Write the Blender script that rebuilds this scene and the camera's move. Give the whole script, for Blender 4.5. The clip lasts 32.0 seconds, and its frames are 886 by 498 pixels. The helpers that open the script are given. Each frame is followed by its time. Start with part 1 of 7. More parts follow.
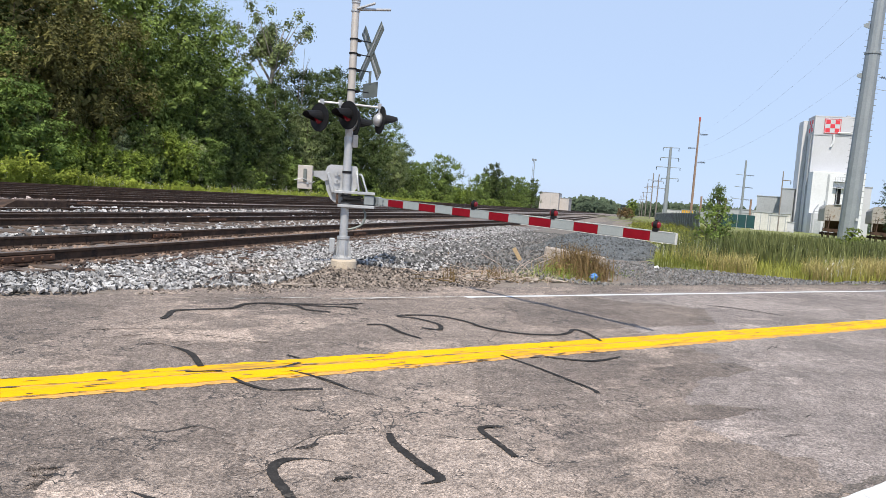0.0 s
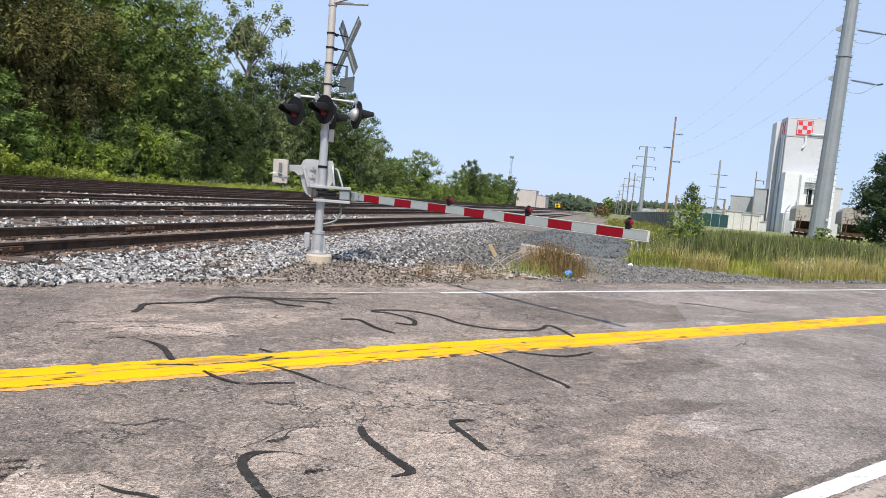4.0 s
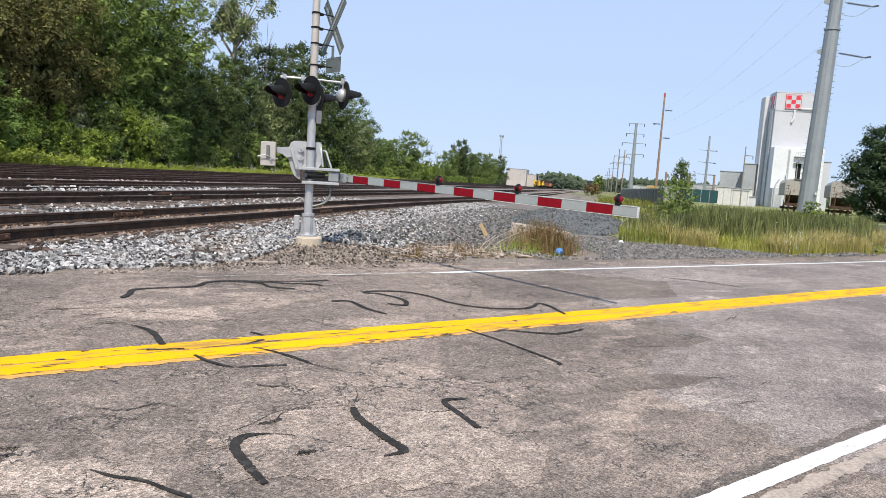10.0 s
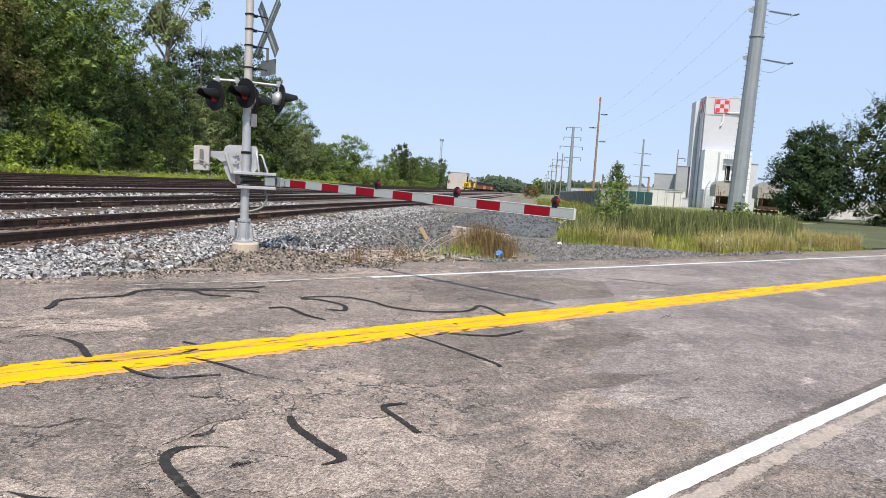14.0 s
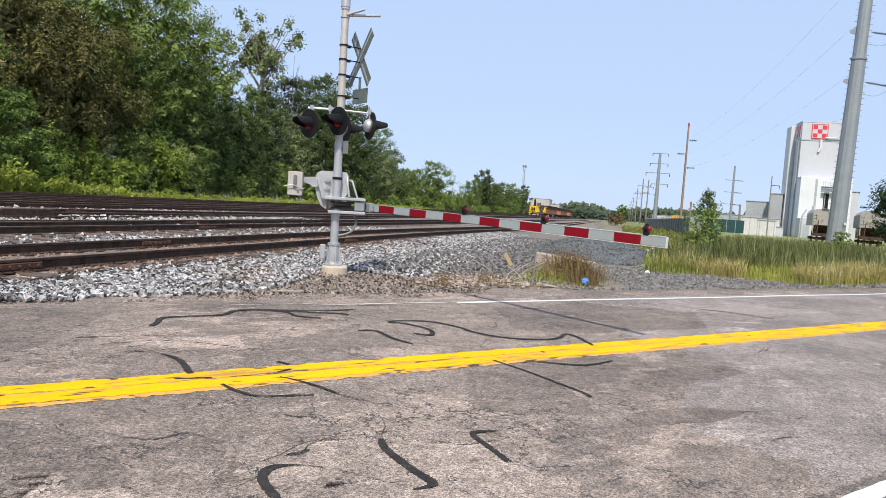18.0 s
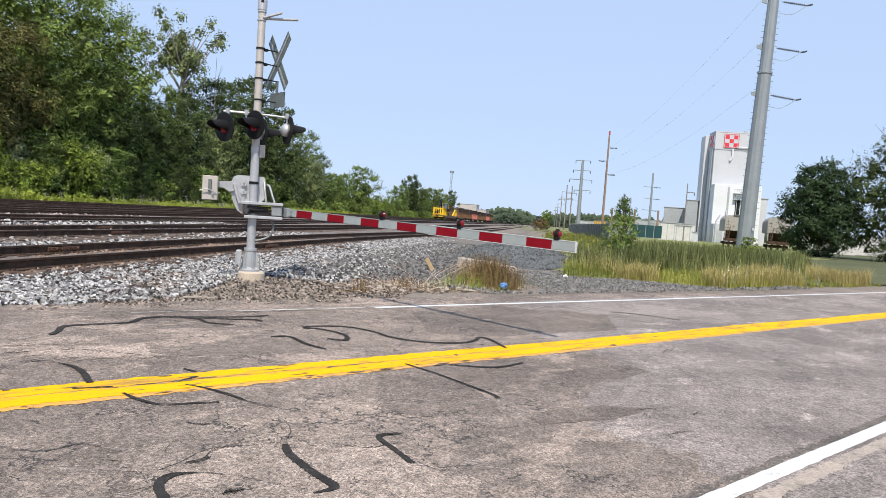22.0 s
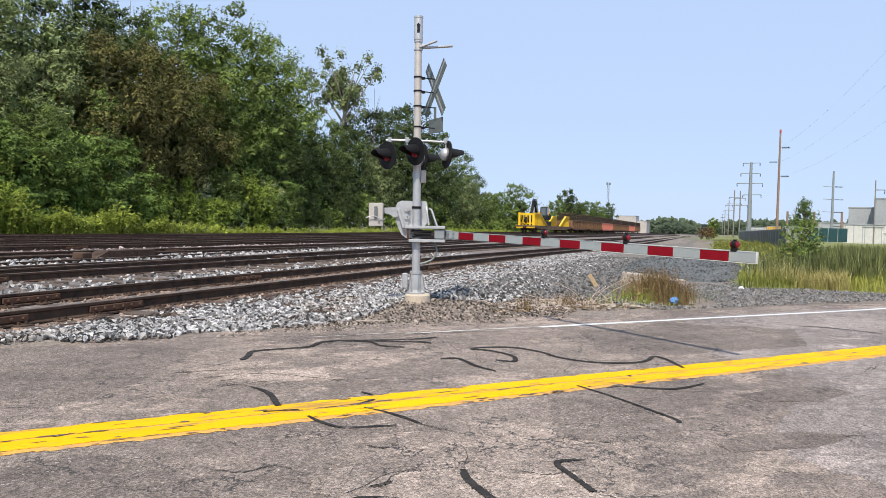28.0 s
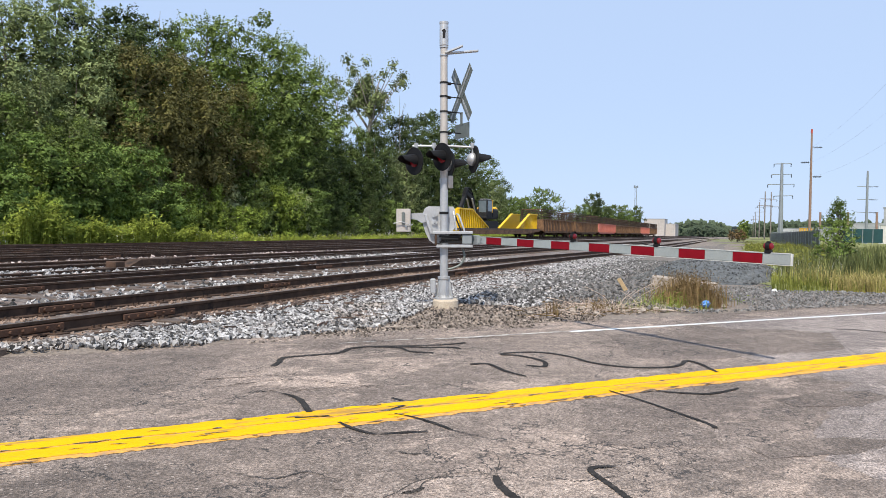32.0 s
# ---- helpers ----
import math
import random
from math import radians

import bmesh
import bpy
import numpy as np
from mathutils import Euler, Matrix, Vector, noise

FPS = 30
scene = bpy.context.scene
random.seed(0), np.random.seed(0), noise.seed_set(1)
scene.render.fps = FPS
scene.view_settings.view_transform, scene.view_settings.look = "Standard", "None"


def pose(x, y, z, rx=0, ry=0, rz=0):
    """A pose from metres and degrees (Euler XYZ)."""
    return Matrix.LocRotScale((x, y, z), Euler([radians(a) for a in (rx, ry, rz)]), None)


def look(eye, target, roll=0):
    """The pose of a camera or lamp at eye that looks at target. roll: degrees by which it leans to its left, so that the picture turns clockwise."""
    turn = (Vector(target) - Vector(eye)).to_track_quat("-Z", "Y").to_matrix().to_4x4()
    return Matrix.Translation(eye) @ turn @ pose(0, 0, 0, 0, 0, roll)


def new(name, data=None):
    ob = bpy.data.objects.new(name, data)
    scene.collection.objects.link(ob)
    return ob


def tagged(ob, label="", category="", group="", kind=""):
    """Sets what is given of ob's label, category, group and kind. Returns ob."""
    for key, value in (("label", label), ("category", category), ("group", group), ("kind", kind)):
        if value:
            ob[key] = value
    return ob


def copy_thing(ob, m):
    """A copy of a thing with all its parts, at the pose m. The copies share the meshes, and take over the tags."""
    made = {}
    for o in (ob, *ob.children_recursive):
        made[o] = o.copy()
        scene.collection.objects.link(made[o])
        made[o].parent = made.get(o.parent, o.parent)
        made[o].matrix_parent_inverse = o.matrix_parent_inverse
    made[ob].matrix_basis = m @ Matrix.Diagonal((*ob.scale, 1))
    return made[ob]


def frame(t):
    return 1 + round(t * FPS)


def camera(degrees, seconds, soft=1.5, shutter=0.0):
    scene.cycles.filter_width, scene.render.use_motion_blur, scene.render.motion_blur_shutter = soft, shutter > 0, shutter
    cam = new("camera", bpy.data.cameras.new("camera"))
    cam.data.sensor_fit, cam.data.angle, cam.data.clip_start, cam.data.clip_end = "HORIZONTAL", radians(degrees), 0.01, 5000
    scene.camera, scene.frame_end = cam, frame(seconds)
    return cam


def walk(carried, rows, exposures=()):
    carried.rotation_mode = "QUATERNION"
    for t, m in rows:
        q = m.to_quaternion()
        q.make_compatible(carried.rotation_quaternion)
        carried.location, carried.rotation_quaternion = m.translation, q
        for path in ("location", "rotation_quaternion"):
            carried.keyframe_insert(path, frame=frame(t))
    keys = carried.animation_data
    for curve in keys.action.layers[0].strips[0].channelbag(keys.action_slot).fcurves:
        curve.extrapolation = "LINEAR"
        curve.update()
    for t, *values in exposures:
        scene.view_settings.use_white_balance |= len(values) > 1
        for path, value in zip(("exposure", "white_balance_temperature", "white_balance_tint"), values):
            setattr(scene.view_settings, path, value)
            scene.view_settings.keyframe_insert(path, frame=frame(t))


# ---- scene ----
cam = camera(62.68, 32.0, soft=0.65)
PATH = [
    (0.0, pose(-0.030, 0.032, 1.582, 86.132, -4.375, -36.163)),
    (0.5, pose(-0.028, 0.029, 1.581, 86.109, -4.388, -36.530)),
    (1.0, pose(-0.025, 0.026, 1.579, 86.168, -4.400, -36.822)),
    (1.5, pose(-0.026, 0.021, 1.580, 86.259, -4.493, -37.080)),
    (2.0, pose(-0.028, 0.010, 1.587, 86.424, -4.557, -37.417)),
    (2.5, pose(-0.025, 0.005, 1.592, 86.605, -4.692, -37.778)),
    (3.0, pose(-0.022, 0.001, 1.589, 86.620, -4.800, -38.017)),
    (3.5, pose(-0.023, 0.001, 1.585, 86.413, -4.911, -38.065)),
    (4.0, pose(-0.022, -0.003, 1.575, 85.994, -4.997, -37.932)),
    (4.5, pose(-0.022, -0.003, 1.571, 85.528, -5.117, -37.816)),
    (6.5, pose(-0.025, 0.005, 1.563, 84.655, -4.595, -37.450)),
    (7.0, pose(-0.026, 0.005, 1.563, 84.578, -4.439, -37.304)),
    (7.5, pose(-0.027, 0.010, 1.565, 84.546, -4.447, -37.353)),
    (8.0, pose(-0.013, 0.015, 1.569, 84.513, -4.488, -37.598)),
    (8.5, pose(-0.004, 0.017, 1.563, 84.504, -4.408, -37.954)),
    (9.0, pose(-0.003, 0.014, 1.558, 84.526, -4.223, -38.282)),
    (9.5, pose(-0.003, 0.008, 1.564, 84.502, -4.154, -38.525)),
    (10.0, pose(-0.002, -0.000, 1.566, 84.525, -4.021, -38.693)),
    (10.5, pose(-0.001, -0.003, 1.566, 84.617, -4.046, -38.847)),
    (11.0, pose(0.003, 0.001, 1.567, 84.631, -4.069, -38.923)),
    (11.5, pose(0.007, 0.010, 1.568, 84.612, -4.026, -38.969)),
    (12.0, pose(0.008, 0.014, 1.563, 84.621, -3.855, -39.358)),
    (12.5, pose(0.007, 0.028, 1.569, 84.726, -3.724, -40.395)),
    (13.0, pose(0.029, 0.023, 1.576, 84.864, -3.658, -41.916)),
    (13.5, pose(0.048, 0.001, 1.566, 85.010, -3.734, -43.405)),
    (15.5, pose(0.016, 0.034, 1.560, 85.823, -2.814, -41.423)),
    (16.0, pose(0.017, 0.034, 1.561, 86.151, -2.738, -40.267)),
    (16.5, pose(0.022, 0.030, 1.565, 86.451, -2.842, -39.312)),
    (17.0, pose(0.023, 0.028, 1.564, 86.667, -3.116, -38.441)),
    (17.5, pose(0.014, 0.032, 1.564, 86.750, -3.546, -37.642)),
    (18.0, pose(-0.016, 0.047, 1.562, 86.721, -4.064, -36.888)),
    (18.5, pose(-0.069, 0.067, 1.558, 86.688, -4.470, -36.215)),
    (19.0, pose(-0.112, 0.086, 1.553, 86.781, -4.651, -35.814)),
    (19.5, pose(-0.129, 0.086, 1.559, 87.033, -4.768, -36.183)),
    (20.0, pose(-0.122, 0.069, 1.566, 87.330, -4.591, -37.539)),
    (20.5, pose(-0.122, 0.047, 1.566, 87.623, -4.345, -39.585)),
    (21.0, pose(-0.085, 0.012, 1.572, 87.716, -4.206, -41.554)),
    (21.5, pose(-0.025, -0.042, 1.576, 87.704, -4.192, -42.693)),
    (22.0, pose(0.051, -0.103, 1.574, 87.539, -4.210, -42.560)),
    (22.5, pose(0.091, -0.132, 1.566, 87.371, -3.962, -41.433)),
    (23.0, pose(0.104, -0.131, 1.567, 87.282, -3.364, -40.031)),
    (23.5, pose(0.107, -0.147, 1.564, 87.452, -2.373, -38.704)),
    (24.0, pose(0.105, -0.152, 1.562, 87.783, -1.215, -37.404)),
    (24.5, pose(0.077, -0.116, 1.574, 88.249, -0.227, -36.196)),
    (25.0, pose(0.067, -0.083, 1.579, 88.662, 0.139, -35.005)),
    (25.5, pose(0.070, -0.062, 1.596, 88.989, -0.134, -33.931)),
    (27.5, pose(0.047, -0.013, 1.602, 88.577, -1.259, -30.938)),
    (28.0, pose(0.035, 0.003, 1.597, 88.275, -1.394, -30.301)),
    (28.5, pose(0.023, 0.019, 1.592, 88.104, -1.496, -29.479)),
    (29.0, pose(0.025, 0.028, 1.593, 88.035, -1.426, -28.570)),
    (29.5, pose(0.027, 0.032, 1.593, 88.150, -1.191, -27.933)),
    (30.0, pose(0.027, 0.034, 1.593, 88.334, -0.947, -27.744)),
    (30.5, pose(0.033, 0.029, 1.593, 88.505, -0.797, -27.882)),
    (31.0, pose(0.033, 0.025, 1.591, 88.621, -0.749, -28.178)),
    (31.5, pose(0.033, 0.029, 1.588, 88.682, -0.694, -28.409)),
    (32.0, pose(0.028, 0.029, 1.593, 88.666, -0.728, -28.224)),
]
walk(cam, PATH)

# ---- world and sun ----
SUN_EL, SUN_AZ = 51.5, 136.5   # the sun's height, and its bearing (0 is +y, positive towards -x)
world = bpy.data.worlds.new("sky")
scene.world = world
world.use_nodes = True
wn = world.node_tree
sky = wn.nodes.new("ShaderNodeTexSky")
sky.sky_type, sky.sun_disc = "NISHITA", False
sky.sun_elevation, sky.sun_rotation = radians(SUN_EL), radians(-SUN_AZ)
sky.air_density, sky.dust_density, sky.ozone_density, sky.altitude = 1.0, 0.6, 1.0, 200
# thin summer haze veils the clear sky
veil = wn.nodes.new("ShaderNodeMix")
veil.data_type, veil.blend_type = "RGBA", "MIX"
veil.inputs[0].default_value = 0.86
veil.inputs[7].default_value = (3.85, 4.95, 7.0, 1)
wn.links.new(sky.outputs[0], veil.inputs[6])
wn.links.new(veil.outputs[2], wn.nodes["Background"].inputs[0])
wn.nodes["Background"].inputs[1].default_value = 0.145
sun = new("sun", bpy.data.lights.new("sun", "SUN"))
sun.data.energy, sun.data.angle, sun.data.color = 5.0, radians(0.6), (1.0, 0.92, 0.80)
sun_dir = Vector((-math.sin(radians(SUN_AZ)) * math.cos(radians(SUN_EL)), math.cos(radians(SUN_AZ)) * math.cos(radians(SUN_EL)), math.sin(radians(SUN_EL))))
sun.matrix_world = look(sun_dir * 50, (0, 0, 0))
scene.view_settings.exposure = 0.0

# ---- materials ----
def mat(name, c1, c2, scale=3.0, rough=0.7, metal=0.0, bump=0.0, bscale=40.0, c3=None, s3=0.6, t3=0.55, grain=0.15, rand=0.0, coords="Object", translucent=0.0, sheen=0.5, stretch=(1, 1, 1)):
    """Two colours in clouds of 1/scale metres, fine grain, an optional third colour in patches, relief, and a little of a piece's own shade."""
    m = bpy.data.materials.new(name)
    m.use_nodes = True
    nt = m.node_tree
    nd, ln = nt.nodes, nt.links
    b = nd["Principled BSDF"]
    tc = nd.new("ShaderNodeTexCoord")
    mp = nd.new("ShaderNodeMapping")
    mp.inputs["Scale"].default_value = stretch
    ln.new(tc.outputs[coords], mp.inputs[0])

    def noise_tex(sc, detail=4, rough_=0.6):
        n = nd.new("ShaderNodeTexNoise")
        n.inputs["Scale"].default_value, n.inputs["Detail"].default_value, n.inputs["Roughness"].default_value = sc, detail, rough_
        ln.new(mp.outputs[0], n.inputs["Vector"])
        return n

    def mix(fac, a, c, kind="MIX"):
        x = nd.new("ShaderNodeMix")
        x.data_type, x.blend_type = "RGBA", kind
        for sock, v in ((x.inputs[0], fac), (x.inputs[6], a), (x.inputs[7], c)):
            if isinstance(v, bpy.types.NodeSocket):
                ln.new(v, sock)
            elif isinstance(v, (int, float)):
                sock.default_value = v
            else:
                sock.default_value = (*v, 1)
        return x.outputs[2]

    def ramp(sock, lo, hi):
        r = nd.new("ShaderNodeMapRange")
        r.inputs[1].default_value, r.inputs[2].default_value = lo, hi
        ln.new(sock, r.inputs[0])
        return r.outputs[0]

    big = noise_tex(scale)
    col = mix(ramp(big.outputs[0], 0.3, 0.7), c1, c2)
    if c3:
        col = mix(ramp(noise_tex(s3, 6, 0.7).outputs[0], t3, t3 + 0.12), col, c3)
    if grain:
        fine = noise_tex(bscale, 3)
        g = mix(ramp(fine.outputs[0], 0.25, 0.75), (1 - grain,) * 3, (1 + grain,) * 3)
        col = mix(1.0, col, g, "MULTIPLY")
    if rand:
        oi = nd.new("ShaderNodeObjectInfo")
        isl = nd.new("ShaderNodeNewGeometry")
        ad = nd.new("ShaderNodeMath")
        ad.operation = "ADD"
        ln.new((isl if rand > 0.75 else oi).outputs["Random Per Island" if rand > 0.75 else "Random"], ad.inputs[0])
        ln.new(isl.outputs["Random Per Island"], ad.inputs[1])
        col = mix(1.0, col, mix(ramp(ad.outputs[0], 0.2, 1.8), (1 - rand,) * 3, (1 + rand,) * 3), "MULTIPLY")
    ln.new(col, b.inputs["Base Color"])
    b.inputs["Roughness"].default_value, b.inputs["Metallic"].default_value = rough, metal
    b.inputs["Specular IOR Level"].default_value = sheen
    if bump:
        bp = nd.new("ShaderNodeBump")
        bp.inputs["Strength"].default_value, bp.inputs["Distance"].default_value = 0.7, bump
        ln.new(noise_tex(bscale * 0.7, 5, 0.65).outputs[0], bp.inputs["Height"])
        ln.new(bp.outputs[0], b.inputs["Normal"])
    if translucent:
        tr = nd.new("ShaderNodeBsdfTranslucent")
        ln.new(col, tr.inputs[0])
        ms = nd.new("ShaderNodeMixShader")
        ms.inputs[0].default_value = translucent
        ln.new(b.outputs[0], ms.inputs[1])
        ln.new(tr.outputs[0], ms.inputs[2])
        ln.new(ms.outputs[0], nd["Material Output"].inputs[0])
    return m


def glow(name, colour, strength, base=(0.2, 0.01, 0.01)):
    m = mat(name, base, base, grain=0)
    b = m.node_tree.nodes["Principled BSDF"]
    b.inputs["Emission Color"].default_value, b.inputs["Emission Strength"].default_value = (*colour, 1), strength
    b.inputs["Roughness"].default_value = 0.15
    return m




def asphalt(name="asphalt", tone=1.0, pale=0.51, smears=1.0, tint=(1, 1, 1), cracks=1.0):
    """Old road surface: aggregate, pale worn areas, smears of bitumen and hair cracks."""
    m = bpy.data.materials.new(name)
    m.use_nodes = True
    nd, ln = m.node_tree.nodes, m.node_tree.links
    b = nd["Principled BSDF"]
    tc = nd.new("ShaderNodeTexCoord")

    def mapped(sc):
        mp = nd.new("ShaderNodeMapping")
        mp.inputs["Scale"].default_value = sc
        ln.new(tc.outputs["Object"], mp.inputs[0])
        return mp.outputs[0]

    def nz(vec, sc, detail=4, rough=0.6, warp=0.0):
        n = nd.new("ShaderNodeTexNoise")
        n.inputs["Scale"].default_value, n.inputs["Detail"].default_value, n.inputs["Roughness"].default_value, n.inputs["Distortion"].default_value = sc, detail, rough, warp
        ln.new(vec, n.inputs["Vector"])
        return n.outputs[0]

    def rng_(sock, lo, hi, a=0.0, c=1.0):
        r = nd.new("ShaderNodeMapRange")
        for k, v in zip((1, 2, 3, 4), (lo, hi, a, c)):
            r.inputs[k].default_value = v
        ln.new(sock, r.inputs[0])
        return r.outputs[0]

    def mul(p, q):
        x = nd.new("ShaderNodeMath")
        x.operation = "MULTIPLY"
        ln.new(p, x.inputs[0])
        ln.new(q, x.inputs[1])
        return x.outputs[0]

    def mix(fac, p, q, kind="MIX"):
        x = nd.new("ShaderNodeMix")
        x.data_type, x.blend_type = "RGBA", kind
        ln.new(fac, x.inputs[0]) if isinstance(fac, bpy.types.NodeSocket) else None
        if not isinstance(fac, bpy.types.NodeSocket):
            x.inputs[0].default_value = fac
        for sock, v in ((x.inputs[6], p), (x.inputs[7], q)):
            if isinstance(v, bpy.types.NodeSocket):
                ln.new(v, sock)
            else:
                sock.default_value = (*v, 1)
        return x.outputs[2]

    one, drawn = mapped((1, 1, 1)), mapped((0.55, 1.0, 1))

    def shade(*c):
        return tuple(tone * v * k for v, k in zip(c, tint))

    # broad tone, then worn areas where the pale stone shows, then smears of bitumen
    col = mix(rng_(nz(drawn, 0.8, 9, 0.66, 0.15), 0.38, 0.62), shade(0.160, 0.133, 0.113), shade(0.268, 0.224, 0.190))
    worn = mul(rng_(nz(drawn, 1.9, 10, 0.74, 0.1), pale, pale + 0.05), rng_(nz(one, 0.5, 3), 0.40, 0.56, 0.15, 1.0))
    col = mix(worn, col, shade(0.352, 0.290, 0.242))
    dark = mul(rng_(nz(mapped((0.40, 1.15, 1)), 0.9, 8, 0.68, 0.2), 0.545, 0.64), rng_(nz(one, 0.33, 2), 0.40, 0.58, 0.15 * smears, 0.8 * smears))
    col = mix(dark, col, shade(0.104, 0.090, 0.079))
    # aggregate at two sizes, with scattered bright stones
    v = nd.new("ShaderNodeTexVoronoi")
    v.inputs["Scale"].default_value = 105
    ln.new(one, v.inputs["Vector"])
    sep = nd.new("ShaderNodeSeparateColor")
    ln.new(v.outputs["Color"], sep.inputs[0])
    col = mix(1.0, col, mix(rng_(sep.outputs[0], 0.05, 0.95), (0.50, 0.50, 0.50), (1.50, 1.49, 1.48)), "MULTIPLY")
    v2 = nd.new("ShaderNodeTexVoronoi")
    v2.inputs["Scale"].default_value = 42
    ln.new(one, v2.inputs["Vector"])
    sep2 = nd.new("ShaderNodeSeparateColor")
    ln.new(v2.outputs["Color"], sep2.inputs[0])
    col = mix(1.0, col, mix(sep2.outputs[1], (0.80, 0.80, 0.80), (1.20, 1.20, 1.20)), "MULTIPLY")
    bright = mul(rng_(sep2.outputs[0], 0.86, 0.90), rng_(v2.outputs["Distance"], 0.30, 0.42, 1, 0))
    col = mix(mul(bright, rng_(nz(one, 1.3, 3), 0.40, 0.60, 0.1, 0.85)), col, (0.46, 0.39, 0.335))
    col = mix(1.0, col, mix(rng_(nz(one, 240, 2), 0.3, 0.7), (0.74, 0.74, 0.74), (1.26, 1.26, 1.26)), "MULTIPLY")
    col = mix(1.0, col, mix(rng_(nz(one, 7, 8, 0.78), 0.36, 0.64), (0.76, 0.75, 0.74), (1.22, 1.22, 1.22)), "MULTIPLY")

    # hair cracks: wandering contour lines, open only here and there
    def crack(sc, width, lo, seed):
        mp = nd.new("ShaderNodeMapping")
        mp.inputs["Location"].default_value = (seed, seed * 0.7, 0)
        ln.new(tc.outputs["Object"], mp.inputs[0])
        r = nd.new("ShaderNodeMath")
        r.operation = "SUBTRACT"
        r.inputs[1].default_value = 0.5
        ln.new(nz(mp.outputs[0], sc, 7, 0.58), r.inputs[0])
        q = nd.new("ShaderNodeMath")
        q.operation = "ABSOLUTE"
        ln.new(r.outputs[0], q.inputs[0])
        return mul(rng_(q.outputs[0], width * 0.4, width, 1, 0), rng_(nz(mp.outputs[0], 0.9, 4, 0.6), lo, lo + 0.05))

    for sc, width, lo, seed in ((0.8, 0.0045 * cracks, 0.50, 3.1), (1.7, 0.0055 * cracks, 0.53, 11.7), (0.55, 0.0028 * cracks, 0.47, 23.9)):
        col = mix(crack(sc, width, lo, seed), col, (0.045, 0.040, 0.037))
    ln.new(col, b.inputs["Base Color"])
    b.inputs["Roughness"].default_value = 0.9
    bp = nd.new("ShaderNodeBump")
    bp.inputs["Strength"].default_value, bp.inputs["Distance"].default_value = 0.8, 0.010
    ln.new(v.outputs["Distance"], bp.inputs["Height"])
    ln.new(bp.outputs[0], b.inputs["Normal"])
    return m


WARM = (1.04, 1.0, 0.985)
M_ASPHALT = asphalt(tint=WARM)
M_YELLOW = mat("yellow_paint", (0.84, 0.47, 0.003), (0.76, 0.41, 0.004), 2, 0.8, sheen=0.1, bump=0.004, bscale=60, c3=(0.42, 0.24, 0.06), s3=3.2, t3=0.52, stretch=(0.4, 2.2, 1), grain=0.12)
M_WHITE = mat("white_road_paint", (0.70, 0.70, 0.69), (0.60, 0.60, 0.59), 2, 0.7, bump=0.004, bscale=60, c3=(0.36, 0.34, 0.31), s3=9, t3=0.60, grain=0.12)
M_TAR = mat("crack_sealant", (0.020, 0.018, 0.017), (0.045, 0.041, 0.038), 9, 0.85, bump=0.004, bscale=40, sheen=0.15, c3=(0.11, 0.095, 0.083), s3=22, t3=0.58, grain=0.3)
M_DIRT = mat("gravelly_dirt", (0.17, 0.136, 0.110), (0.245, 0.205, 0.170), 1.2, 0.95, bump=0.03, bscale=22, c3=(0.13, 0.105, 0.085), s3=1.5, t3=0.56, grain=0.5)
M_STONE = mat("ballast_stone", (0.125, 0.121, 0.119), (0.405, 0.395, 0.390), 14, 0.9, bscale=60, rand=0.9, c3=(0.20, 0.165, 0.135), s3=0.7, t3=0.55)
M_RUST = mat("rusty_steel", (0.044, 0.029, 0.021), (0.102, 0.062, 0.043), 5, 0.9, 0.0, sheen=0.25, bump=0.004, bscale=50, c3=(0.03, 0.022, 0.018), s3=3)
M_RAILTOP = mat("worn_rail_head", (0.27, 0.23, 0.20), (0.17, 0.125, 0.10), 3, 0.45, 0.6, bscale=60)
M_TIE = mat("creosoted_wood", (0.07, 0.052, 0.042), (0.14, 0.105, 0.085), 4, 0.9, bump=0.01, bscale=30, rand=0.3, stretch=(1, 1, 1))
M_GALV = mat("galvanised_steel", (0.42, 0.425, 0.43), (0.55, 0.555, 0.56), 5, 0.45, 0.55, bscale=60, grain=0.08)
M_ALU = mat("weathered_aluminium_paint", (0.44, 0.40, 0.36), (0.54, 0.50, 0.46), 4, 0.5, 0.3, bscale=50, c3=(0.42, 0.33, 0.26), s3=3, t3=0.62, grain=0.1)
M_BLACK = mat("black_paint", (0.008, 0.008, 0.009), (0.014, 0.014, 0.015), 5, 0.6, bscale=40, sheen=0.2)
M_CONC = mat("concrete", (0.46, 0.38, 0.29), (0.55, 0.47, 0.37), 5, 0.9, bump=0.005, bscale=50, grain=0.2)
M_SIGN = mat("grey_sign_back", (0.13, 0.15, 0.14), (0.18, 0.20, 0.19), 4, 0.5, 0.3)
M_RED = mat("red_reflective", (0.215, 0.004, 0.012), (0.165, 0.003, 0.009), 6, 0.55, sheen=0.15, bscale=80, grain=0.1)
M_ARMWHITE = mat("white_reflective", (0.31, 0.342, 0.342), (0.27, 0.30, 0.30), 6, 0.5, sheen=0.2, bscale=80, grain=0.08)
# these lamps are off: a faint glow is added for the red glint of the glass
M_LENS = glow("dim_glow_red_lens", (0.6, 0.01, 0.03), 0.05, (0.10, 0.004, 0.008))
M_LAMP = glow("lit_red_lamp", (1.0, 0.02, 0.03), 0.06, (0.13, 0.005, 0.009))
M_BARK = mat("bark", (0.10, 0.08, 0.06), (0.17, 0.14, 0.11), 6, 0.95, bump=0.02, bscale=18, rand=0.2)
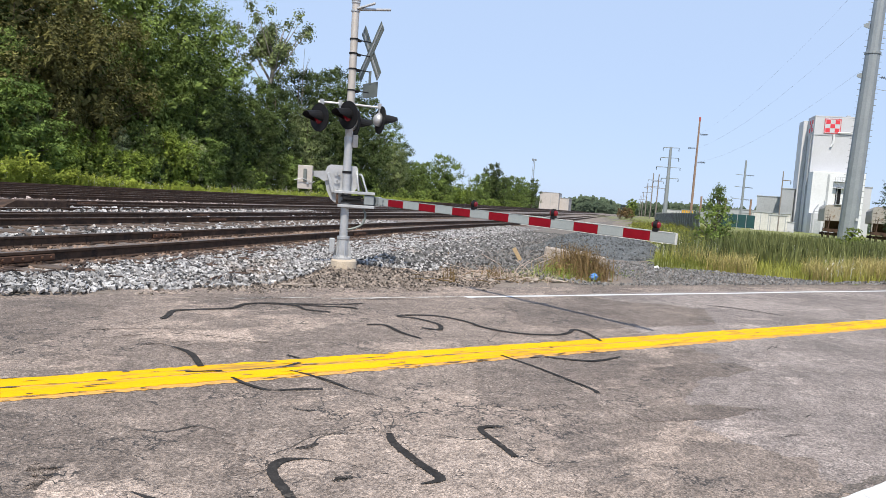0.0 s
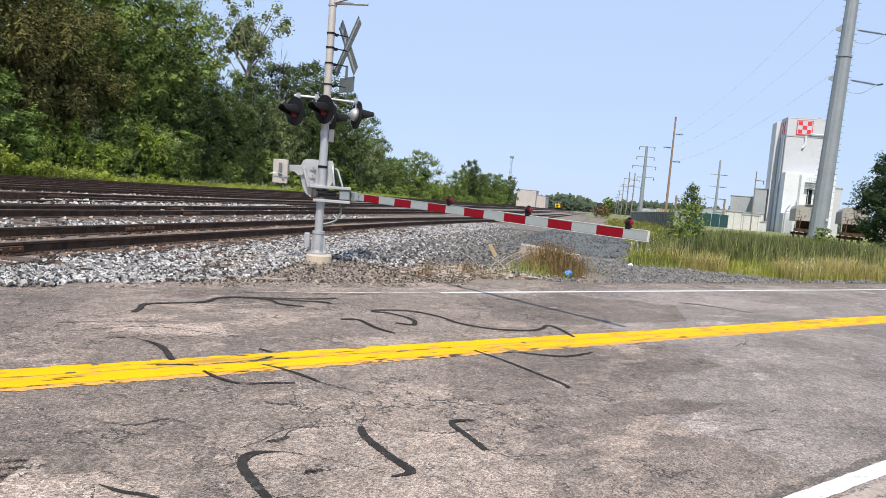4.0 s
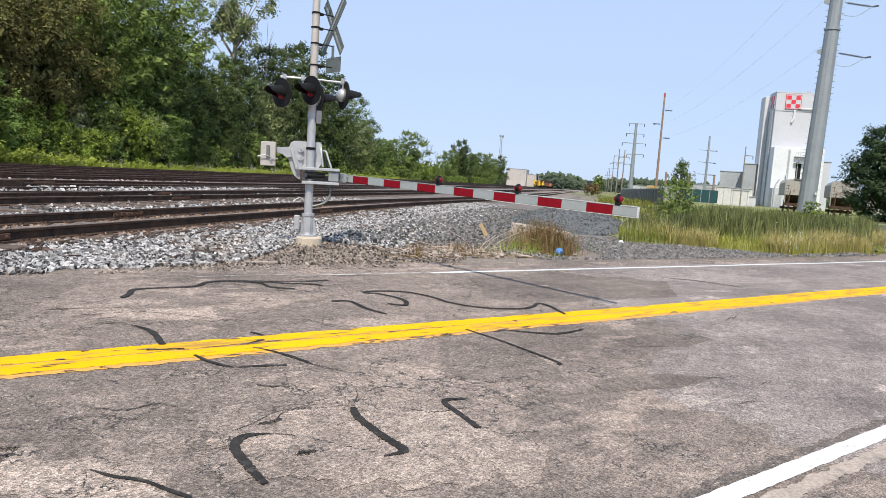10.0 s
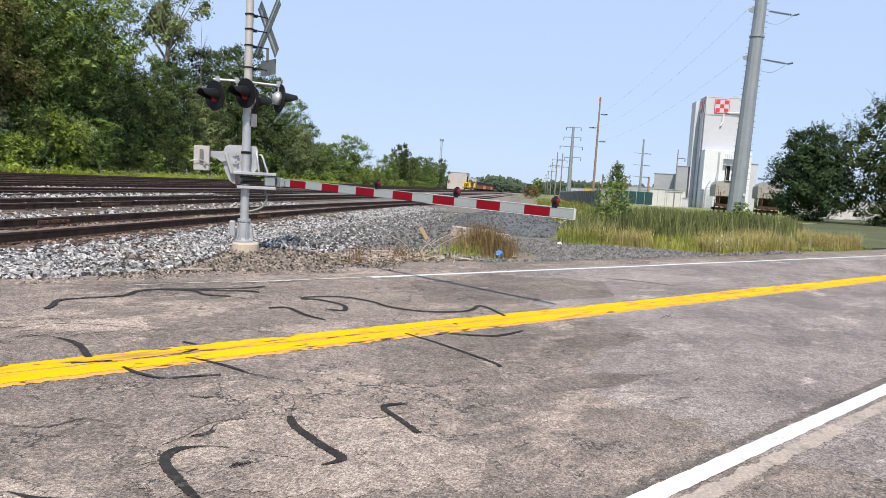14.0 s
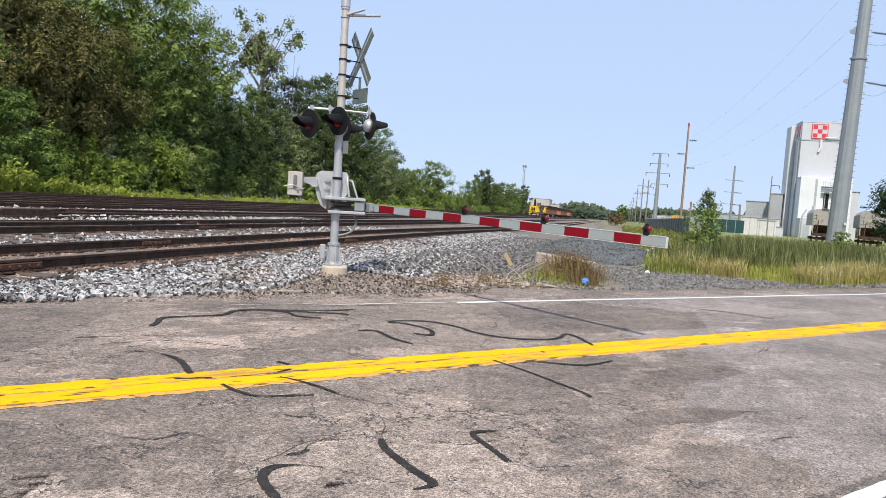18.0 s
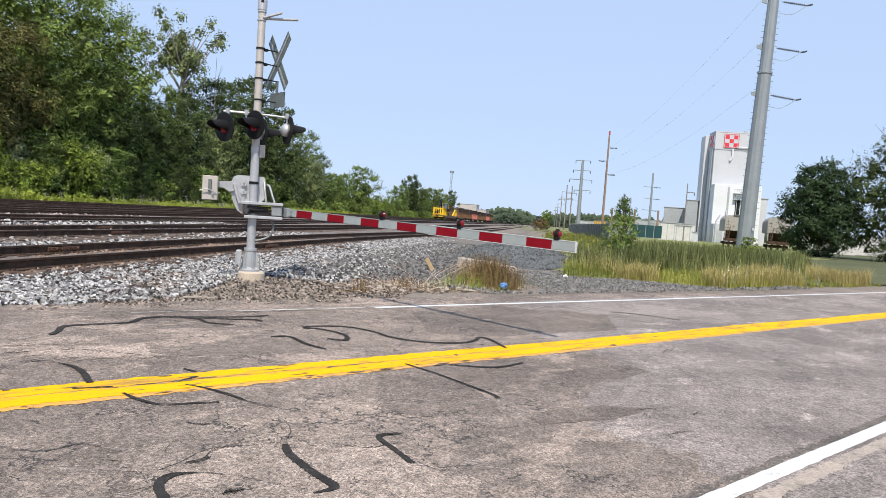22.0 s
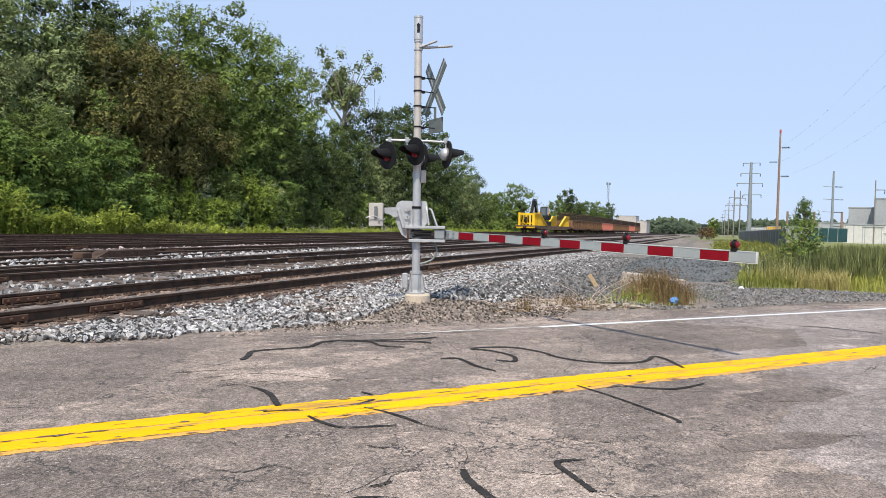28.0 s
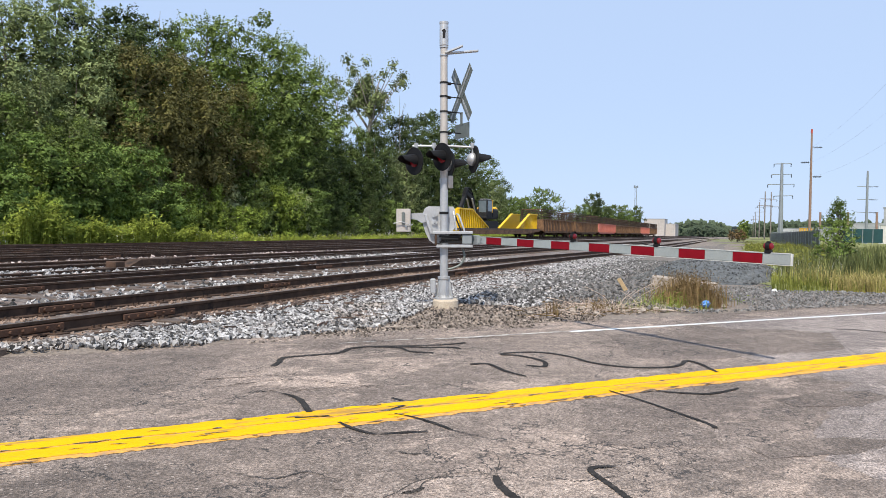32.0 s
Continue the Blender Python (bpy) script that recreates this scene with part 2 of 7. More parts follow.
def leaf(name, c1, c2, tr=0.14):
    """Leaf stuff: shade and sun put into the colour as dark and light clouds, a little light passing through."""
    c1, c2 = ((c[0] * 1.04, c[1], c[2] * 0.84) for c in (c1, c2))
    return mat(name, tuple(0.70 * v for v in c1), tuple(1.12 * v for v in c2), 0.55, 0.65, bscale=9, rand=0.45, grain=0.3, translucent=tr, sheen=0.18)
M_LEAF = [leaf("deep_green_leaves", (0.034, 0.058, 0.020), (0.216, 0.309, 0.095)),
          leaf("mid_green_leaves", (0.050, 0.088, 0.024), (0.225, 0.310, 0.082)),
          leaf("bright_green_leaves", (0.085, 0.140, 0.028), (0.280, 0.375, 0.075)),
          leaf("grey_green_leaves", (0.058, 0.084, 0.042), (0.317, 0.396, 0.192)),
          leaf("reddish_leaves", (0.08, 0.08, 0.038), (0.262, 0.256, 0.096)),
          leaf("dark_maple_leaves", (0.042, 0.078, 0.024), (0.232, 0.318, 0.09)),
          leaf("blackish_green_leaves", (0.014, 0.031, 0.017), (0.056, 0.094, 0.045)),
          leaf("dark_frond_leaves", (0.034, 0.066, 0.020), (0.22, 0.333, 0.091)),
          # darker green copy, with the shade deep in the wood put into its colour
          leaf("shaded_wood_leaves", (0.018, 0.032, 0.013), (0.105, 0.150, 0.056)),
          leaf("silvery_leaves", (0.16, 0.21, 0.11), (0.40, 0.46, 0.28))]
M_WEED = leaf("weed_leaves", (0.15, 0.22, 0.036), (0.374, 0.451, 0.088), 0.30)
M_BLADE = leaf("grass_blades", (0.11, 0.145, 0.034), (0.30, 0.31, 0.080))
M_GRASS = mat("meadow", (0.15, 0.19, 0.045), (0.25, 0.235, 0.09), 0.35, 0.95, bump=0.05, bscale=14, grain=0.4)
M_REED = leaf("reed_blades", (0.075, 0.108, 0.048), (0.255, 0.28, 0.12))
M_STRAW = leaf("dry_grass", (0.54, 0.45, 0.23), (0.38, 0.35, 0.15))
M_SILO = mat("white_cladding", (0.52, 0.53, 0.56), (0.46, 0.47, 0.50), 0.15, 0.7, bscale=3, c3=(0.46, 0.47, 0.485), s3=0.12, t3=0.52, grain=0.06)
M_GREYCLAD = mat("grey_cladding", (0.30, 0.32, 0.34), (0.38, 0.40, 0.42), 0.3, 0.6, bscale=3)
M_STEELPOLE = mat("grey_steel_pole", (0.25, 0.275, 0.285), (0.31, 0.335, 0.345), 0.8, 0.5, 0.4, bscale=10, grain=0.1)
M_WOODPOLE = mat("brown_wood_pole", (0.23, 0.155, 0.115), (0.29, 0.195, 0.145), 1.0, 0.9, bscale=12)
M_TRAINYEL = mat("yellow_paint_on_steel", (0.80, 0.52, 0.01), (0.74, 0.46, 0.012), 1.2, 0.5, bscale=12, c3=(0.5, 0.3, 0.05), s3=2.5, t3=0.66)
M_TRAINRUST = mat("rusted_wagon_side", (0.088, 0.048, 0.026), (0.215, 0.115, 0.056), 1.0, 0.9, bscale=8, grain=0.45, c3=(0.09, 0.05, 0.035), s3=0.8)
M_TRAINRED = mat("faded_salmon_paint", (0.52, 0.16, 0.115), (0.44, 0.15, 0.11), 1.2, 0.8, bscale=8, c3=(0.25, 0.12, 0.08), s3=1.2, t3=0.6)
M_MESH = mat("dark_rusty_mesh", (0.040, 0.026, 0.018), (0.085, 0.048, 0.030), 2, 0.9, bscale=12)
M_GLASS = mat("dark_glass", (0.02, 0.025, 0.03), (0.03, 0.035, 0.04), 2, 0.08)

# ---- the lie of the land ----
TRACK_AZ = -50.36
U = Vector((-math.sin(radians(TRACK_AZ)), math.cos(radians(TRACK_AZ)), 0))   # along the tracks, away
N = Vector((-U.y, U.x, 0))                                                  # across them, to the far side
NEAR_RAIL = 7.30


def smooth(a, b, v):
    v = min(1.0, max(0.0, (v - a) / (b - a)))
    return v * v * (3 - 2 * v)


def rail_z(d, s):
    return 0.54 + 0.011 * (d - NEAR_RAIL) + (0.05 + 0.26 * smooth(9, 22, d)) * smooth(20, 110, s)


def road_z(x, y):
    return -0.0061 * min(60, max(-25, x)) + 0.0353 * min(9.5, max(-4, y)) + 0.27 * smooth(0.2, 4.5, -x)


def land_z(x, y):
    d, s = N.x * x + N.y * y, U.x * x + U.y * y
    z = road_z(x, y)
    if y > 8.3:
        field = 0.30 + 0.25 * smooth(60, 200, x)
        z += (field - z) * smooth(8.5, 13, y)
    k = smooth(4.5, 6.2, d) * (1 if y > 8.4 else smooth(-1.0, -0.4, y - 8.6 + 0.0) if x > -1 else 0)
    top = rail_z(min(d, 32), s) - 0.188
    if d > 33.5:
        top -= 0.35 * smooth(33.5, 36.5, d)
    return z + (top - z) * k + 0.10 * math.exp(-((x - 5.8) ** 2 + (y - 10.4) ** 2) / 0.9)


def put(bm, name, material, parent=None, label="", smooth_shade=False):
    me = bpy.data.meshes.new(name)
    bm.to_mesh(me)
    bm.free()
    me.materials.append(material)
    if smooth_shade:
        for p in me.polygons:
            p.use_smooth = True
    ob = new(name, me)
    if parent:
        ob.parent = parent
    if label:
        ob["label"] = label
    return ob


def part(name, bm, material, parent, label="", smooth_shade=False):
    return put(bm, name, material, parent, label, smooth_shade)


def pieces(name, verts, faces, material, parent=None, label=""):
    me = bpy.data.meshes.new(name)
    me.from_pydata(verts, [], faces)
    me.materials.append(material)
    ob = new(name, me)
    if parent:
        ob.parent = parent
    if label:
        ob["label"] = label
    return ob


def thing(name, m, label, category, group="", kind=""):
    ob = new(name)
    ob.matrix_basis = m
    return tagged(ob, label, category, group, kind)


def box(bm, cx, cy, cz, sx, sy, sz, m=None, bevel=0.0):
    r = bmesh.ops.create_cube(bm, size=1.0)
    mm = Matrix.Translation((cx, cy, cz)) @ Matrix.Diagonal((sx, sy, sz, 1))
    if m is not None:
        mm = m @ mm
    bmesh.ops.transform(bm, matrix=mm, verts=r["verts"])
    if bevel:
        es = list({e for v in r["verts"] for e in v.link_edges})
        bmesh.ops.bevel(bm, geom=es, offset=bevel, segments=1, affect="EDGES", profile=0.7)
    return bm


def rod(bm, a, b, r1, r2=None, seg=10):
    a, b = Vector(a), Vector(b)
    d = b - a
    r = bmesh.ops.create_cone(bm, cap_ends=True, segments=seg, radius1=r1, radius2=r1 if r2 is None else r2, depth=d.length)
    m = Matrix.Translation((a + b) / 2) @ d.to_track_quat("Z", "Y").to_matrix().to_4x4()
    bmesh.ops.transform(bm, matrix=m, verts=r["verts"])
    return bm


def lathe(bm, profile, m=None, seg=16):
    """Turns a profile of (radius, height) about the z axis."""
    rings = []
    for r, z in profile:
        rings.append([bm.verts.new((r * math.cos(2 * math.pi * i / seg), r * math.sin(2 * math.pi * i / seg), z)) for i in range(seg)])
    for a, b in zip(rings, rings[1:]):
        for i in range(seg):
            bm.faces.new((a[i], a[(i + 1) % seg], b[(i + 1) % seg], b[i]))
    bm.faces.new(rings[0][::-1])
    bm.faces.new(rings[-1])
    if m is not None:
        bmesh.ops.transform(bm, matrix=m, verts=[v for r in rings for v in r])
    return bm


def prism(bm, outline, depth, m=None):
    """A flat outline in x and z, pushed out by depth along y."""
    a = [bm.verts.new((x, -depth / 2, z)) for x, z in outline]
    b = [bm.verts.new((x, depth / 2, z)) for x, z in outline]
    bm.faces.new(a)
    bm.faces.new(b[::-1])
    for i in range(len(a)):
        bm.faces.new((a[i], b[i], b[(i + 1) % len(a)], a[(i + 1) % len(a)]))
    bmesh.ops.recalc_face_normals(bm, faces=bm.faces)
    if m is not None:
        bmesh.ops.transform(bm, matrix=m, verts=a + b)
    return bm


def tube(bm, pts, r, seg=8):
    """A round bar bent along a line, in one skin."""
    pts, rings = [Vector(p) for p in pts], []
    for i, p in enumerate(pts):
        d = (pts[min(i + 1, len(pts) - 1)] - pts[max(i - 1, 0)]).normalized()
        x = d.cross(Vector((0, 0, 1)) if abs(d.z) < 0.95 else Vector((1, 0, 0))).normalized()
        if rings and x.dot(last) < 0:
            x = -x
        last, y = x, d.cross(x)
        rings.append([bm.verts.new(p + (x * math.cos(2 * math.pi * k / seg) + y * math.sin(2 * math.pi * k / seg)) * r) for k in range(seg)])
    for a, b in zip(rings, rings[1:]):
        for k in range(seg):
            bm.faces.new((a[k], a[(k + 1) % seg], b[(k + 1) % seg], b[k]))
    bm.faces.new(rings[0][::-1])
    bm.faces.new(rings[-1])
    return bm


def spline(pts, n=8):
    """A smooth line through a few points of any dimension."""
    p = [Vector(q) for q in pts]
    p = [2 * p[0] - p[1]] + p + [2 * p[-1] - p[-2]]
    out = []
    for i in range(1, len(p) - 2):
        for k in range(n):
            t = k / n
            out.append(0.5 * ((2 * p[i]) + (p[i + 1] - p[i - 1]) * t + (2 * p[i - 1] - 5 * p[i] + 4 * p[i + 1] - p[i + 2]) * t * t + (3 * p[i] - p[i - 1] - 3 * p[i + 1] + p[i + 2]) * t ** 3))
    out.append(p[-2])
    return out


def grid_sheet(name, xs, ys, zf, material, label, category):
    verts = [(x, y, zf(x, y)) for y in ys for x in xs]
    w = len(xs)
    faces = [(j * w + i, j * w + i + 1, (j + 1) * w + i + 1, (j + 1) * w + i) for j in range(len(ys) - 1) for i in range(w - 1)]
    ob = pieces(name, verts, faces, material)
    for p in ob.data.polygons:
        p.use_smooth = True
    return tagged(ob, label, category, kind="structure")


def steps(stops):
    """Coordinates that run through (end, step) stretches."""
    v, out = stops[0], [stops[0]]
    for end, st in stops[1:]:
        while v < end - 1e-6:
            v = min(end, v + st)
            out.append(v)
    return out


def bumpy(x, y, k=0.03):
    return k * noise.noise((x * 1.3, y * 1.3, 3.0)) + 0.4 * k * noise.noise((x * 5, y * 5, 9.0))


ground = grid_sheet("ground", steps([-2500, (-300, 200), (-40, 20), (-4, 2), (26, 0.4), (60, 2), (300, 20), (2900, 200)]),
                    steps([-2000, (-200, 200), (-20, 20), (0, 2), (7.6, 1), (24, 0.3), (60, 1.5), (300, 20), (2900, 200)]),
                    lambda x, y: land_z(x, y) - 0.02 - (0.06 if -20 < y < 8.3 else 0) + (bumpy(x, y) if y > 8.3 else 0), M_DIRT,
                    "bare gravelly brown earth beside the road", "ground")

# ---- road, its paint and sealed cracks ----
NEAR_LINE, CENTRE_LINE, FAR_LINE, ROAD_NEAR, ROAD_FAR = 1.84, 5.275, 7.98, -1.6, 8.75


def road_sheet():
    xs = steps([-60, (-4, 4), (20, 0.4), (60, 2), (400, 20)])
    ys = [ROAD_NEAR, 0, 1.0, 1.9, 3, 4, 5, 6, 7, 7.8, 8.3]
    verts, faces = [], []
    for x in xs:
        edge = ROAD_FAR + 0.10 * noise.noise((x * 0.9, 0, 0)) + 0.08 * noise.noise((x * 3.1, 7, 0)) - 0.20 * smooth(12, 18, x)
        for y in ys + [edge, edge + 0.06]:
            verts.append((x, y, road_z(x, y) - (0.12 if y > edge else 0)))
    w = len(ys) + 2
    for i in range(len(xs) - 1):
        for j in range(w - 1):
            faces.append((i * w + j, (i + 1) * w + j, (i + 1) * w + j + 1, i * w + j + 1))
    ob = pieces("road", verts, faces, M_ASPHALT)
    return tagged(ob, "worn grey two-lane asphalt road with sealed cracks", "road", kind="structure")


road = road_sheet()


M_PATCH = asphalt("newer_asphalt", 0.80, 0.60, 0.7, WARM)
M_LANE = asphalt("even_road_surface", 1.22, 0.56, 0.6, (0.99, 1.0, 1.06), 0.5)
M_PALER = asphalt("slightly_worn_asphalt", 1.12, 0.48, 0.8, WARM)
M_WORN = asphalt("worn_pale_asphalt", 1.34, 0.47, 0.8, WARM)


def patch(outline, seed, ragged=0.10, material=None, label="smoother dark repair patch in the road", lift=0.003):
    """A repair or a worn area, its corners given, its rim broken up at three scales."""
    rim, n = [], len(outline)
    for k in range(n):
        (xa, ya), (xb, yb) = outline[k], outline[(k + 1) % n]
        m = max(2, int(math.hypot(xb - xa, yb - ya) / (0.03 if min(xa, xb) > 0.3 else 0.07)))
        for i in range(m):
            x, y = xa + (xb - xa) * i / m, ya + (yb - ya) * i / m
            e = ragged * (1.4 * noise.noise((x * 1.7, y * 1.7, seed)) + 0.8 * noise.noise((x * 6, y * 6, seed + 3)) + 0.5 * noise.noise((x * 19, y * 19, seed + 5)))
            rim.append((x + e, y + 0.7 * e))
    name, material = "asphalt_patch", material or M_PATCH
    if min(p[0] for p in rim) > 0.3:   # the road is flat there
        verts = [(x, y, road_z(x, y) + lift) for x, y in rim]
        return tagged(pieces(name, verts, [tuple(range(len(rim)))], material), label, "road patch", kind="structure")
    cx, cy = sum(p[0] for p in rim) / len(rim), sum(p[1] for p in rim) / len(rim)
    verts = [(cx, cy, road_z(cx, cy) + 0.003)]
    for f in (0.33, 0.66, 1.0):
        for x, y in rim:
            q, w = cx + (x - cx) * f, cy + (y - cy) * f
            verts.append((q, w, road_z(q, w) + (0.003 if f < 1 else 0.0012)))
    m, faces = len(rim), []
    for i in range(m):
        j = (i + 1) % m
        faces.append((0, 1 + i, 1 + j))
        for b in (1, 1 + m):
            faces.append((b + i, b + m + i, b + m + j, b + j))
    return tagged(pieces(name, verts, faces, material), label, "road patch", kind="structure")


patch([(-2.6, 8.45), (-0.44, 8.50), (1.0, 8.15), (1.73, 7.83), (1.30, 7.15), (0.9, 6.53), (0.24, 5.97), (-0.3, 6.1), (-1.4, 6.0), (-2.6, 6.1)], 1)
patch([(-1.6, 4.80), (-0.5, 4.85), (0.62, 4.72), (0.80, 4.56), (0.94, 4.18), (1.03, 3.80), (0.8, 3.45), (-0.4, 3.3), (-1.6, 3.6)], 5, 0.08)
patch([(5.75, 4.33), (6.32, 4.43), (6.92, 4.23), (6.96, 3.98), (6.32, 3.9), (5.8, 4.11)], 7, 0.05)
patch([(4.36, 3.54), (5.31, 3.39), (5.6, 3.15), (4.95, 3.10), (4.29, 3.26)], 9, 0.05)

patch([(1.4, 3.95), (1.74, 4.03), (2.13, 3.81), (2.61, 3.74), (3.07, 3.27), (3.08, 2.71), (2.59, 2.33), (1.71, 2.86), (1.35, 3.07), (1.4, 3.48)], 21, 0.16, M_WORN, "pale worn area of road with bare stone")
patch([(1.38, 6.91), (2.03, 6.99), (2.65, 6.6), (2.58, 6.06), (1.94, 6.21), (1.34, 6.46)], 23, 0.22, M_PALER, "pale worn area of road with bare stone")

patch([(0.39, 3.93), (0.66, 3.86), (0.84, 3.61), (1.02, 3.36), (1.09, 2.95), (0.34, 3.34)], 27, 0.12, M_WORN, "pale worn area of road with bare stone")
patch([(4.07, 4.93), (4.52, 4.55), (4.44, 3.89), (4.24, 3.62), (3.7, 3.69), (3.31, 3.98)], 41, 0.12, lift=0.0022)
patch([(6.64, 7.57), (8.74, 7.78), (10.11, 6.72), (9.06, 5.81), (6.76, 5.89), (5.86, 6.34)], 43, 0.14, lift=0.0022)


def lane_surface():
    """The evener road surface beyond the crossing, its near end broken off unevenly."""
    ys = [-1.5 + 0.04 * k for k in range(243)]
    verts, faces = [], []
    for y in ys:
        x = 4.7 + 2.4 * smooth(3.2, 4.6, y) + 2.0 * smooth(6.0, 8.2, y) + 0.40 * noise.noise((y * 1.3, 2, 0)) + 0.22 * noise.noise((y * 4.1, 5, 0)) + 0.10 * noise.noise((y * 13, 7, 0))
        verts += [(x, y, road_z(x, y) + 0.0012), (58, y, road_z(58, y) + 0.0012)]
    for k in range(len(ys) - 1):
        faces.append((2 * k, 2 * k + 1, 2 * k + 3, 2 * k + 2))
    return tagged(pieces("lane_surface", verts, faces, M_LANE), "even grey road surface beyond the crossing", "road", kind="structure")


lane_surface()


def strip(name, x0, x1, y, width, material, label, rag=0.012, lift=0.005):
    """A painted stripe along the road with an uneven edge."""
    verts, faces = [], []
    xs = steps([x0, (0, 0.2), (min(x1, 12), 0.03), (min(x1, 25), 0.12), (x1, 1.0)]) if x1 > 25 else steps([x0, (x1, 0.03)])
    for x in xs:
        wob = 0.02 * noise.noise((x * 0.35, y, 1))
        for sgn in (-1, 1):
            yy = y + wob + sgn * width / 2 + rag * noise.noise((x * 6, y + sgn, 5)) + rag * 0.7 * noise.noise((x * 17, y + sgn, 8)) + rag * 0.6 * noise.noise((x * 47, y + sgn, 3))
            verts.append((x, yy, road_z(x, yy) + lift))
    for i in range(len(xs) - 1):
        faces.append((2 * i, 2 * i + 2, 2 * i + 3, 2 * i + 1))
    ob = pieces(name, verts, faces, material)
    return tagged(ob, label, "road marking", kind="structure")


M_GHOSTLINE = mat("worn_white_paint", (0.55, 0.52, 0.48), (0.40, 0.36, 0.32), 3, 0.9, c3=(0.2, 0.17, 0.15), s3=5, t3=0.5, grain=0.3)
M_TANYELLOW = mat("worn_yellow_paint", (0.74, 0.36, 0.045), (0.58, 0.32, 0.09), 3, 0.85, c3=(0.22, 0.18, 0.15), s3=5, t3=0.55, grain=0.3)
strip("worn_yellow_gap", -12, 60, CENTRE_LINE, 0.05, M_TANYELLOW, "worn tan paint between the two centre lines", rag=0.02, lift=0.003)
strip("worn_yellow_edge", -12, 60, CENTRE_LINE - 0.225, 0.11, M_TANYELLOW, "worn tan edge of the yellow centre line", rag=0.03, lift=0.003)
strip("yellow_line", -12, 300, CENTRE_LINE - 0.112, 0.19, M_YELLOW, "worn solid yellow centre line painted on asphalt", rag=0.022)
strip("yellow_line", -12, 300, CENTRE_LINE + 0.105, 0.19, M_YELLOW, "worn solid yellow centre line painted on asphalt", rag=0.018)
strip("white_line", 6.3, 300, FAR_LINE, 0.10, M_WHITE, "white edge line painted on asphalt", rag=0.006)
strip("worn_white_line", 4.2, 6.3, FAR_LINE + 0.03, 0.06, M_GHOSTLINE, "thin worn stretch of the white edge line", rag=0.03)
strip("worn_white_line", 3.0, 4.1, FAR_LINE + 0.12, 0.03, M_GHOSTLINE, "thin worn end of the white edge line", rag=0.03)
strip("white_line", -12, 300, NEAR_LINE, 0.125, M_WHITE, "white edge line painted on asphalt", rag=0.006)
M_SMEAR = asphalt("tar_smeared_asphalt", 0.66, 0.70)
strip("black_smear", -12, 40, NEAR_LINE + 0.105, 0.075, M_SMEAR, "dark smear along the white edge line", rag=0.045, lift=0.003)
M_GHOST = mat("worn_old_paint", (0.42, 0.34, 0.28), (0.33, 0.28, 0.235), 3, 0.9, bump=0.006, bscale=50, c3=(0.19, 0.165, 0.145), s3=4, t3=0.52, grain=0.35)
strip("old_white_line", -12, 60, NEAR_LINE - 0.16, 0.11, M_GHOST, "worn remains of an older edge line", rag=0.022, lift=0.003)


def paint_chips():
    """Slivers where the yellow paint has come off and the road shows through."""
    r, verts, faces = random.Random(77), [], []
    for k in range(120):
        x = r.uniform(-1, 4.5) if k < 85 else r.uniform(4, 14)
        lane = r.choice((0.0, 0.0, 0.0, -0.195, 0.195, -0.11, 0.10, -0.27, -0.24))
        length, width = r.uniform(0.04, 0.22), r.uniform(0.006, 0.014 if abs(lane) in (0.11, 0.10) else 0.026)
        y = CENTRE_LINE + lane + r.gauss(0, 0.015)
        n = 9
        base = len(verts)
        for i in range(n):
            t = i / (n - 1)
            w = width * math.sin(math.pi * min(0.97, max(0.03, t))) ** 0.6 * (0.7 + 0.6 * r.random()) / 2
            xx, yy = x + length * t, y + 0.012 * noise.noise((x + t * 2, k, 0))
            for sgn in (-1, 1):
                verts.append((xx, yy + sgn * w, road_z(xx, yy) + 0.0085))
        for i in range(n - 1):
            faces.append((base + 2 * i, base + 2 * i + 2, base + 2 * i + 3, base + 2 * i + 1))
    return tagged(pieces("chipped_paint", verts, faces, M_PATCH), "bare chips in the worn yellow centre lines", "road marking", kind="stuff")


paint_chips()

def seal(i, pts):
    """A wandering ribbon of crack sealant lying on the road."""
    line = spline(pts, 30)
    verts, faces = [], []
    for k, p in enumerate(line):
        q = line[min(k + 1, len(line) - 1)] - line[max(k - 1, 0)]
        q = Vector((-q.y, q.x)).normalized() if q.xy.length > 1e-6 else Vector((1, 0))
        w = max(0.006, 0.74 * p[2]) / 2 * (1 + 0.25 * noise.noise((k * 0.28, i * 3.1, 0)))
        for sgn in (-1, 1):
            e = w * (1 + 0.20 * noise.noise((k * 0.53, i * 1.7, 4 + sgn)) + 0.14 * noise.noise((k * 2.7, i * 1.3, 9 + sgn))) * sgn
            x, y = p[0] + q.x * e, p[1] + q.y * e
            verts.append((x, y, road_z(x, y) + 0.009))
    for k in range(len(line) - 1):
        faces.append((2 * k, 2 * k + 2, 2 * k + 3, 2 * k + 1))
    return tagged(pieces("crack_seal", verts, faces, M_TAR), "black tar ribbon sealing a crack in the asphalt", "crack sealant", kind="structure")


# (x, y, width) along each
seal(0, [(1.86, 3.46, 0.012), (1.75, 3.54, 0.014), (1.61, 3.56, 0.074), (1.51, 3.45, 0.074), (1.48, 3.21, 0.074), (1.47, 3.0, 0.049)])
seal(1, [(2.39, 3.72, 0.049), (2.33, 3.57, 0.074), (2.3, 3.29, 0.074), (2.3, 3.07, 0.084), (2.26, 3.02, 0.059), (2.15, 3.02, 0.014)])
seal(2, [(3.22, 3.55, 0.014), (3.07, 3.6, 0.049), (2.99, 3.55, 0.059), (2.94, 3.3, 0.059), (2.9, 3.12, 0.064)])
seal(3, [(1.57, 6.22, 0.012), (1.73, 6.1, 0.014), (1.82, 5.84, 0.07), (1.78, 5.44, 0.07)])
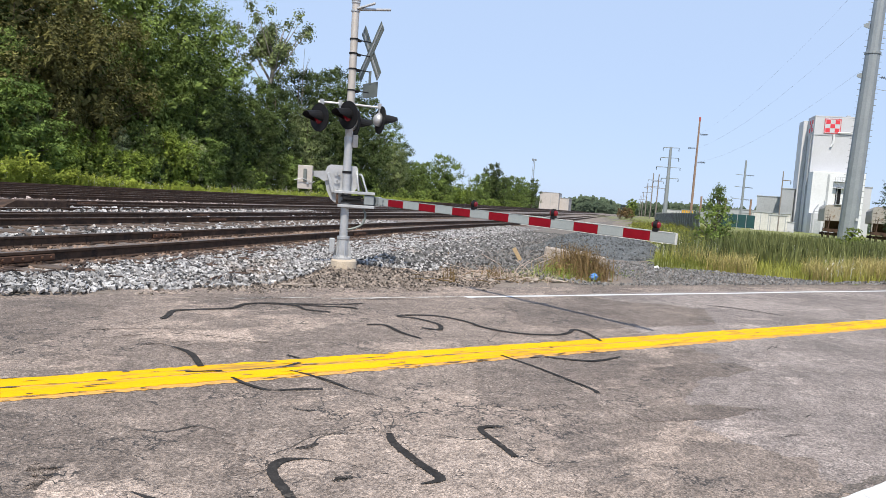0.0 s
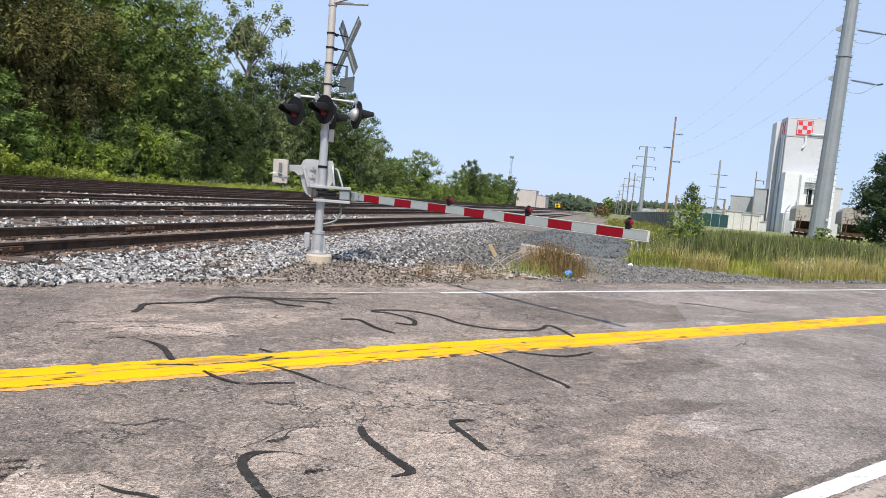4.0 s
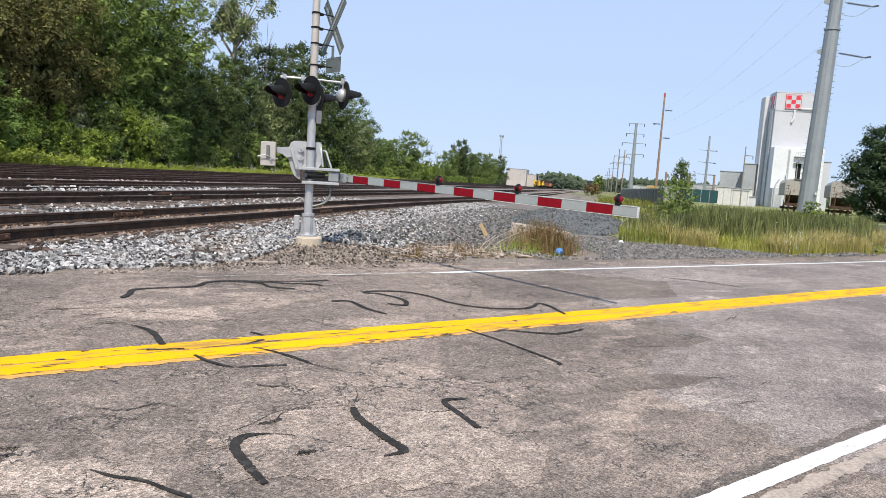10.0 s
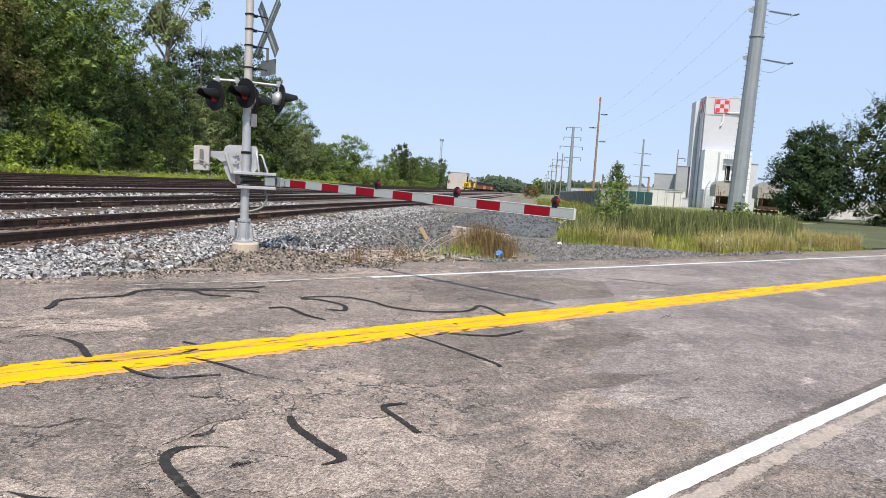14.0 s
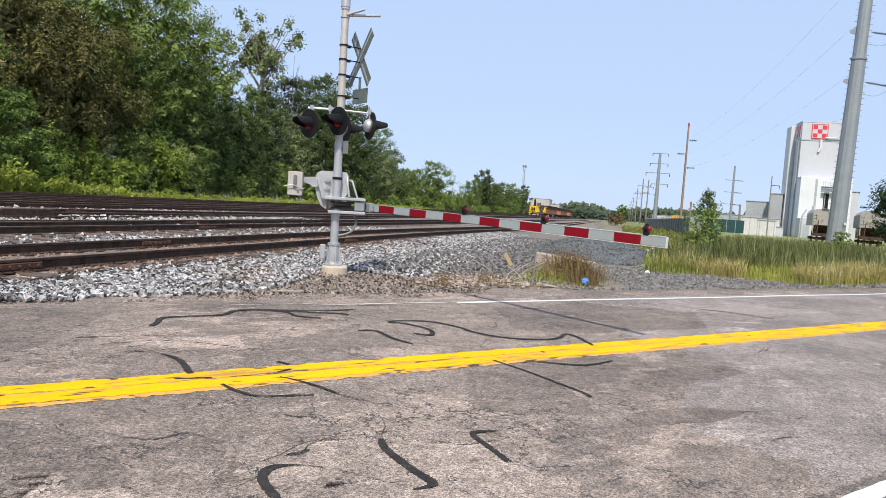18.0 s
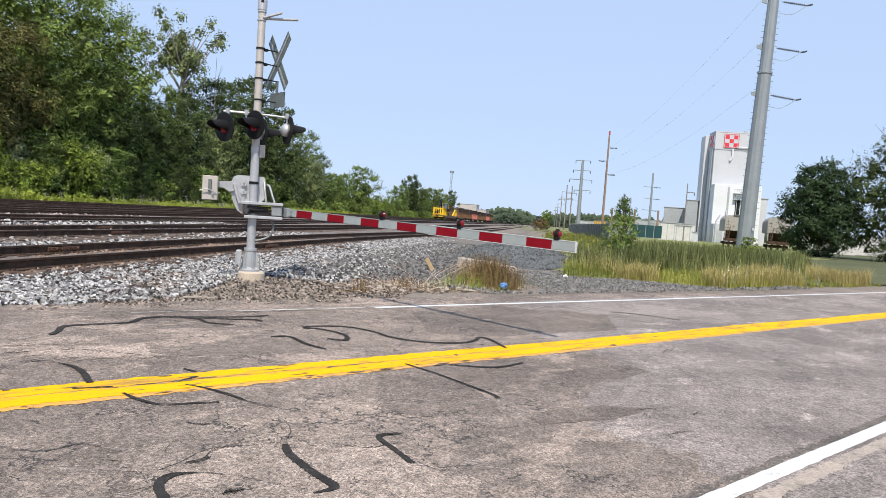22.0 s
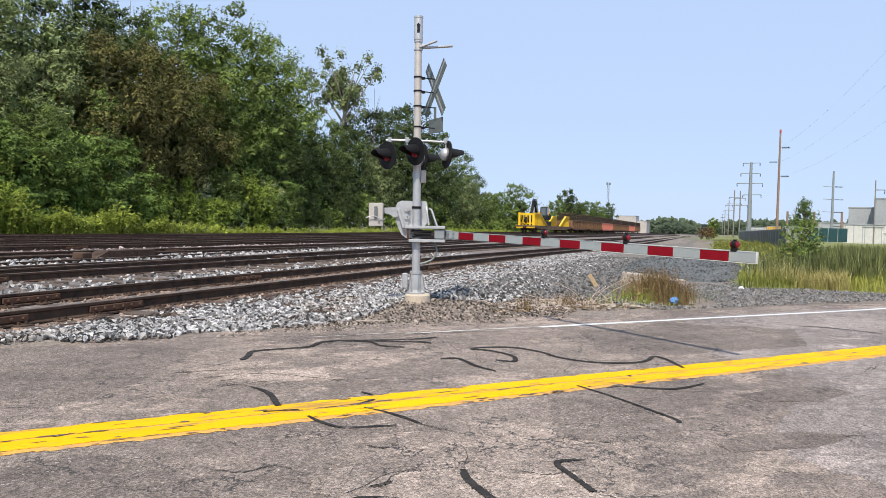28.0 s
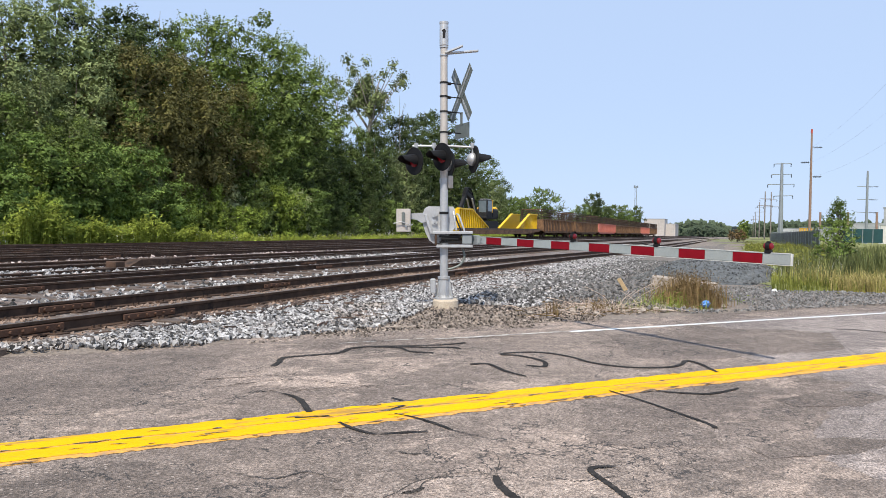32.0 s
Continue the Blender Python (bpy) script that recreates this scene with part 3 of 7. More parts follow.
seal(4, [(1.9, 5.11, 0.035), (1.93, 4.96, 0.049), (2.01, 4.78, 0.035), (2.11, 4.74, 0.009), (2.41, 4.67, 0.009)])
seal(5, [(2.38, 5.17, 0.014), (2.48, 5.01, 0.035), (2.56, 4.79, 0.049), (2.61, 4.58, 0.014), (2.72, 4.39, 0.009)])
seal(6, [(4.52, 5.14, 0.035), (4.56, 4.75, 0.035), (4.56, 4.35, 0.045), (4.55, 4.01, 0.045), (4.51, 3.92, 0.064)])
seal(7, [(0.83, 3.48, 0.009), (0.9, 3.37, 0.035), (1.0, 3.27, 0.035), (1.07, 3.13, 0.035), (1.13, 3.02, 0.035)])
seal(8, [(2.55, 5.61, 0.04), (2.61, 5.49, 0.035)])
seal(9, [(2.41, 5.29, 0.035), (2.55, 5.35, 0.045)])
seal(10, [(1.78, 5.33, 0.007), (1.91, 5.24, 0.014)])
seal(11, [(0.55, 3.89, 0.014), (0.64, 3.87, 0.009)])
seal(12, [(1.76, 3.24, 0.007), (1.84, 3.23, 0.014)])
seal(13, [(1.76, 3.7, 0.007), (1.87, 3.72, 0.009), (1.96, 3.8, 0.007), (2.16, 3.85, 0.009), (2.37, 3.81, 0.007)])
seal(14, [(6.34, 4.71, 0.007), (6.68, 4.77, 0.009)])
seal(15, [(4.68, 7.94, 0.035), (5.31, 7.85, 0.014), (5.79, 7.64, 0.007)])
seal(16, [(1.63, 8.46, 0.007), (2.12, 8.29, 0.007), (3.24, 8.12, 0.012), (4.73, 7.93, 0.012)])
seal(17, [(1.95, 7.14, 0.075), (2.05, 7.29, 0.075), (2.16, 7.49, 0.075), (2.44, 7.53, 0.05), (2.79, 7.56, 0.065), (3.01, 7.76, 0.075), (3.3, 7.79, 0.06), (3.72, 7.7, 0.05), (4.11, 7.64, 0.05), (4.46, 7.67, 0.06)])
seal(18, [(3.29, 7.76, 0.039), (3.55, 7.63, 0.064), (3.58, 7.39, 0.061), (3.8, 7.24, 0.05)])
seal(19, [(3.52, 7.71, 0.042), (3.86, 7.56, 0.055), (4.16, 7.45, 0.069), (4.21, 7.34, 0.045)])
seal(20, [(3.88, 6.57, 0.06), (4.07, 6.52, 0.06), (4.06, 6.18, 0.065), (4.12, 5.89, 0.04)])
seal(21, [(4.42, 6.33, 0.04), (4.58, 6.22, 0.075), (4.73, 6.48, 0.07), (4.64, 6.79, 0.06), (4.49, 6.9, 0.06), (4.64, 6.96, 0.05), (5.01, 6.86, 0.06), (5.18, 6.54, 0.065), (5.19, 6.25, 0.065), (5.31, 6.0, 0.065), (5.51, 5.84, 0.065), (5.85, 5.74, 0.065), (6.1, 5.79, 0.065), (6.32, 5.92, 0.075), (6.36, 5.78, 0.065), (6.18, 5.36, 0.06)])
seal(22, [(4.94, 4.98, 0.035), (5.16, 4.81, 0.06), (5.39, 4.72, 0.06), (5.8, 4.77, 0.035)])
seal(23, [(10.58, 6.96, 0.04), (10.97, 6.67, 0.06), (11.3, 6.07, 0.05)])
seal(24, [(1.63, 5.33, 0.026), (1.89, 5.29, 0.033)])
seal(25, [(2.41, 4.66, 0.02), (2.22, 4.71, 0.042), (2.07, 4.73, 0.014)])


def open_crack(i, pts):
    """A jagged dark opening that wanders along its line."""
    line, verts, faces = spline(pts, 26), [], []
    for k, p in enumerate(line):
        j = 0.020 * noise.noise((k * 0.33, i * 2.9, 1)) + 0.014 * noise.noise((k * 1.1, i * 4.1, 2))
        w = p[2] / 2 * max(0.15, 0.8 + 1.2 * noise.noise((k * 0.5, i * 3.3, 6)))
        for sgn in (-1, 1):
            x, y = p[0] + j, p[1] + j * 0.8 + sgn * w
            verts.append((x, y, road_z(x, y) + 0.006))
    for k in range(len(line) - 1):
        faces.append((2 * k, 2 * k + 2, 2 * k + 3, 2 * k + 1))
    return tagged(pieces("road_crack", verts, faces, M_CRACK), "open jagged crack in the worn asphalt", "road crack", kind="structure")


M_CRACK = mat("dirt_in_crack", (0.040, 0.035, 0.031), (0.075, 0.064, 0.055), 20, 0.95, bscale=60, grain=0.4)
open_crack(0, [(2.57, 4.83, 0.006), (2.66, 4.49, 0.013), (2.59, 4.01, 0.013), (2.42, 3.76, 0.006)])
open_crack(1, [(2.43, 3.76, 0.005), (2.18, 3.8, 0.01), (1.95, 3.84, 0.01), (1.73, 3.72, 0.01), (1.58, 3.66, 0.005)])
open_crack(2, [(1.75, 3.7, 0.017), (1.83, 3.69, 0.034), (1.92, 3.73, 0.017)])
open_crack(3, [(2.19, 3.03, 0.004), (2.0, 3.28, 0.008), (1.89, 3.45, 0.004)])
open_crack(4, [(1.76, 3.24, 0.025), (1.81, 3.24, 0.05), (1.86, 3.23, 0.025)])
open_crack(5, [(1.46, 6.54, 0.006), (2.01, 6.51, 0.012), (2.45, 6.13, 0.012), (2.73, 5.99, 0.006)])
open_crack(6, [(1.43, 7.22, 0.006), (1.64, 6.99, 0.012), (1.92, 7.2, 0.006)])
open_crack(7, [(2.67, 3.61, 0.008), (2.82, 3.45, 0.016), (3.08, 3.43, 0.008)])
open_crack(8, [(8.12, 4.53, 0.01), (8.46, 4.65, 0.02), (8.39, 4.58, 0.02), (8.77, 4.74, 0.01)])
open_crack(9, [(5.44, 3.18, 0.008), (5.59, 3.15, 0.016), (5.63, 3.05, 0.008)])
open_crack(10, [(5.02, 2.66, 0.006), (5.2, 2.66, 0.013), (5.35, 2.61, 0.006)])
open_crack(11, [(5.81, 2.87, 0.01), (5.93, 2.89, 0.01)])
open_crack(12, [(2.04, 4.35, 0.01), (2.09, 4.28, 0.02), (2.16, 4.26, 0.01)])
open_crack(13, [(0.95, 4.4, 0.007), (1.15, 4.2, 0.014), (1.37, 4.23, 0.014), (1.45, 4.11, 0.007)])
open_crack(14, [(2.42, 3.76, 0.005), (2.36, 3.43, 0.01), (2.23, 3.18, 0.005)])

# ---- tracks ----
TRACKS = [8.05, 12.35, 16.6, 20.9, 25.2, 29.4]


def track_pt(d, s, z=0.0):
    p = U * s + N * d
    return Vector((p.x, p.y, rail_z(d, s) + z))


def rail(name, d, s0, s1, parent, shift=None):
    prof = [(-0.070, -0.17), (0.070, -0.17), (0.070, -0.155), (0.012, -0.135), (0.010, -0.05), (0.036, -0.035), (0.036, -0.006), (0.028, 0), (-0.028, 0), (-0.036, -0.006), (-0.036, -0.035), (-0.010, -0.05), (-0.012, -0.135), (-0.070, -0.155)]
    ss = steps([s0, (min(s1, 120), 2), (s1, 60)])
    verts, faces, k = [], [], len(prof)
    for s in ss:
        c = track_pt(d + (shift(s) if shift else 0), s)
        for a, b in prof:
            verts.append(c + N * a + Vector((0, 0, b)))
    for i in range(len(ss) - 1):
        for j in range(k):
            faces.append((i * k + j, i * k + (j + 1) % k, (i + 1) * k + (j + 1) % k, (i + 1) * k + j))
    faces += [tuple(range(k)), tuple(range((len(ss) - 1) * k, len(ss) * k))]
    ob = pieces(name, [tuple(v) for v in verts], faces, M_RUST, parent)
    ob.data.materials.append(M_RAILTOP)
    for i, p in enumerate(ob.data.polygons):
        if i < (len(ss) - 1) * k and i % k == 7:
            p.material_index = 1
    return ob


def shared(name, bm, material):
    me = bpy.data.meshes.new(name)
    bm.to_mesh(me)
    bm.free()
    me.materials.append(material)
    return me


TIE = shared("tie", box(bmesh.new(), 0, 0, -0.09, 2.59, 0.23, 0.18, bevel=0.012), M_TIE)
LONG_TIE = shared("tie", box(bmesh.new(), -0.45, 0, -0.09, 3.7, 0.24, 0.18, bevel=0.012), M_TIE)


def plate_mesh():
    bm = box(bmesh.new(), 0, 0, 0.008, 0.36, 0.19, 0.02, bevel=0.004)
    for x in (-0.10, 0.10):
        for y in (-0.05, 0.05):
            box(bm, x, y, 0.03, 0.03, 0.025, 0.035)
    return shared("tie_plate", bm, M_RUST)


def joint_mesh():
    """A pair of joint bars with their bolts, for one rail."""
    bm = bmesh.new()
    for sgn in (-1, 1):
        box(bm, sgn * 0.030, 0, -0.092, 0.030, 0.92, 0.085, bevel=0.01)
        for k in range(6):
            rod(bm, (sgn * 0.04, -0.38 + k * 0.152, -0.09), (sgn * 0.075, -0.38 + k * 0.152, -0.09), 0.018, seg=6)
    return shared("joint_bar", bm, M_RUSTBRIGHT)


def on_track(name, me, parent, d, s, z=0.0, turn=0.0):
    ob = new(name, me)
    ob.parent = parent
    c = track_pt(d, s, z)
    ob.matrix_basis = Matrix.Translation(c) @ Matrix.Rotation(math.atan2(N.y, N.x) + turn, 4, "Z")
    return ob


M_RUSTBRIGHT = mat("orange_rust", (0.068, 0.034, 0.021), (0.125, 0.062, 0.036), 8, 0.85, 0.1, bump=0.004, bscale=50)
PLATE, JOINT = plate_mesh(), joint_mesh()
rng = random.Random(4)
STARTS = [2.6, -3.4, -9.0, -14.0, -20.0, -26.0]


def veer(i, s):
    """The two nearest tracks swing a little towards the road farther on."""
    return (-1.5 * smooth(24, 62, s), -0.9 * smooth(28, 85, s), 0, 0, 0, 0)[i]


for i, d in enumerate(TRACKS):
    track = thing("track", Matrix.Identity(4), "rusty steel railway track on dark wooden ties in grey ballast", "railway track", "parallel tracks")
    s0 = STARTS[i]
    for side in (-1, 1):
        rail("rail", d + side * 0.7525, s0, 1200, track, lambda s, i=i: veer(i, s))
    for k in range((110, 100, 70, 50, 40, 40)[i]):
        s = s0 + 0.3 + k * 0.53
        on_track("tie", LONG_TIE if i == 1 and 4 < k < 60 and k % 2 == 0 else TIE, track, d + veer(i, s), s, (-0.150 if i == 1 and k % 2 == 0 else -0.170) + rng.uniform(-0.012, 0.006), rng.uniform(-0.02, 0.02))
        if i == 0 and k < 40 or i == 1 and k < 30:
            for side in (-1, 1):
                on_track("tie_plate", PLATE, track, d + side * 0.7525 + veer(i, s), s, -0.172)
    for side, at in ((-1, (5.75, 7.55, 19.3)), (1, (7.55, 12.6, 22.0))) if i == 0 else ((-1, (9.0, 19.0)), (1, (7.0, 20.5))):
        for s in at:
            on_track("joint_bar", JOINT, track, d + side * 0.7525, s)

# turnout between the second and third tracks: closure rails, guard rails and a frog
turnout = thing("turnout", Matrix.Identity(4), "dark steel turnout rails with frog and guard rails", "railway turnout")
rail("closure_rail", 13.6, -2, 60, turnout, lambda s: 2.9 * smooth(-6, 62, s))
rail("closure_rail", 12.1, 8, 60, turnout, lambda s: 3.0 * smooth(-6, 62, s))
rail("guard_rail", 16.0, 9, 16, turnout, lambda s: 0.04)
rail("guard_rail", 13.0, 3, 10, turnout, lambda s: 0.04)
rail("closure_rail", 22.1, -10, 70, turnout, lambda s: 2.6 * smooth(-10, 70, s))
rail("closure_rail", 20.5, -10, 70, turnout, lambda s: 2.6 * smooth(-10, 70, s))


def switch_cover(d, s, length, height):
    ob = thing("switch_machine", Matrix.Identity(4), "dark rusty switch machine cover beside the rails", "switch machine", "switch machines")
    c = track_pt(d, s)
    ob.matrix_basis = Matrix.Translation(c + Vector((0, 0, -0.14))) @ Matrix.Rotation(math.atan2(U.y, U.x), 4, "Z")
    h = height
    part("cover", prism(bmesh.new(), [(-length / 2, 0), (length / 2, 0), (length / 2 - 0.25, h), (-length / 2 + 0.5, h), (-length / 2 + 0.15, h * 0.5)], 0.42), M_RUST, ob)
    part("base", box(bmesh.new(), -length / 2 - 0.25, 0, 0.06, 0.7, 0.5, 0.12, bevel=0.01), M_RUST, ob)
    part("box", box(bmesh.new(), -length / 2 - 0.15, 0, 0.19, 0.32, 0.34, 0.16, bevel=0.02), M_RUST, ob)
    return ob


switch_cover(14.6, 15.3, 2.4, 0.30)
switch_cover(14.2, 6.6, 2.2, 0.30)

# ---- ballast ----
def ballast_z(x, y):
    d, s = N.x * x + N.y * y, U.x * x + U.y * y
    ridge = 0.0
    if d > 12.8:
        ridge = (0.10 if d < 17 else 0.06 if d < 21 else 0.03) * max(0.0, 1 - (abs((d - 10.2 + 2.13) % 4.26 - 2.13) / 1.25) ** 3) * smooth(12.8, 13.8, d) * smooth(33, 31, d)
    return land_z(x, y) + ridge + 0.035 * noise.noise((x * 1.1, y * 1.1, 2.0))


M_BALLAST = mat("ballast_bed", (0.105, 0.088, 0.079), (0.215, 0.185, 0.168), 1.4, 0.95, bump=0.05, bscale=13, c3=(0.14, 0.09, 0.065), s3=0.5, t3=0.52, grain=0.65)


def bed():
    ds = [4.55, 5.0, 5.5, 6.0, 6.4, 7, 8, 9, 10, 11, 12] + [12.5 + 0.4 * k for k in range(51)] + [33.2, 34]
    ss = steps([-40, (4, 4), (40, 0.5), (130, 10), (1200, 100)])
    verts, faces, w = [], [], len(ds)
    for s in ss:
        for j, d in enumerate(ds):
            if j == 0:
                d += 0.35 * noise.noise((s * 0.8, 1, 4))
            p = U * s + N * d
            hide = 0.4 if p.y < 8.75 or (p.x < -1 and p.y < 10) else 0
            verts.append((p.x, p.y, ballast_z(p.x, p.y) + (0.012 if j else -0.05) - hide))
    for i in range(len(ss) - 1):
        for j in range(w - 1):
            faces.append((i * w + j, (i + 1) * w + j, (i + 1) * w + j + 1, i * w + j + 1)[::-1])
    return tagged(pieces("ballast_bed", verts, faces, M_BALLAST), "bed of grey crushed stone under the tracks", "ballast", kind="structure")


bed()


def stone_field(name, places, sizes, material, label, zf, seed):
    """Many small broken stones lying on the ground, one mesh."""
    r = np.random.RandomState(seed)
    small = max(sizes) < 0.07
    base = np.array([(-1, -1, -.7), (1, -1, -.8), (1, 1, -.6), (-1, 1, -.8), (-.7, -.8, .7), (.8, -.6, .6), (.6, .8, .8), (-.8, .6, .5)]) * 0.5
    quad = np.array([(0, 3, 2, 1), (4, 5, 6, 7), (0, 1, 5, 4), (1, 2, 6, 5), (2, 3, 7, 6), (3, 0, 4, 7)])
    if small:   # fine stones need fewer faces
        base = np.array([(-.6, -.5, -.45), (.6, -.5, -.4), (.05, .65, -.4), (-.5, -.35, .4), (.5, -.4, .45), (.1, .5, .4)])
        quad = np.array([(0, 2, 1, 1), (3, 4, 5, 5), (0, 1, 4, 3), (1, 2, 5, 4), (2, 0, 3, 5)])
    n, k = len(places), len(base)
    v = np.repeat(base[None], n, 0) + r.uniform(-0.16, 0.16, (n, k, 3))
    v *= r.uniform(0.55, 1.25, (n, 1, 3)) * np.asarray(sizes)[:, None, None]
    q = r.normal(size=(n, 4))
    q /= np.linalg.norm(q, axis=1)[:, None]
    w, x, y, z = q.T
    rot = np.stack([1 - 2 * (y * y + z * z), 2 * (x * y - z * w), 2 * (x * z + y * w), 2 * (x * y + z * w), 1 - 2 * (x * x + z * z), 2 * (y * z - x * w), 2 * (x * z - y * w), 2 * (y * z + x * w), 1 - 2 * (x * x + y * y)], 1).reshape(n, 3, 3)
    v = np.einsum("nij,nkj->nki", rot, v)
    base_pts = np.array([(px, py, zf(px, py) + 0.15 * sz) for (px, py), sz in zip(places, sizes)])
    v = (v + base_pts[:, None]).reshape(-1, 3)
    f = (quad[None] + k * np.arange(n)[:, None, None]).reshape(-1, 4).tolist()
    f = [q[:3] if q[2] == q[3] else q for q in f]
    ob = pieces(name, v.tolist(), f, material)
    return tagged(ob, label, "stones", kind="stuff")


def scatter_track(n, s0, s1, d0, d1, seed, keep=lambda d, s, x, y: True):
    r = random.Random(seed)
    out = []
    while len(out) < n:
        s, d = r.uniform(s0, s1), r.uniform(d0, d1)
        p = U * s + N * d
        if p.y > 8.42 + 0.15 * noise.noise((p.x * 2, 0, 0)) and keep(d, s, p.x, p.y):
            out.append((p.x, p.y))
    return out


def between(d, s, x, y):
    return all(abs(d - (t + e)) > 0.09 for t in TRACKS for e in (-0.7525, 0.7525))


M_DIRTSTONE = mat("dirty_brown_gravel", (0.10, 0.080, 0.066), (0.29, 0.243, 0.205), 8, 0.95, rand=0.85)
r_ = random.Random(9)
pl = scatter_track(19000, 2.0, 17, 4.55, 6.95, 1, lambda d, s, x, y: d > 4.55 + 0.5 * noise.noise((x, y, 0)) and y > 8.42 + 0.24 * max(0, x - 1.2) + 0.25 * noise.noise((x * 1.5, y, 3)))
stone_field("ballast_stones", pl, [r_.uniform(0.024, 0.056) for _ in pl], M_STONE, "loose light grey crushed stones on the shoulder of the tracks", ballast_z, 1)
M_PINKSTONE = mat("pinkish_ballast_stone", (0.19, 0.152, 0.137), (0.34, 0.28, 0.256), 8, 0.9, rand=0.85)
M_RUSTSTONE = mat("rust_stained_stone", (0.20, 0.13, 0.09), (0.32, 0.24, 0.19), 8, 0.95, rand=0.6)
pl = scatter_track(5200, 2.0, 26, 6.75, 9.3, 11, lambda d, s, x, y: between(d, s, x, y) and (abs(d - 7.3) < 0.38 or abs(d - 8.8) < 0.38))
stone_field("rusty_ballast_stones", pl, [r_.uniform(0.025, 0.055) for _ in pl], M_RUSTSTONE, "small rust-stained stones round the rails", ballast_z, 12)
pl = scatter_track(15000, 15, 42, 4.7, 7.0, 2)
stone_field("ballast_stones", pl, [r_.uniform(0.030, 0.068) for _ in pl], M_STONE, "loose light grey crushed stones on the shoulder of the tracks", ballast_z, 2)
pl = scatter_track(7000, 12, 34, 3.3, 4.9, 6, lambda d, s, x, y: y > 9.4 and (x - 10.7) ** 2 + (y - 10) ** 2 > 0.8)
stone_field("ballast_stones", pl, [r_.uniform(0.03, 0.075) for _ in pl], M_STONE, "fine grey crushed stones at the foot of the bank", lambda x, y: land_z(x, y) + 0.02, 6)
pl = scatter_track(9500, 1, 32, 7.15, 17.5, 3, lambda d, s, x, y: between(d, s, x, y) and not (7.15 < d < 9.2) and not (10.35 < d < 11.6 and random.Random(int(s * 1013 + d * 71)).random() < 0.75) and (abs(d - 10.2) < 1.15 or abs(d - 14.5) < 1.0 or random.Random(int(s * 997)).random() < 0.45))
stone_field("ballast_stones", pl, [r_.uniform(0.05, 0.10) for _ in pl], M_STONE, "loose grey crushed stones between the rails", lambda x, y: ballast_z(x, y) + 0.01, 3)
pl = scatter_track(8000, 2.2, 20, 2.0, 5.2, 5, lambda d, s, x, y: y < 10.6 + 0.2 * (x - 5))
stone_field("gravel", pl, [r_.uniform(0.010, 0.04) for _ in pl], M_DIRTSTONE, "small scattered gravel on bare earth beside the road", lambda x, y: land_z(x, y) + bumpy(x, y) - 0.015, 4)
pl = scatter_track(2600, -8, 34, 13.4, 21, 13, lambda d, s, x, y: abs((d - 10.2 + 2.13) % 4.26 - 2.13) < 1.1)
stone_field("ballast_stones", pl, [r_.uniform(0.05, 0.10) for _ in pl], M_PINKSTONE, "pale pinkish ballast heaped between the yard tracks", ballast_z, 14)


def splinters():
    """Broken bits of old ties lying beside the near rail."""
    r, verts, faces = random.Random(55), [], []
    for k in range(430):
        s, d = r.uniform(3, 24), 7.02 - abs(r.gauss(0, 0.45))
        if k > 300:
            d = r.uniform(9.2, 11.2) if k < 370 else r.uniform(4.3, 6.3)
        p = U * s + N * d
        if p.y < 9.2:
            continue
        c = Vector((p.x, p.y, ballast_z(p.x, p.y) + 0.045))
        a = math.atan2(U.y, U.x) + r.gauss(0, 0.5)
        ax, side = Vector((math.cos(a), math.sin(a), r.uniform(-0.15, 0.15))), Vector((-math.sin(a), math.cos(a), 0))
        ln_, w = r.uniform(0.08, 0.32), r.uniform(0.015, 0.045)
        b = len(verts)
        for x, y, z in ((-1, -1, -1), (1, -0.5, -1), (1, 0.5, -1), (-1, 1, -1), (-0.9, -0.8, 1), (0.9, -0.4, 1), (0.9, 0.4, 1), (-0.9, 0.8, 1)):
            verts.append(tuple(c + ax * x * ln_ / 2 + side * y * w / 2 + Vector((0, 0, z * 0.010))))
        faces += [tuple(b + i for i in q) for q in ((0, 3, 2, 1), (4, 5, 6, 7), (0, 1, 5, 4), (1, 2, 6, 5), (2, 3, 7, 6), (3, 0, 4, 7))]
    return tagged(pieces("wood_splinters", verts, faces, M_SPLINTER), "dark splinters of rotten ties on the ballast", "wood debris", kind="stuff")


M_SPLINTER = mat("rotten_wood", (0.055, 0.036, 0.026), (0.16, 0.105, 0.08), 6, 0.95, bscale=40, rand=0.5)
splinters()

# ---- crossing signal and gate ----
MX, MY, MZ = 5.592, 10.332, 0.36
SIDE = Vector((0.877, -0.48, 0))      # across the mast, as its gear is laid out
FRONT = Vector((-0.48, -0.877, 0))


def g(a, z, f=0.0):
    """A point of the gear: a metres along SIDE, f towards FRONT, z up."""
    p = SIDE * a + FRONT * f
    return Vector((p.x, p.y, z))


GEAR = Matrix(((SIDE.x, -FRONT.x, 0, 0), (SIDE.y, -FRONT.y, 0, 0), (0, 0, 1, 0), (0, 0, 0, 1)))   # x along SIDE, y away from FRONT
mast = thing("crossing_signal", pose(MX, MY, MZ, 0, -0.8, 0), "silver railway crossing signal mast with red lamps and gate gear", "railway signal")
part("foundation", lathe(bmesh.new(), [(0.18, -0.30), (0.205, 0.0), (0.205, 0.13), (0.185, 0.155)], Matrix.Translation(g(0.028, 0)), 24), M_CONC, mast, "tan concrete footing")
base = part("base_casting", lathe(bmesh.new(), [(0.15, 0.15), (0.15, 0.18), (0.095, 0.22), (0.085, 0.46), (0.10, 0.48), (0.10, 0.52)], seg=20), M_GALV, mast, "galvanised flanged base")
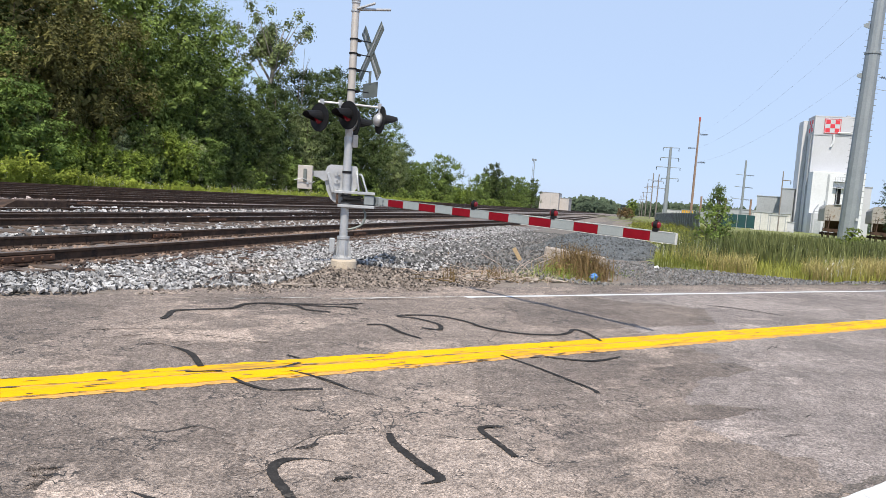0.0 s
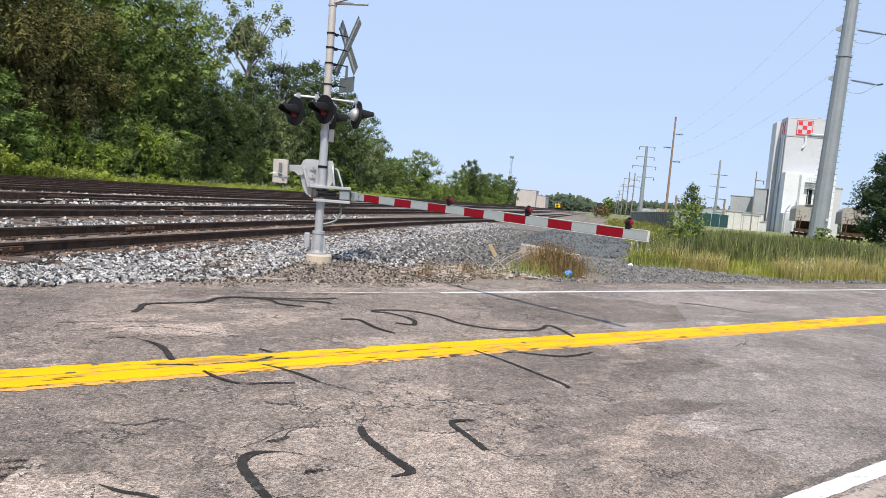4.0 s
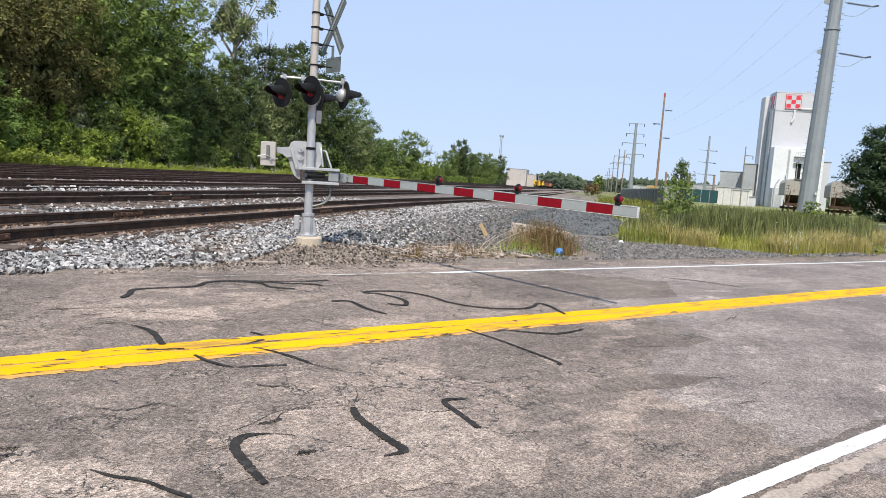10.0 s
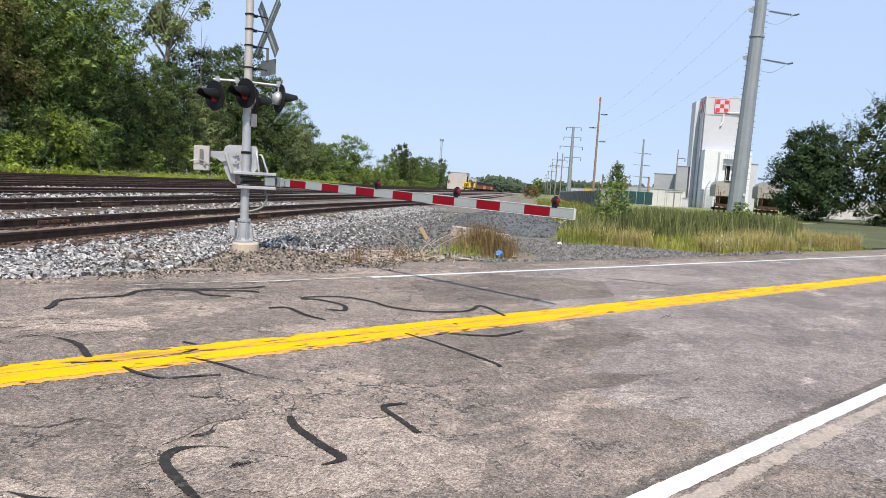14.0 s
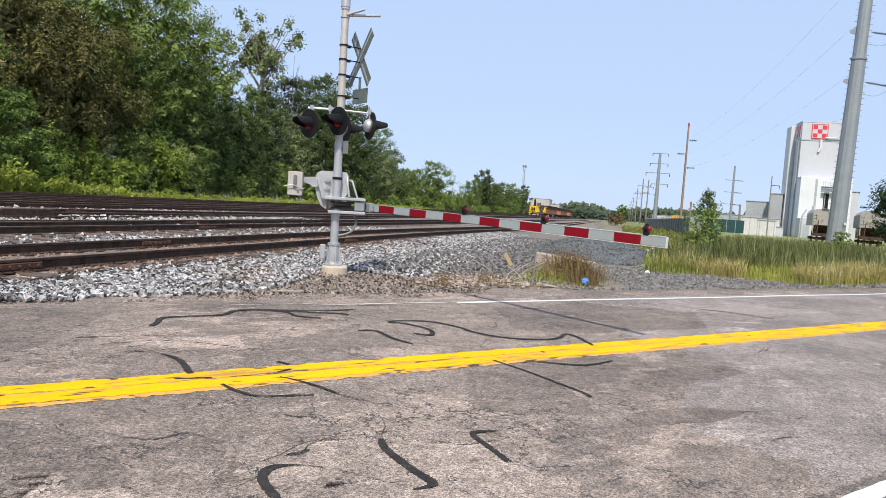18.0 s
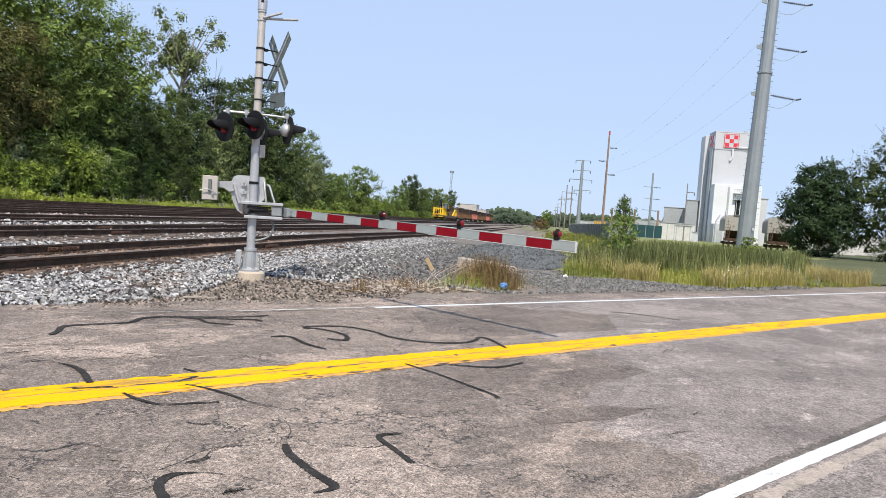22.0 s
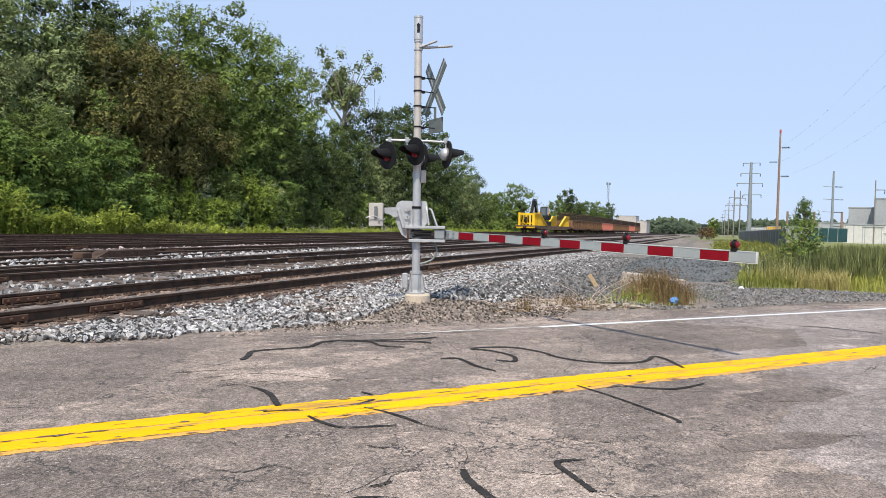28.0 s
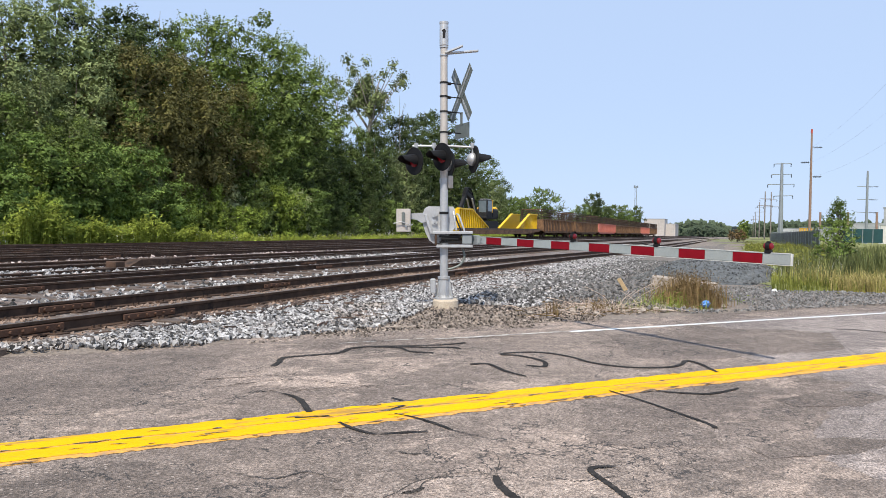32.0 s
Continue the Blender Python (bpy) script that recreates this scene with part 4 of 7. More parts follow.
for k in range(6):
    a = k * math.pi / 3 + 0.3
    m = Matrix.Rotation(a, 4, "Z")
    part("rib", prism(bmesh.new(), [(0.08, 0.17), (0.15, 0.17), (0.095, 0.47), (0.08, 0.47)], 0.014, m), M_GALV, base)
    part("bolt", rod(bmesh.new(), m @ Vector((0.125, 0.04, 0.17)), m @ Vector((0.125, 0.04, 0.23)), 0.014, seg=6), M_GALV, base)
part("junction_box", box(bmesh.new(), -0.175, -0.03, 0.37, 0.085, 0.12, 0.23, GEAR, bevel=0.012), M_GALV, mast)
part("lower_pole", rod(bmesh.new(), (0, 0, 0.5), (0, 0, 2.05), 0.066, 0.064, seg=24), M_GALV, mast, "grey galvanised lower pole", smooth_shade=False)
part("pole", rod(bmesh.new(), (0, 0, 2.05), (0, 0, 4.20), 0.060, 0.057, seg=24), M_ALU, mast, "stained silver upper pole")
part("coupling", rod(bmesh.new(), (0, 0, 2.02), (0, 0, 2.10), 0.072, seg=20), M_GALV, mast)
cap = part("pole_cap", lathe(bmesh.new(), [(0.064, 4.19), (0.072, 4.21), (0.070, 4.54), (0.074, 4.55), (0.074, 4.58), (0.02, 4.595)], seg=22), M_GALV, mast, "grey capped top section with a keyhole slot")
part("slot", prism(bmesh.new(), [(-0.022, 4.31), (0.022, 4.31), (0.022, 4.40), (0.03, 4.43), (0, 4.46), (-0.03, 4.43), (-0.022, 4.40)], 0.012, GEAR @ Matrix.Translation((0, -0.069, 0))), M_BLACK, cap)
for z in (4.17, 4.04):
    part("band", rod(bmesh.new(), (0, 0, z), (0, 0, z + 0.022), 0.069, seg=18), M_GALV, mast)
for a, up, ln_ in ((0.30, 0.11, 0.05), (0.55, 0.05, 0.06)):
    bm = bmesh.new()
    p0, p1 = g(0.02, 4.08, 0.05 if ln_ < 0.055 else 0.0), g(a, 4.08 + up, 0.05 if ln_ < 0.055 else -0.03)
    d_ = p1 - p0
    m = Matrix.Translation((p0 + p1) / 2) @ d_.to_track_quat("X", "Z").to_matrix().to_4x4()
    part("blade_arm", box(bm, 0, 0, 0, d_.length, 0.075, 0.028, m, bevel=0.006), M_GALV, mast, "pale flat lamp arm")

# crossbuck and the count plate, seen from behind
SIGN_X = 0.30
for tilt in (45, -45):
    m = Matrix.Translation((SIGN_X + 0.008 * (tilt < 0), -0.02, 3.46)) @ Matrix.Rotation(radians(-7), 4, "Z") @ Matrix.Rotation(radians(tilt + 4), 4, "X")
    blade = part("crossbuck_blade", box(bmesh.new(), 0, 0, 0, 0.006, 0.19, 1.10, m, bevel=0.001), M_SIGN, mast, "grey back of a crossbuck blade")
    part("stripe", box(bmesh.new(), -0.005, 0.02, 0, 0.003, 0.04, 1.09, m), M_GALV, blade, "bright strip along the blade")
    part("front_sheet", box(bmesh.new(), 0.005, 0, 0, 0.003, 0.175, 1.08, m), M_ARMWHITE, blade, "white reflective front")
part("count_plate", box(bmesh.new(), SIGN_X + 0.02, -0.03, 2.87, 0.005, 0.46, 0.235, bevel=0.002), M_SIGN, mast, "grey back of a small sign plate")
part("plate_stem", box(bmesh.new(), SIGN_X + 0.01, -0.02, 3.07, 0.008, 0.07, 0.20), M_SIGN, mast)
for z, far in ((3.62, 0.28), (3.40, 0.28), (3.16, 0.28), (2.83, 0.28)):
    b = part("clamp", rod(bmesh.new(), (0, 0, z - 0.012), (0, 0, z + 0.012), 0.068, seg=18), M_BLACK, mast, "dark clamp band")
    part("bracket", box(bmesh.new(), far / 2 + 0.03, 0, z, far, 0.022, 0.014), M_BLACK, b)
    part("clamp_bolt", box(bmesh.new(), 0.085, -0.01, z - 0.01, 0.07, 0.05, 0.04, bevel=0.006), M_BLACK, b)

# flashing lamps: one pair towards each approach
def lamp(pos, facing, lit):
    z = Vector((facing[0], facing[1], -0.06)).normalized()
    m = Matrix.Translation(pos) @ z.to_track_quat("Z", "Y").to_matrix().to_4x4()
    head = part("lamp_disc", lathe(bmesh.new(), [(0.02, -0.012), (0.218, -0.012), (0.222, -0.004), (0.218, 0.004), (0.02, 0.004)], m, 32), M_BLACK, mast, "round black lamp background")
    part("housing", lathe(bmesh.new(), [(0.02, -0.115), (0.06, -0.105), (0.10, -0.06), (0.105, -0.012)], m, 24), M_GALV, head, "silver lamp housing", True)
    part("lens", lathe(bmesh.new(), [(0.098, 0.004), (0.09, 0.016), (0.05, 0.028), (0.01, 0.032)], m, 24), M_LENS, head, "dark red lens", True)
    bm = bmesh.new()
    up = m.inverted().to_3x3() @ Vector((0, 0, 1))
    a0_ = math.atan2(up.y, up.x)
    n, rows_ = 14, []
    for k in range(n + 1):
        a = a0_ + radians(-125 + 250 * k / n)
        reach = 0.26 if abs(k - n / 2) < n / 3.2 else 0.26 - 0.20 * (abs(k - n / 2) - n / 3.2) / (n / 2 - n / 3.2)
        rows_.append([(rr * math.cos(a), rr * math.sin(a), zz) for rr, zz in ((0.112, 0.0), (0.094, reach), (0.090, reach), (0.108, 0.0))])
    vs = [[bm.verts.new(m @ Vector(p)) for p in row] for row in rows_]
    for p, q in zip(vs, vs[1:]):
        for j in range(4):
            bm.faces.new((p[j], p[(j + 1) % 4], q[(j + 1) % 4], q[j]))
    bm.faces.new(vs[0][::-1])
    bm.faces.new(vs[-1])
    part("hood", bm, M_BLACK, head, "black lamp hood")
    return head


lamp(g(-0.475, 2.36, 0.10), (-0.973, -0.23), True)
lamp(g(-0.03, 2.42, 0.20), (-0.973, -0.23), False)
lamp(g(0.48, 2.39, 0.08), (0.987, -0.163), True)
lamp(g(0.10, 2.34, -0.30), (0.987, -0.163), False)
part("cross_arm", tube(bmesh.new(), [g(-0.50, 2.61, 0.04), g(0.0, 2.605, 0.08), g(0.47, 2.59, 0.04)], 0.016), M_GALV, mast)
part("cross_arm", tube(bmesh.new(), [g(-0.06, 2.61, 0.02), g(0.10, 2.59, -0.28)], 0.016), M_GALV, mast)
for a, f in ((-0.44, 0.07), (-0.16, 0.10), (0.455, 0.06)):
    part("fitting", rod(bmesh.new(), g(a, 2.57, f), g(a, 2.65, f), 0.032, seg=10), M_GALV, mast)
    part("stub", rod(bmesh.new(), g(a, 2.61, f), g(a, 2.45, f), 0.014, seg=8), M_GALV, mast)
part("side_box", box(bmesh.new(), 0.105, -0.02, 2.035, 0.085, 0.07, 0.20, GEAR, bevel=0.012), M_ALU, mast)

# gate gear
part("mechanism_case", prism(bmesh.new(), [(-0.355, 1.50), (-0.31, 1.62), (-0.25, 1.65), (0.15, 1.645), (0.175, 1.60), (0.175, 1.30), (-0.02, 1.05), (-0.17, 1.05), (-0.24, 1.10), (-0.30, 1.22), (-0.34, 1.36)], 0.24, GEAR @ Matrix.Translation((0, 0.20, 0))), M_GALV, mast, "rounded silver gate mechanism case")
part("case_cover", prism(bmesh.new(), [(-0.29, 1.50), (-0.24, 1.60), (-0.14, 1.60), (-0.13, 1.30), (-0.16, 1.12), (-0.22, 1.16), (-0.26, 1.30)], 0.03, GEAR @ Matrix.Translation((0, 0.072, 0))), M_GALV, mast)
for z in (1.51, 1.385):
    for a in (-0.165, -0.135):
        part("case_bolt", rod(bmesh.new(), g(a, z, -0.07), g(a, z, -0.02), 0.034 if a < -0.15 else 0.028, seg=12), M_GALV, mast)
part("drive_link", box(bmesh.new(), -0.25, 0.0, 1.36, 0.045, 0.03, 0.33, GEAR @ Matrix.Translation((-0.25, 0, 1.36)) @ Matrix.Rotation(radians(-17), 4, "Y") @ Matrix.Translation((0.25, 0, -1.36)), bevel=0.008), M_GALV, mast)
part("weight_arm", prism(bmesh.new(), [(-0.56, 1.53), (-0.33, 1.545), (-0.27, 1.50), (-0.28, 1.40), (-0.36, 1.38), (-0.44, 1.43), (-0.56, 1.45)], 0.05, GEAR @ Matrix.Translation((0, 0.05, 0))), M_GALV, mast)
for f in (0.10, 0.04, -0.03):
    part("counterweight", box(bmesh.new(), -0.645, -f, 1.42, 0.225, 0.045, 0.37, GEAR, bevel=0.008), M_ALU, mast, "pale counterweight plate")
part("weight_slot", box(bmesh.new(), -0.645, -0.145, 1.45, 0.05, 0.02, 0.20, GEAR, bevel=0.004), M_SIGN, mast, "dark slot in the counterweight")
part("weight_bolt", rod(bmesh.new(), g(-0.60, 1.33, 0.12), g(-0.60, 1.33, 0.16), 0.02, seg=8), M_STEELPOLE, mast)
part("lifting_handle", tube(bmesh.new(), [g(-0.80, 1.37, 0.16), g(-0.68, 1.40, 0.17), g(-0.52, 1.34, 0.14), g(-0.50, 1.36, 0.10)], 0.008, 6), M_GALV, mast)
for z, a0_, a1_ in ((1.225, -0.18, 0.46), (1.01, -0.12, 0.46)):
    part("support_plate", box(bmesh.new(), (a0_ + a1_) / 2, -0.03, z, a1_ - a0_, 0.26, 0.045, GEAR, bevel=0.006), M_GALV, mast)
part("post_plate", box(bmesh.new(), -0.13, -0.08, 1.115, 0.03, 0.12, 0.17, GEAR), M_RUST, mast)
part("roller", rod(bmesh.new(), g(-0.04, 1.125, 0.10), g(0.24, 1.125, 0.08), 0.032, seg=12), M_BLACK, mast)
part("linkage", box(bmesh.new(), 0.10, -0.10, 1.165, 0.36, 0.05, 0.03, GEAR), M_BLACK, mast)
part("linkage", box(bmesh.new(), 0.12, -0.06, 1.075, 0.38, 0.08, 0.03, GEAR), M_BLACK, mast)
part("arm_bracket", box(bmesh.new(), 0.37, -0.05, 1.12, 0.16, 0.16, 0.15, GEAR, bevel=0.01), M_STEELPOLE, mast)
part("pole_clamp", rod(bmesh.new(), (0, 0, 1.52), (0, 0, 1.56), 0.075, seg=18), M_BLACK, mast)
part("hose", tube(bmesh.new(), spline([g(0.16, 1.56, 0.02), g(0.17, 1.45, 0.06), g(0.20, 1.26, 0.08)], 5), 0.018), M_GALV, mast)
part("hose", tube(bmesh.new(), spline([g(0.20, 1.52, 0.0), g(0.24, 1.50, 0.03), g(0.29, 1.36, 0.06), g(0.33, 1.25, 0.07)], 5), 0.016), M_GALV, mast)
part("hose", tube(bmesh.new(), spline([g(0.18, 1.50, 0.04), g(0.23, 1.36, 0.09), g(0.28, 1.25, 0.10)], 5), 0.012), M_BLACK, mast)
part("conduit", tube(bmesh.new(), spline([g(0.29, 0.99, 0.02), g(0.33, 0.85, 0.03), g(0.27, 0.72, 0.04), g(0.15, 0.66, 0.05), g(0.06, 0.64, 0.05)], 6), 0.018), M_SIGN, mast)

# the lowered arm: a thing of its own, with its stripes and lamps
A0, A1 = Vector((5.98, 10.13, 1.475)), Vector((6.86, 5.02, 1.345))
along = (A1 - A0).normalized()
gate = thing("gate_arm", Matrix.Translation(A0) @ along.to_track_quat("X", "Z").to_matrix().to_4x4(), "lowered red and white striped crossing gate arm with red lamps", "gate arm")
ARM = (A1 - A0).length
PITCH = (ARM - 0.358) / 13.9
edges = [0.0] + [0.358 + PITCH * k for k in range(14)] + [ARM]
for k, (a, b) in enumerate(zip(edges, edges[1:])):
    wide = 0.112
    part("stripe", box(bmesh.new(), (a + b) / 2, 0, 0, b - a - 0.002, 0.030 if k % 2 else 0.031, wide, bevel=0.006), M_RED if k % 2 else M_ARMWHITE, gate, "red reflective stripe" if k % 2 else "white stripe")
part("edge_trim", box(bmesh.new(), ARM / 2, 0.0, wide / 2 + 0.003, ARM, 0.034, 0.008), M_ARMWHITE, gate)
M_TRIM = mat("white_edge_tape", (0.62, 0.62, 0.60), (0.50, 0.50, 0.48), 8, 0.6, bscale=40)
for z_ in (wide / 2 + 0.0085, -wide / 2 - 0.0035):
    part("edge_trim", box(bmesh.new(), ARM * 0.79, 0.0, z_, ARM * 0.42, 0.034, 0.006), M_TRIM, gate, "white tape along the outer half's edges")
part("end_cap", box(bmesh.new(), ARM + 0.006, 0, 0, 0.012, 0.034, wide + 0.012), M_TRIM, gate)
part("clamp", box(bmesh.new(), 0.06, 0, 0, 0.22, 0.06, 0.15, bevel=0.01), M_STEELPOLE, gate)
for k in range(6):
    part("bolt", rod(bmesh.new(), (0.03 + 0.11 * (k // 2), 0.015, -0.03 + 0.06 * (k % 2)), (0.03 + 0.11 * (k // 2), 0.04, -0.03 + 0.06 * (k % 2)), 0.011, seg=6), M_STEELPOLE, gate)
    part("bolt", rod(bmesh.new(), (0.03 + 0.11 * (k // 2), -0.015, -0.03 + 0.06 * (k % 2)), (0.03 + 0.11 * (k // 2), -0.04, -0.03 + 0.06 * (k % 2)), 0.011, seg=6), M_STEELPOLE, gate)
for a, lit in ((0.358 + 5.16 * PITCH, False), (0.358 + 9.08 * PITCH, True), (0.358 + 13.17 * PITCH, True)):
    body = part("arm_lamp", box(bmesh.new(), a, 0, wide / 2 + 0.022, 0.075, 0.05, 0.045, bevel=0.008), M_BLACK, gate, "red arm lamp on a black foot")
    part("lamp_ring", lathe(bmesh.new(), [(0.037, -0.026), (0.044, -0.022), (0.044, 0.022), (0.037, 0.026)], Matrix.Translation((a, 0, wide / 2 + 0.078)) @ Matrix.Rotation(radians(90), 4, "Y"), 20), M_BLACK, body)
    for sgn in (-1, 1):
        part("lens", lathe(bmesh.new(), [(0.039, 0.0), (0.034, 0.018), (0.016, 0.030), (0.004, 0.032)], Matrix.Translation((a + sgn * 0.024, 0, wide / 2 + 0.078)) @ Matrix.Rotation(radians(90 * sgn), 4, "Y"), 18), M_LAMP if lit else M_LENS, body, "red lens", True)
    part("lamp_cap", box(bmesh.new(), a, 0, wide / 2 + 0.126, 0.035, 0.04, 0.014, bevel=0.006), M_BLACK, body)
part("cable", tube(bmesh.new(), spline([(ARM - 1.9, 0.02, wide / 2 + 0.03), (ARM - 1.75, 0.03, wide / 2 + 0.012), (ARM - 1.5, 0.02, wide / 2 + 0.01)], 5), 0.006, 6), M_BLACK, gate)

# ---- trees ----
def leaf_mesh(name, centres, normals, sizes, material, seed, aspect=0.62, parent=None, label="", simple=False):
    """Folded leaves, one mesh: each a pair of faces about a midrib, or a single blade where they stay far off."""
    r = np.random.RandomState(seed)
    n = len(centres)
    c, nz = np.asarray(centres, float), np.asarray(normals, float)
    nz = nz / (np.linalg.norm(nz, axis=1)[:, None] + 1e-9) + r.normal(scale=0.28, size=(n, 3))
    nz /= np.linalg.norm(nz, axis=1)[:, None] + 1e-9
    a = np.cross(nz, r.normal(size=(n, 3)))
    a /= np.linalg.norm(a, axis=1)[:, None] + 1e-9
    b = np.cross(nz, a)
    s = np.asarray(sizes)[:, None]
    if simple:
        v = np.stack([c - a * s * 0.5, c + a * s * 0.12 - b * s * aspect * 0.6, c + a * s * 0.5 + b * s * aspect * 0.4], 1).reshape(-1, 3)
        return pieces(name, v.tolist(), np.arange(3 * n).reshape(-1, 3).tolist(), material, parent, label)
    v = np.stack([c - a * s * 0.5, c - b * s * aspect * 0.5 + nz * s * 0.12, c + a * s * 0.5, c + b * s * aspect * 0.5 + nz * s * 0.12], 1).reshape(-1, 3)
    i = 4 * np.arange(n)[:, None]
    f = np.concatenate([i + [[0, 1, 2]], i + [[0, 2, 3]]])
    return pieces(name, v.tolist(), f.tolist(), material, parent, label)


def make_tree(h, w, material, seed, leaves=6000, bare=0.18, leaf_size=0.26, clumps=70, top=0.5, label="", wisps=0, simple=True, cone=False, dense=False, shoots=0.35, flat=0.74, lift=0.6, rough=0.16):
    """A tapered trunk with limbs, and a crown of boughs: each a dome of leaf tufts over a dense heart, with leafy shoots rising from it."""
    r = np.random.RandomState(seed)
    tree = thing("tree", Matrix.Identity(4), label, "tree")
    bm = bmesh.new()
    tr = max(0.10, 0.017 * h)
    pts = [Vector((0, 0, -0.3))]
    for k in range(1, 6):
        pts.append(Vector((r.normal() * 0.02 * h * k / 5, r.normal() * 0.02 * h * k / 5, h * 0.92 * k / 5)))
    for k in range(5):
        rod(bm, pts[k], pts[k + 1], tr * (1 - k / 5.4), tr * (1 - (k + 1) / 5.4), 8)
    cen, nor, siz = [], [], []

    def add(c, n, z):
        cen.append(c)
        nor.append(n)
        siz.append(z)

    t0 = 0.2 + 0.5 * top
    for k in range(clumps):
        t = ((k + r.uniform(0, 1)) / clumps) ** 0.9
        zf = bare + (1 - bare) * t
        prof = math.sqrt(max(0.0, 1 - (abs(t - t0) / (t0 if t < t0 else 1.02 - t0)) ** 2))
        prof = max(0.12, prof ** 2.2 if cone else prof) * (1 + (0.06 if dense else rough) * r.normal())
        ang = k * 2.39996 + r.normal() * 0.35
        rad = w / 2 * prof * (0.92 if dense else 0.80) * r.uniform(0.55, 1.0) ** 0.35
        c = np.array([math.cos(ang) * rad, math.sin(ang) * rad, h * zf * 0.95])
        cr = w * (r.uniform(0.07, 0.11) if k % 5 == 0 or t > 0.86 else r.uniform(0.10, 0.165))
        c[2] += h * (0.05 if k % 9 == 0 and t > 0.6 else 0.0)
        if k % 2 == 0:
            tz = h * max(0.08, zf - 0.16)
            i = min(4, int(tz / (h * 0.92) * 5))
            s_ = pts[i].lerp(pts[i + 1], (tz / (h * 0.92) * 5) % 1)
            rod(bm, s_, Vector(c) * 0.97, tr * 0.32 * (1.1 - zf), 0.02, 5)
        m = max(8, int(leaves / clumps * r.uniform(0.7, 1.3)))
        ms = int(m * shoots)
        md = m - ms
        u = r.normal(size=(md, 3))
        u /= np.linalg.norm(u, axis=1)[:, None]
        u[:, 2] = np.where(r.uniform(size=md) < 0.72, np.abs(u[:, 2]), u[:, 2])
        tuft = r.normal(size=(8, 3))
        tuft /= np.linalg.norm(tuft, axis=1)[:, None]
        near = np.max(u @ tuft.T, axis=1)
        rr = (cr * (0.50 + 0.62 * np.clip((near - 0.6) / 0.4, 0, 1)) * r.uniform(0.88, 1.06, md))[:, None]
        squash = np.array([1.15, 1.15, 0.95 if dense else flat])
        add(c + u * rr * squash, u + np.array([0, 0, 0.5]), leaf_size * r.uniform(0.55, 1.2, md))
        # shoots: leafy twigs that stand out of the bough, outwards and up
        if ms > 6:
            ns = max(2, ms // 16)
            su = r.normal(size=(ns, 3)) + np.array([0.7 * math.cos(ang), 0.7 * math.sin(ang), 0.8])
            su /= np.linalg.norm(su, axis=1)[:, None]
            sd = su * 0.7 + np.array([0, 0, lift])
            sd /= np.linalg.norm(sd, axis=1)[:, None]
            pick, f = r.randint(0, ns, ms), r.uniform(0, 1, ms)[:, None]
            lng = (cr * r.uniform(0.45, 0.95, ns))[pick][:, None]
            p = c + su[pick] * cr * 0.72 * squash + sd[pick] * lng * f
            off = r.normal(size=(ms, 3)) * cr * 0.11 * (1.15 - 0.8 * f)
            add(p + off, off / (cr * 0.11) * 0.6 + su[pick] * 0.4 + np.array([0, 0, 0.6]), leaf_size * r.uniform(0.5, 1.05, ms))
        # the heart of the bough, in its own shade
        mf = 12
        q = r.normal(size=(mf, 3))
        q /= np.linalg.norm(q, axis=1)[:, None]
        add(c + q * cr * 0.42 * r.uniform(0.3, 1, (mf, 1)) * squash - np.array([0, 0, cr * 0.10]), q + np.array([0, 0, 0.8]), cr * 0.55 * r.uniform(0.7, 1.2, mf))
    n_in = leaves // 14
    q = r.normal(size=(n_in, 3))
    q = q / np.linalg.norm(q, axis=1)[:, None] * r.uniform(0, 1, (n_in, 1)) ** 0.4
    add(q * np.array([w * 0.27, w * 0.27, h * (1 - bare) * 0.38]) + np.array([0, 0, h * (bare + (1 - bare) * 0.46)]), q + np.array([0, 0, 0.3]), leaf_size * 2.6 * r.uniform(0.6, 1.2, n_in))
    for k in range(wisps):
        ang, z0 = r.uniform(0, 6.28), h * r.uniform(0.75, 0.98)
        rod(bm, Vector((0, 0, z0 * 0.8)), Vector((math.cos(ang) * w * 0.3, math.sin(ang) * w * 0.3, z0 + h * 0.10)), 0.05, 0.012, 5)
    part("trunk", bm, M_BARK, tree)
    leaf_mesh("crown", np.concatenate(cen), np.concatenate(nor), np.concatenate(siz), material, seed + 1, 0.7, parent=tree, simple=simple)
    return tree


def at_track(s, d, sink=0.0):
    p = U * s + N * d
    return p.x, p.y, land_z(p.x, p.y) - sink


def plant(tree, x, y, scale=1.0, turn=0.0, z=None, tilt=0.0):
    z = land_z(x, y) if z is None else z
    ob = copy_thing(tree, pose(x, y, z, tilt, 0, turn))
    ob.scale = (scale, scale, scale)
    return ob


def polar(az, dist):
    return -math.sin(radians(az)) * dist, math.cos(radians(az)) * dist


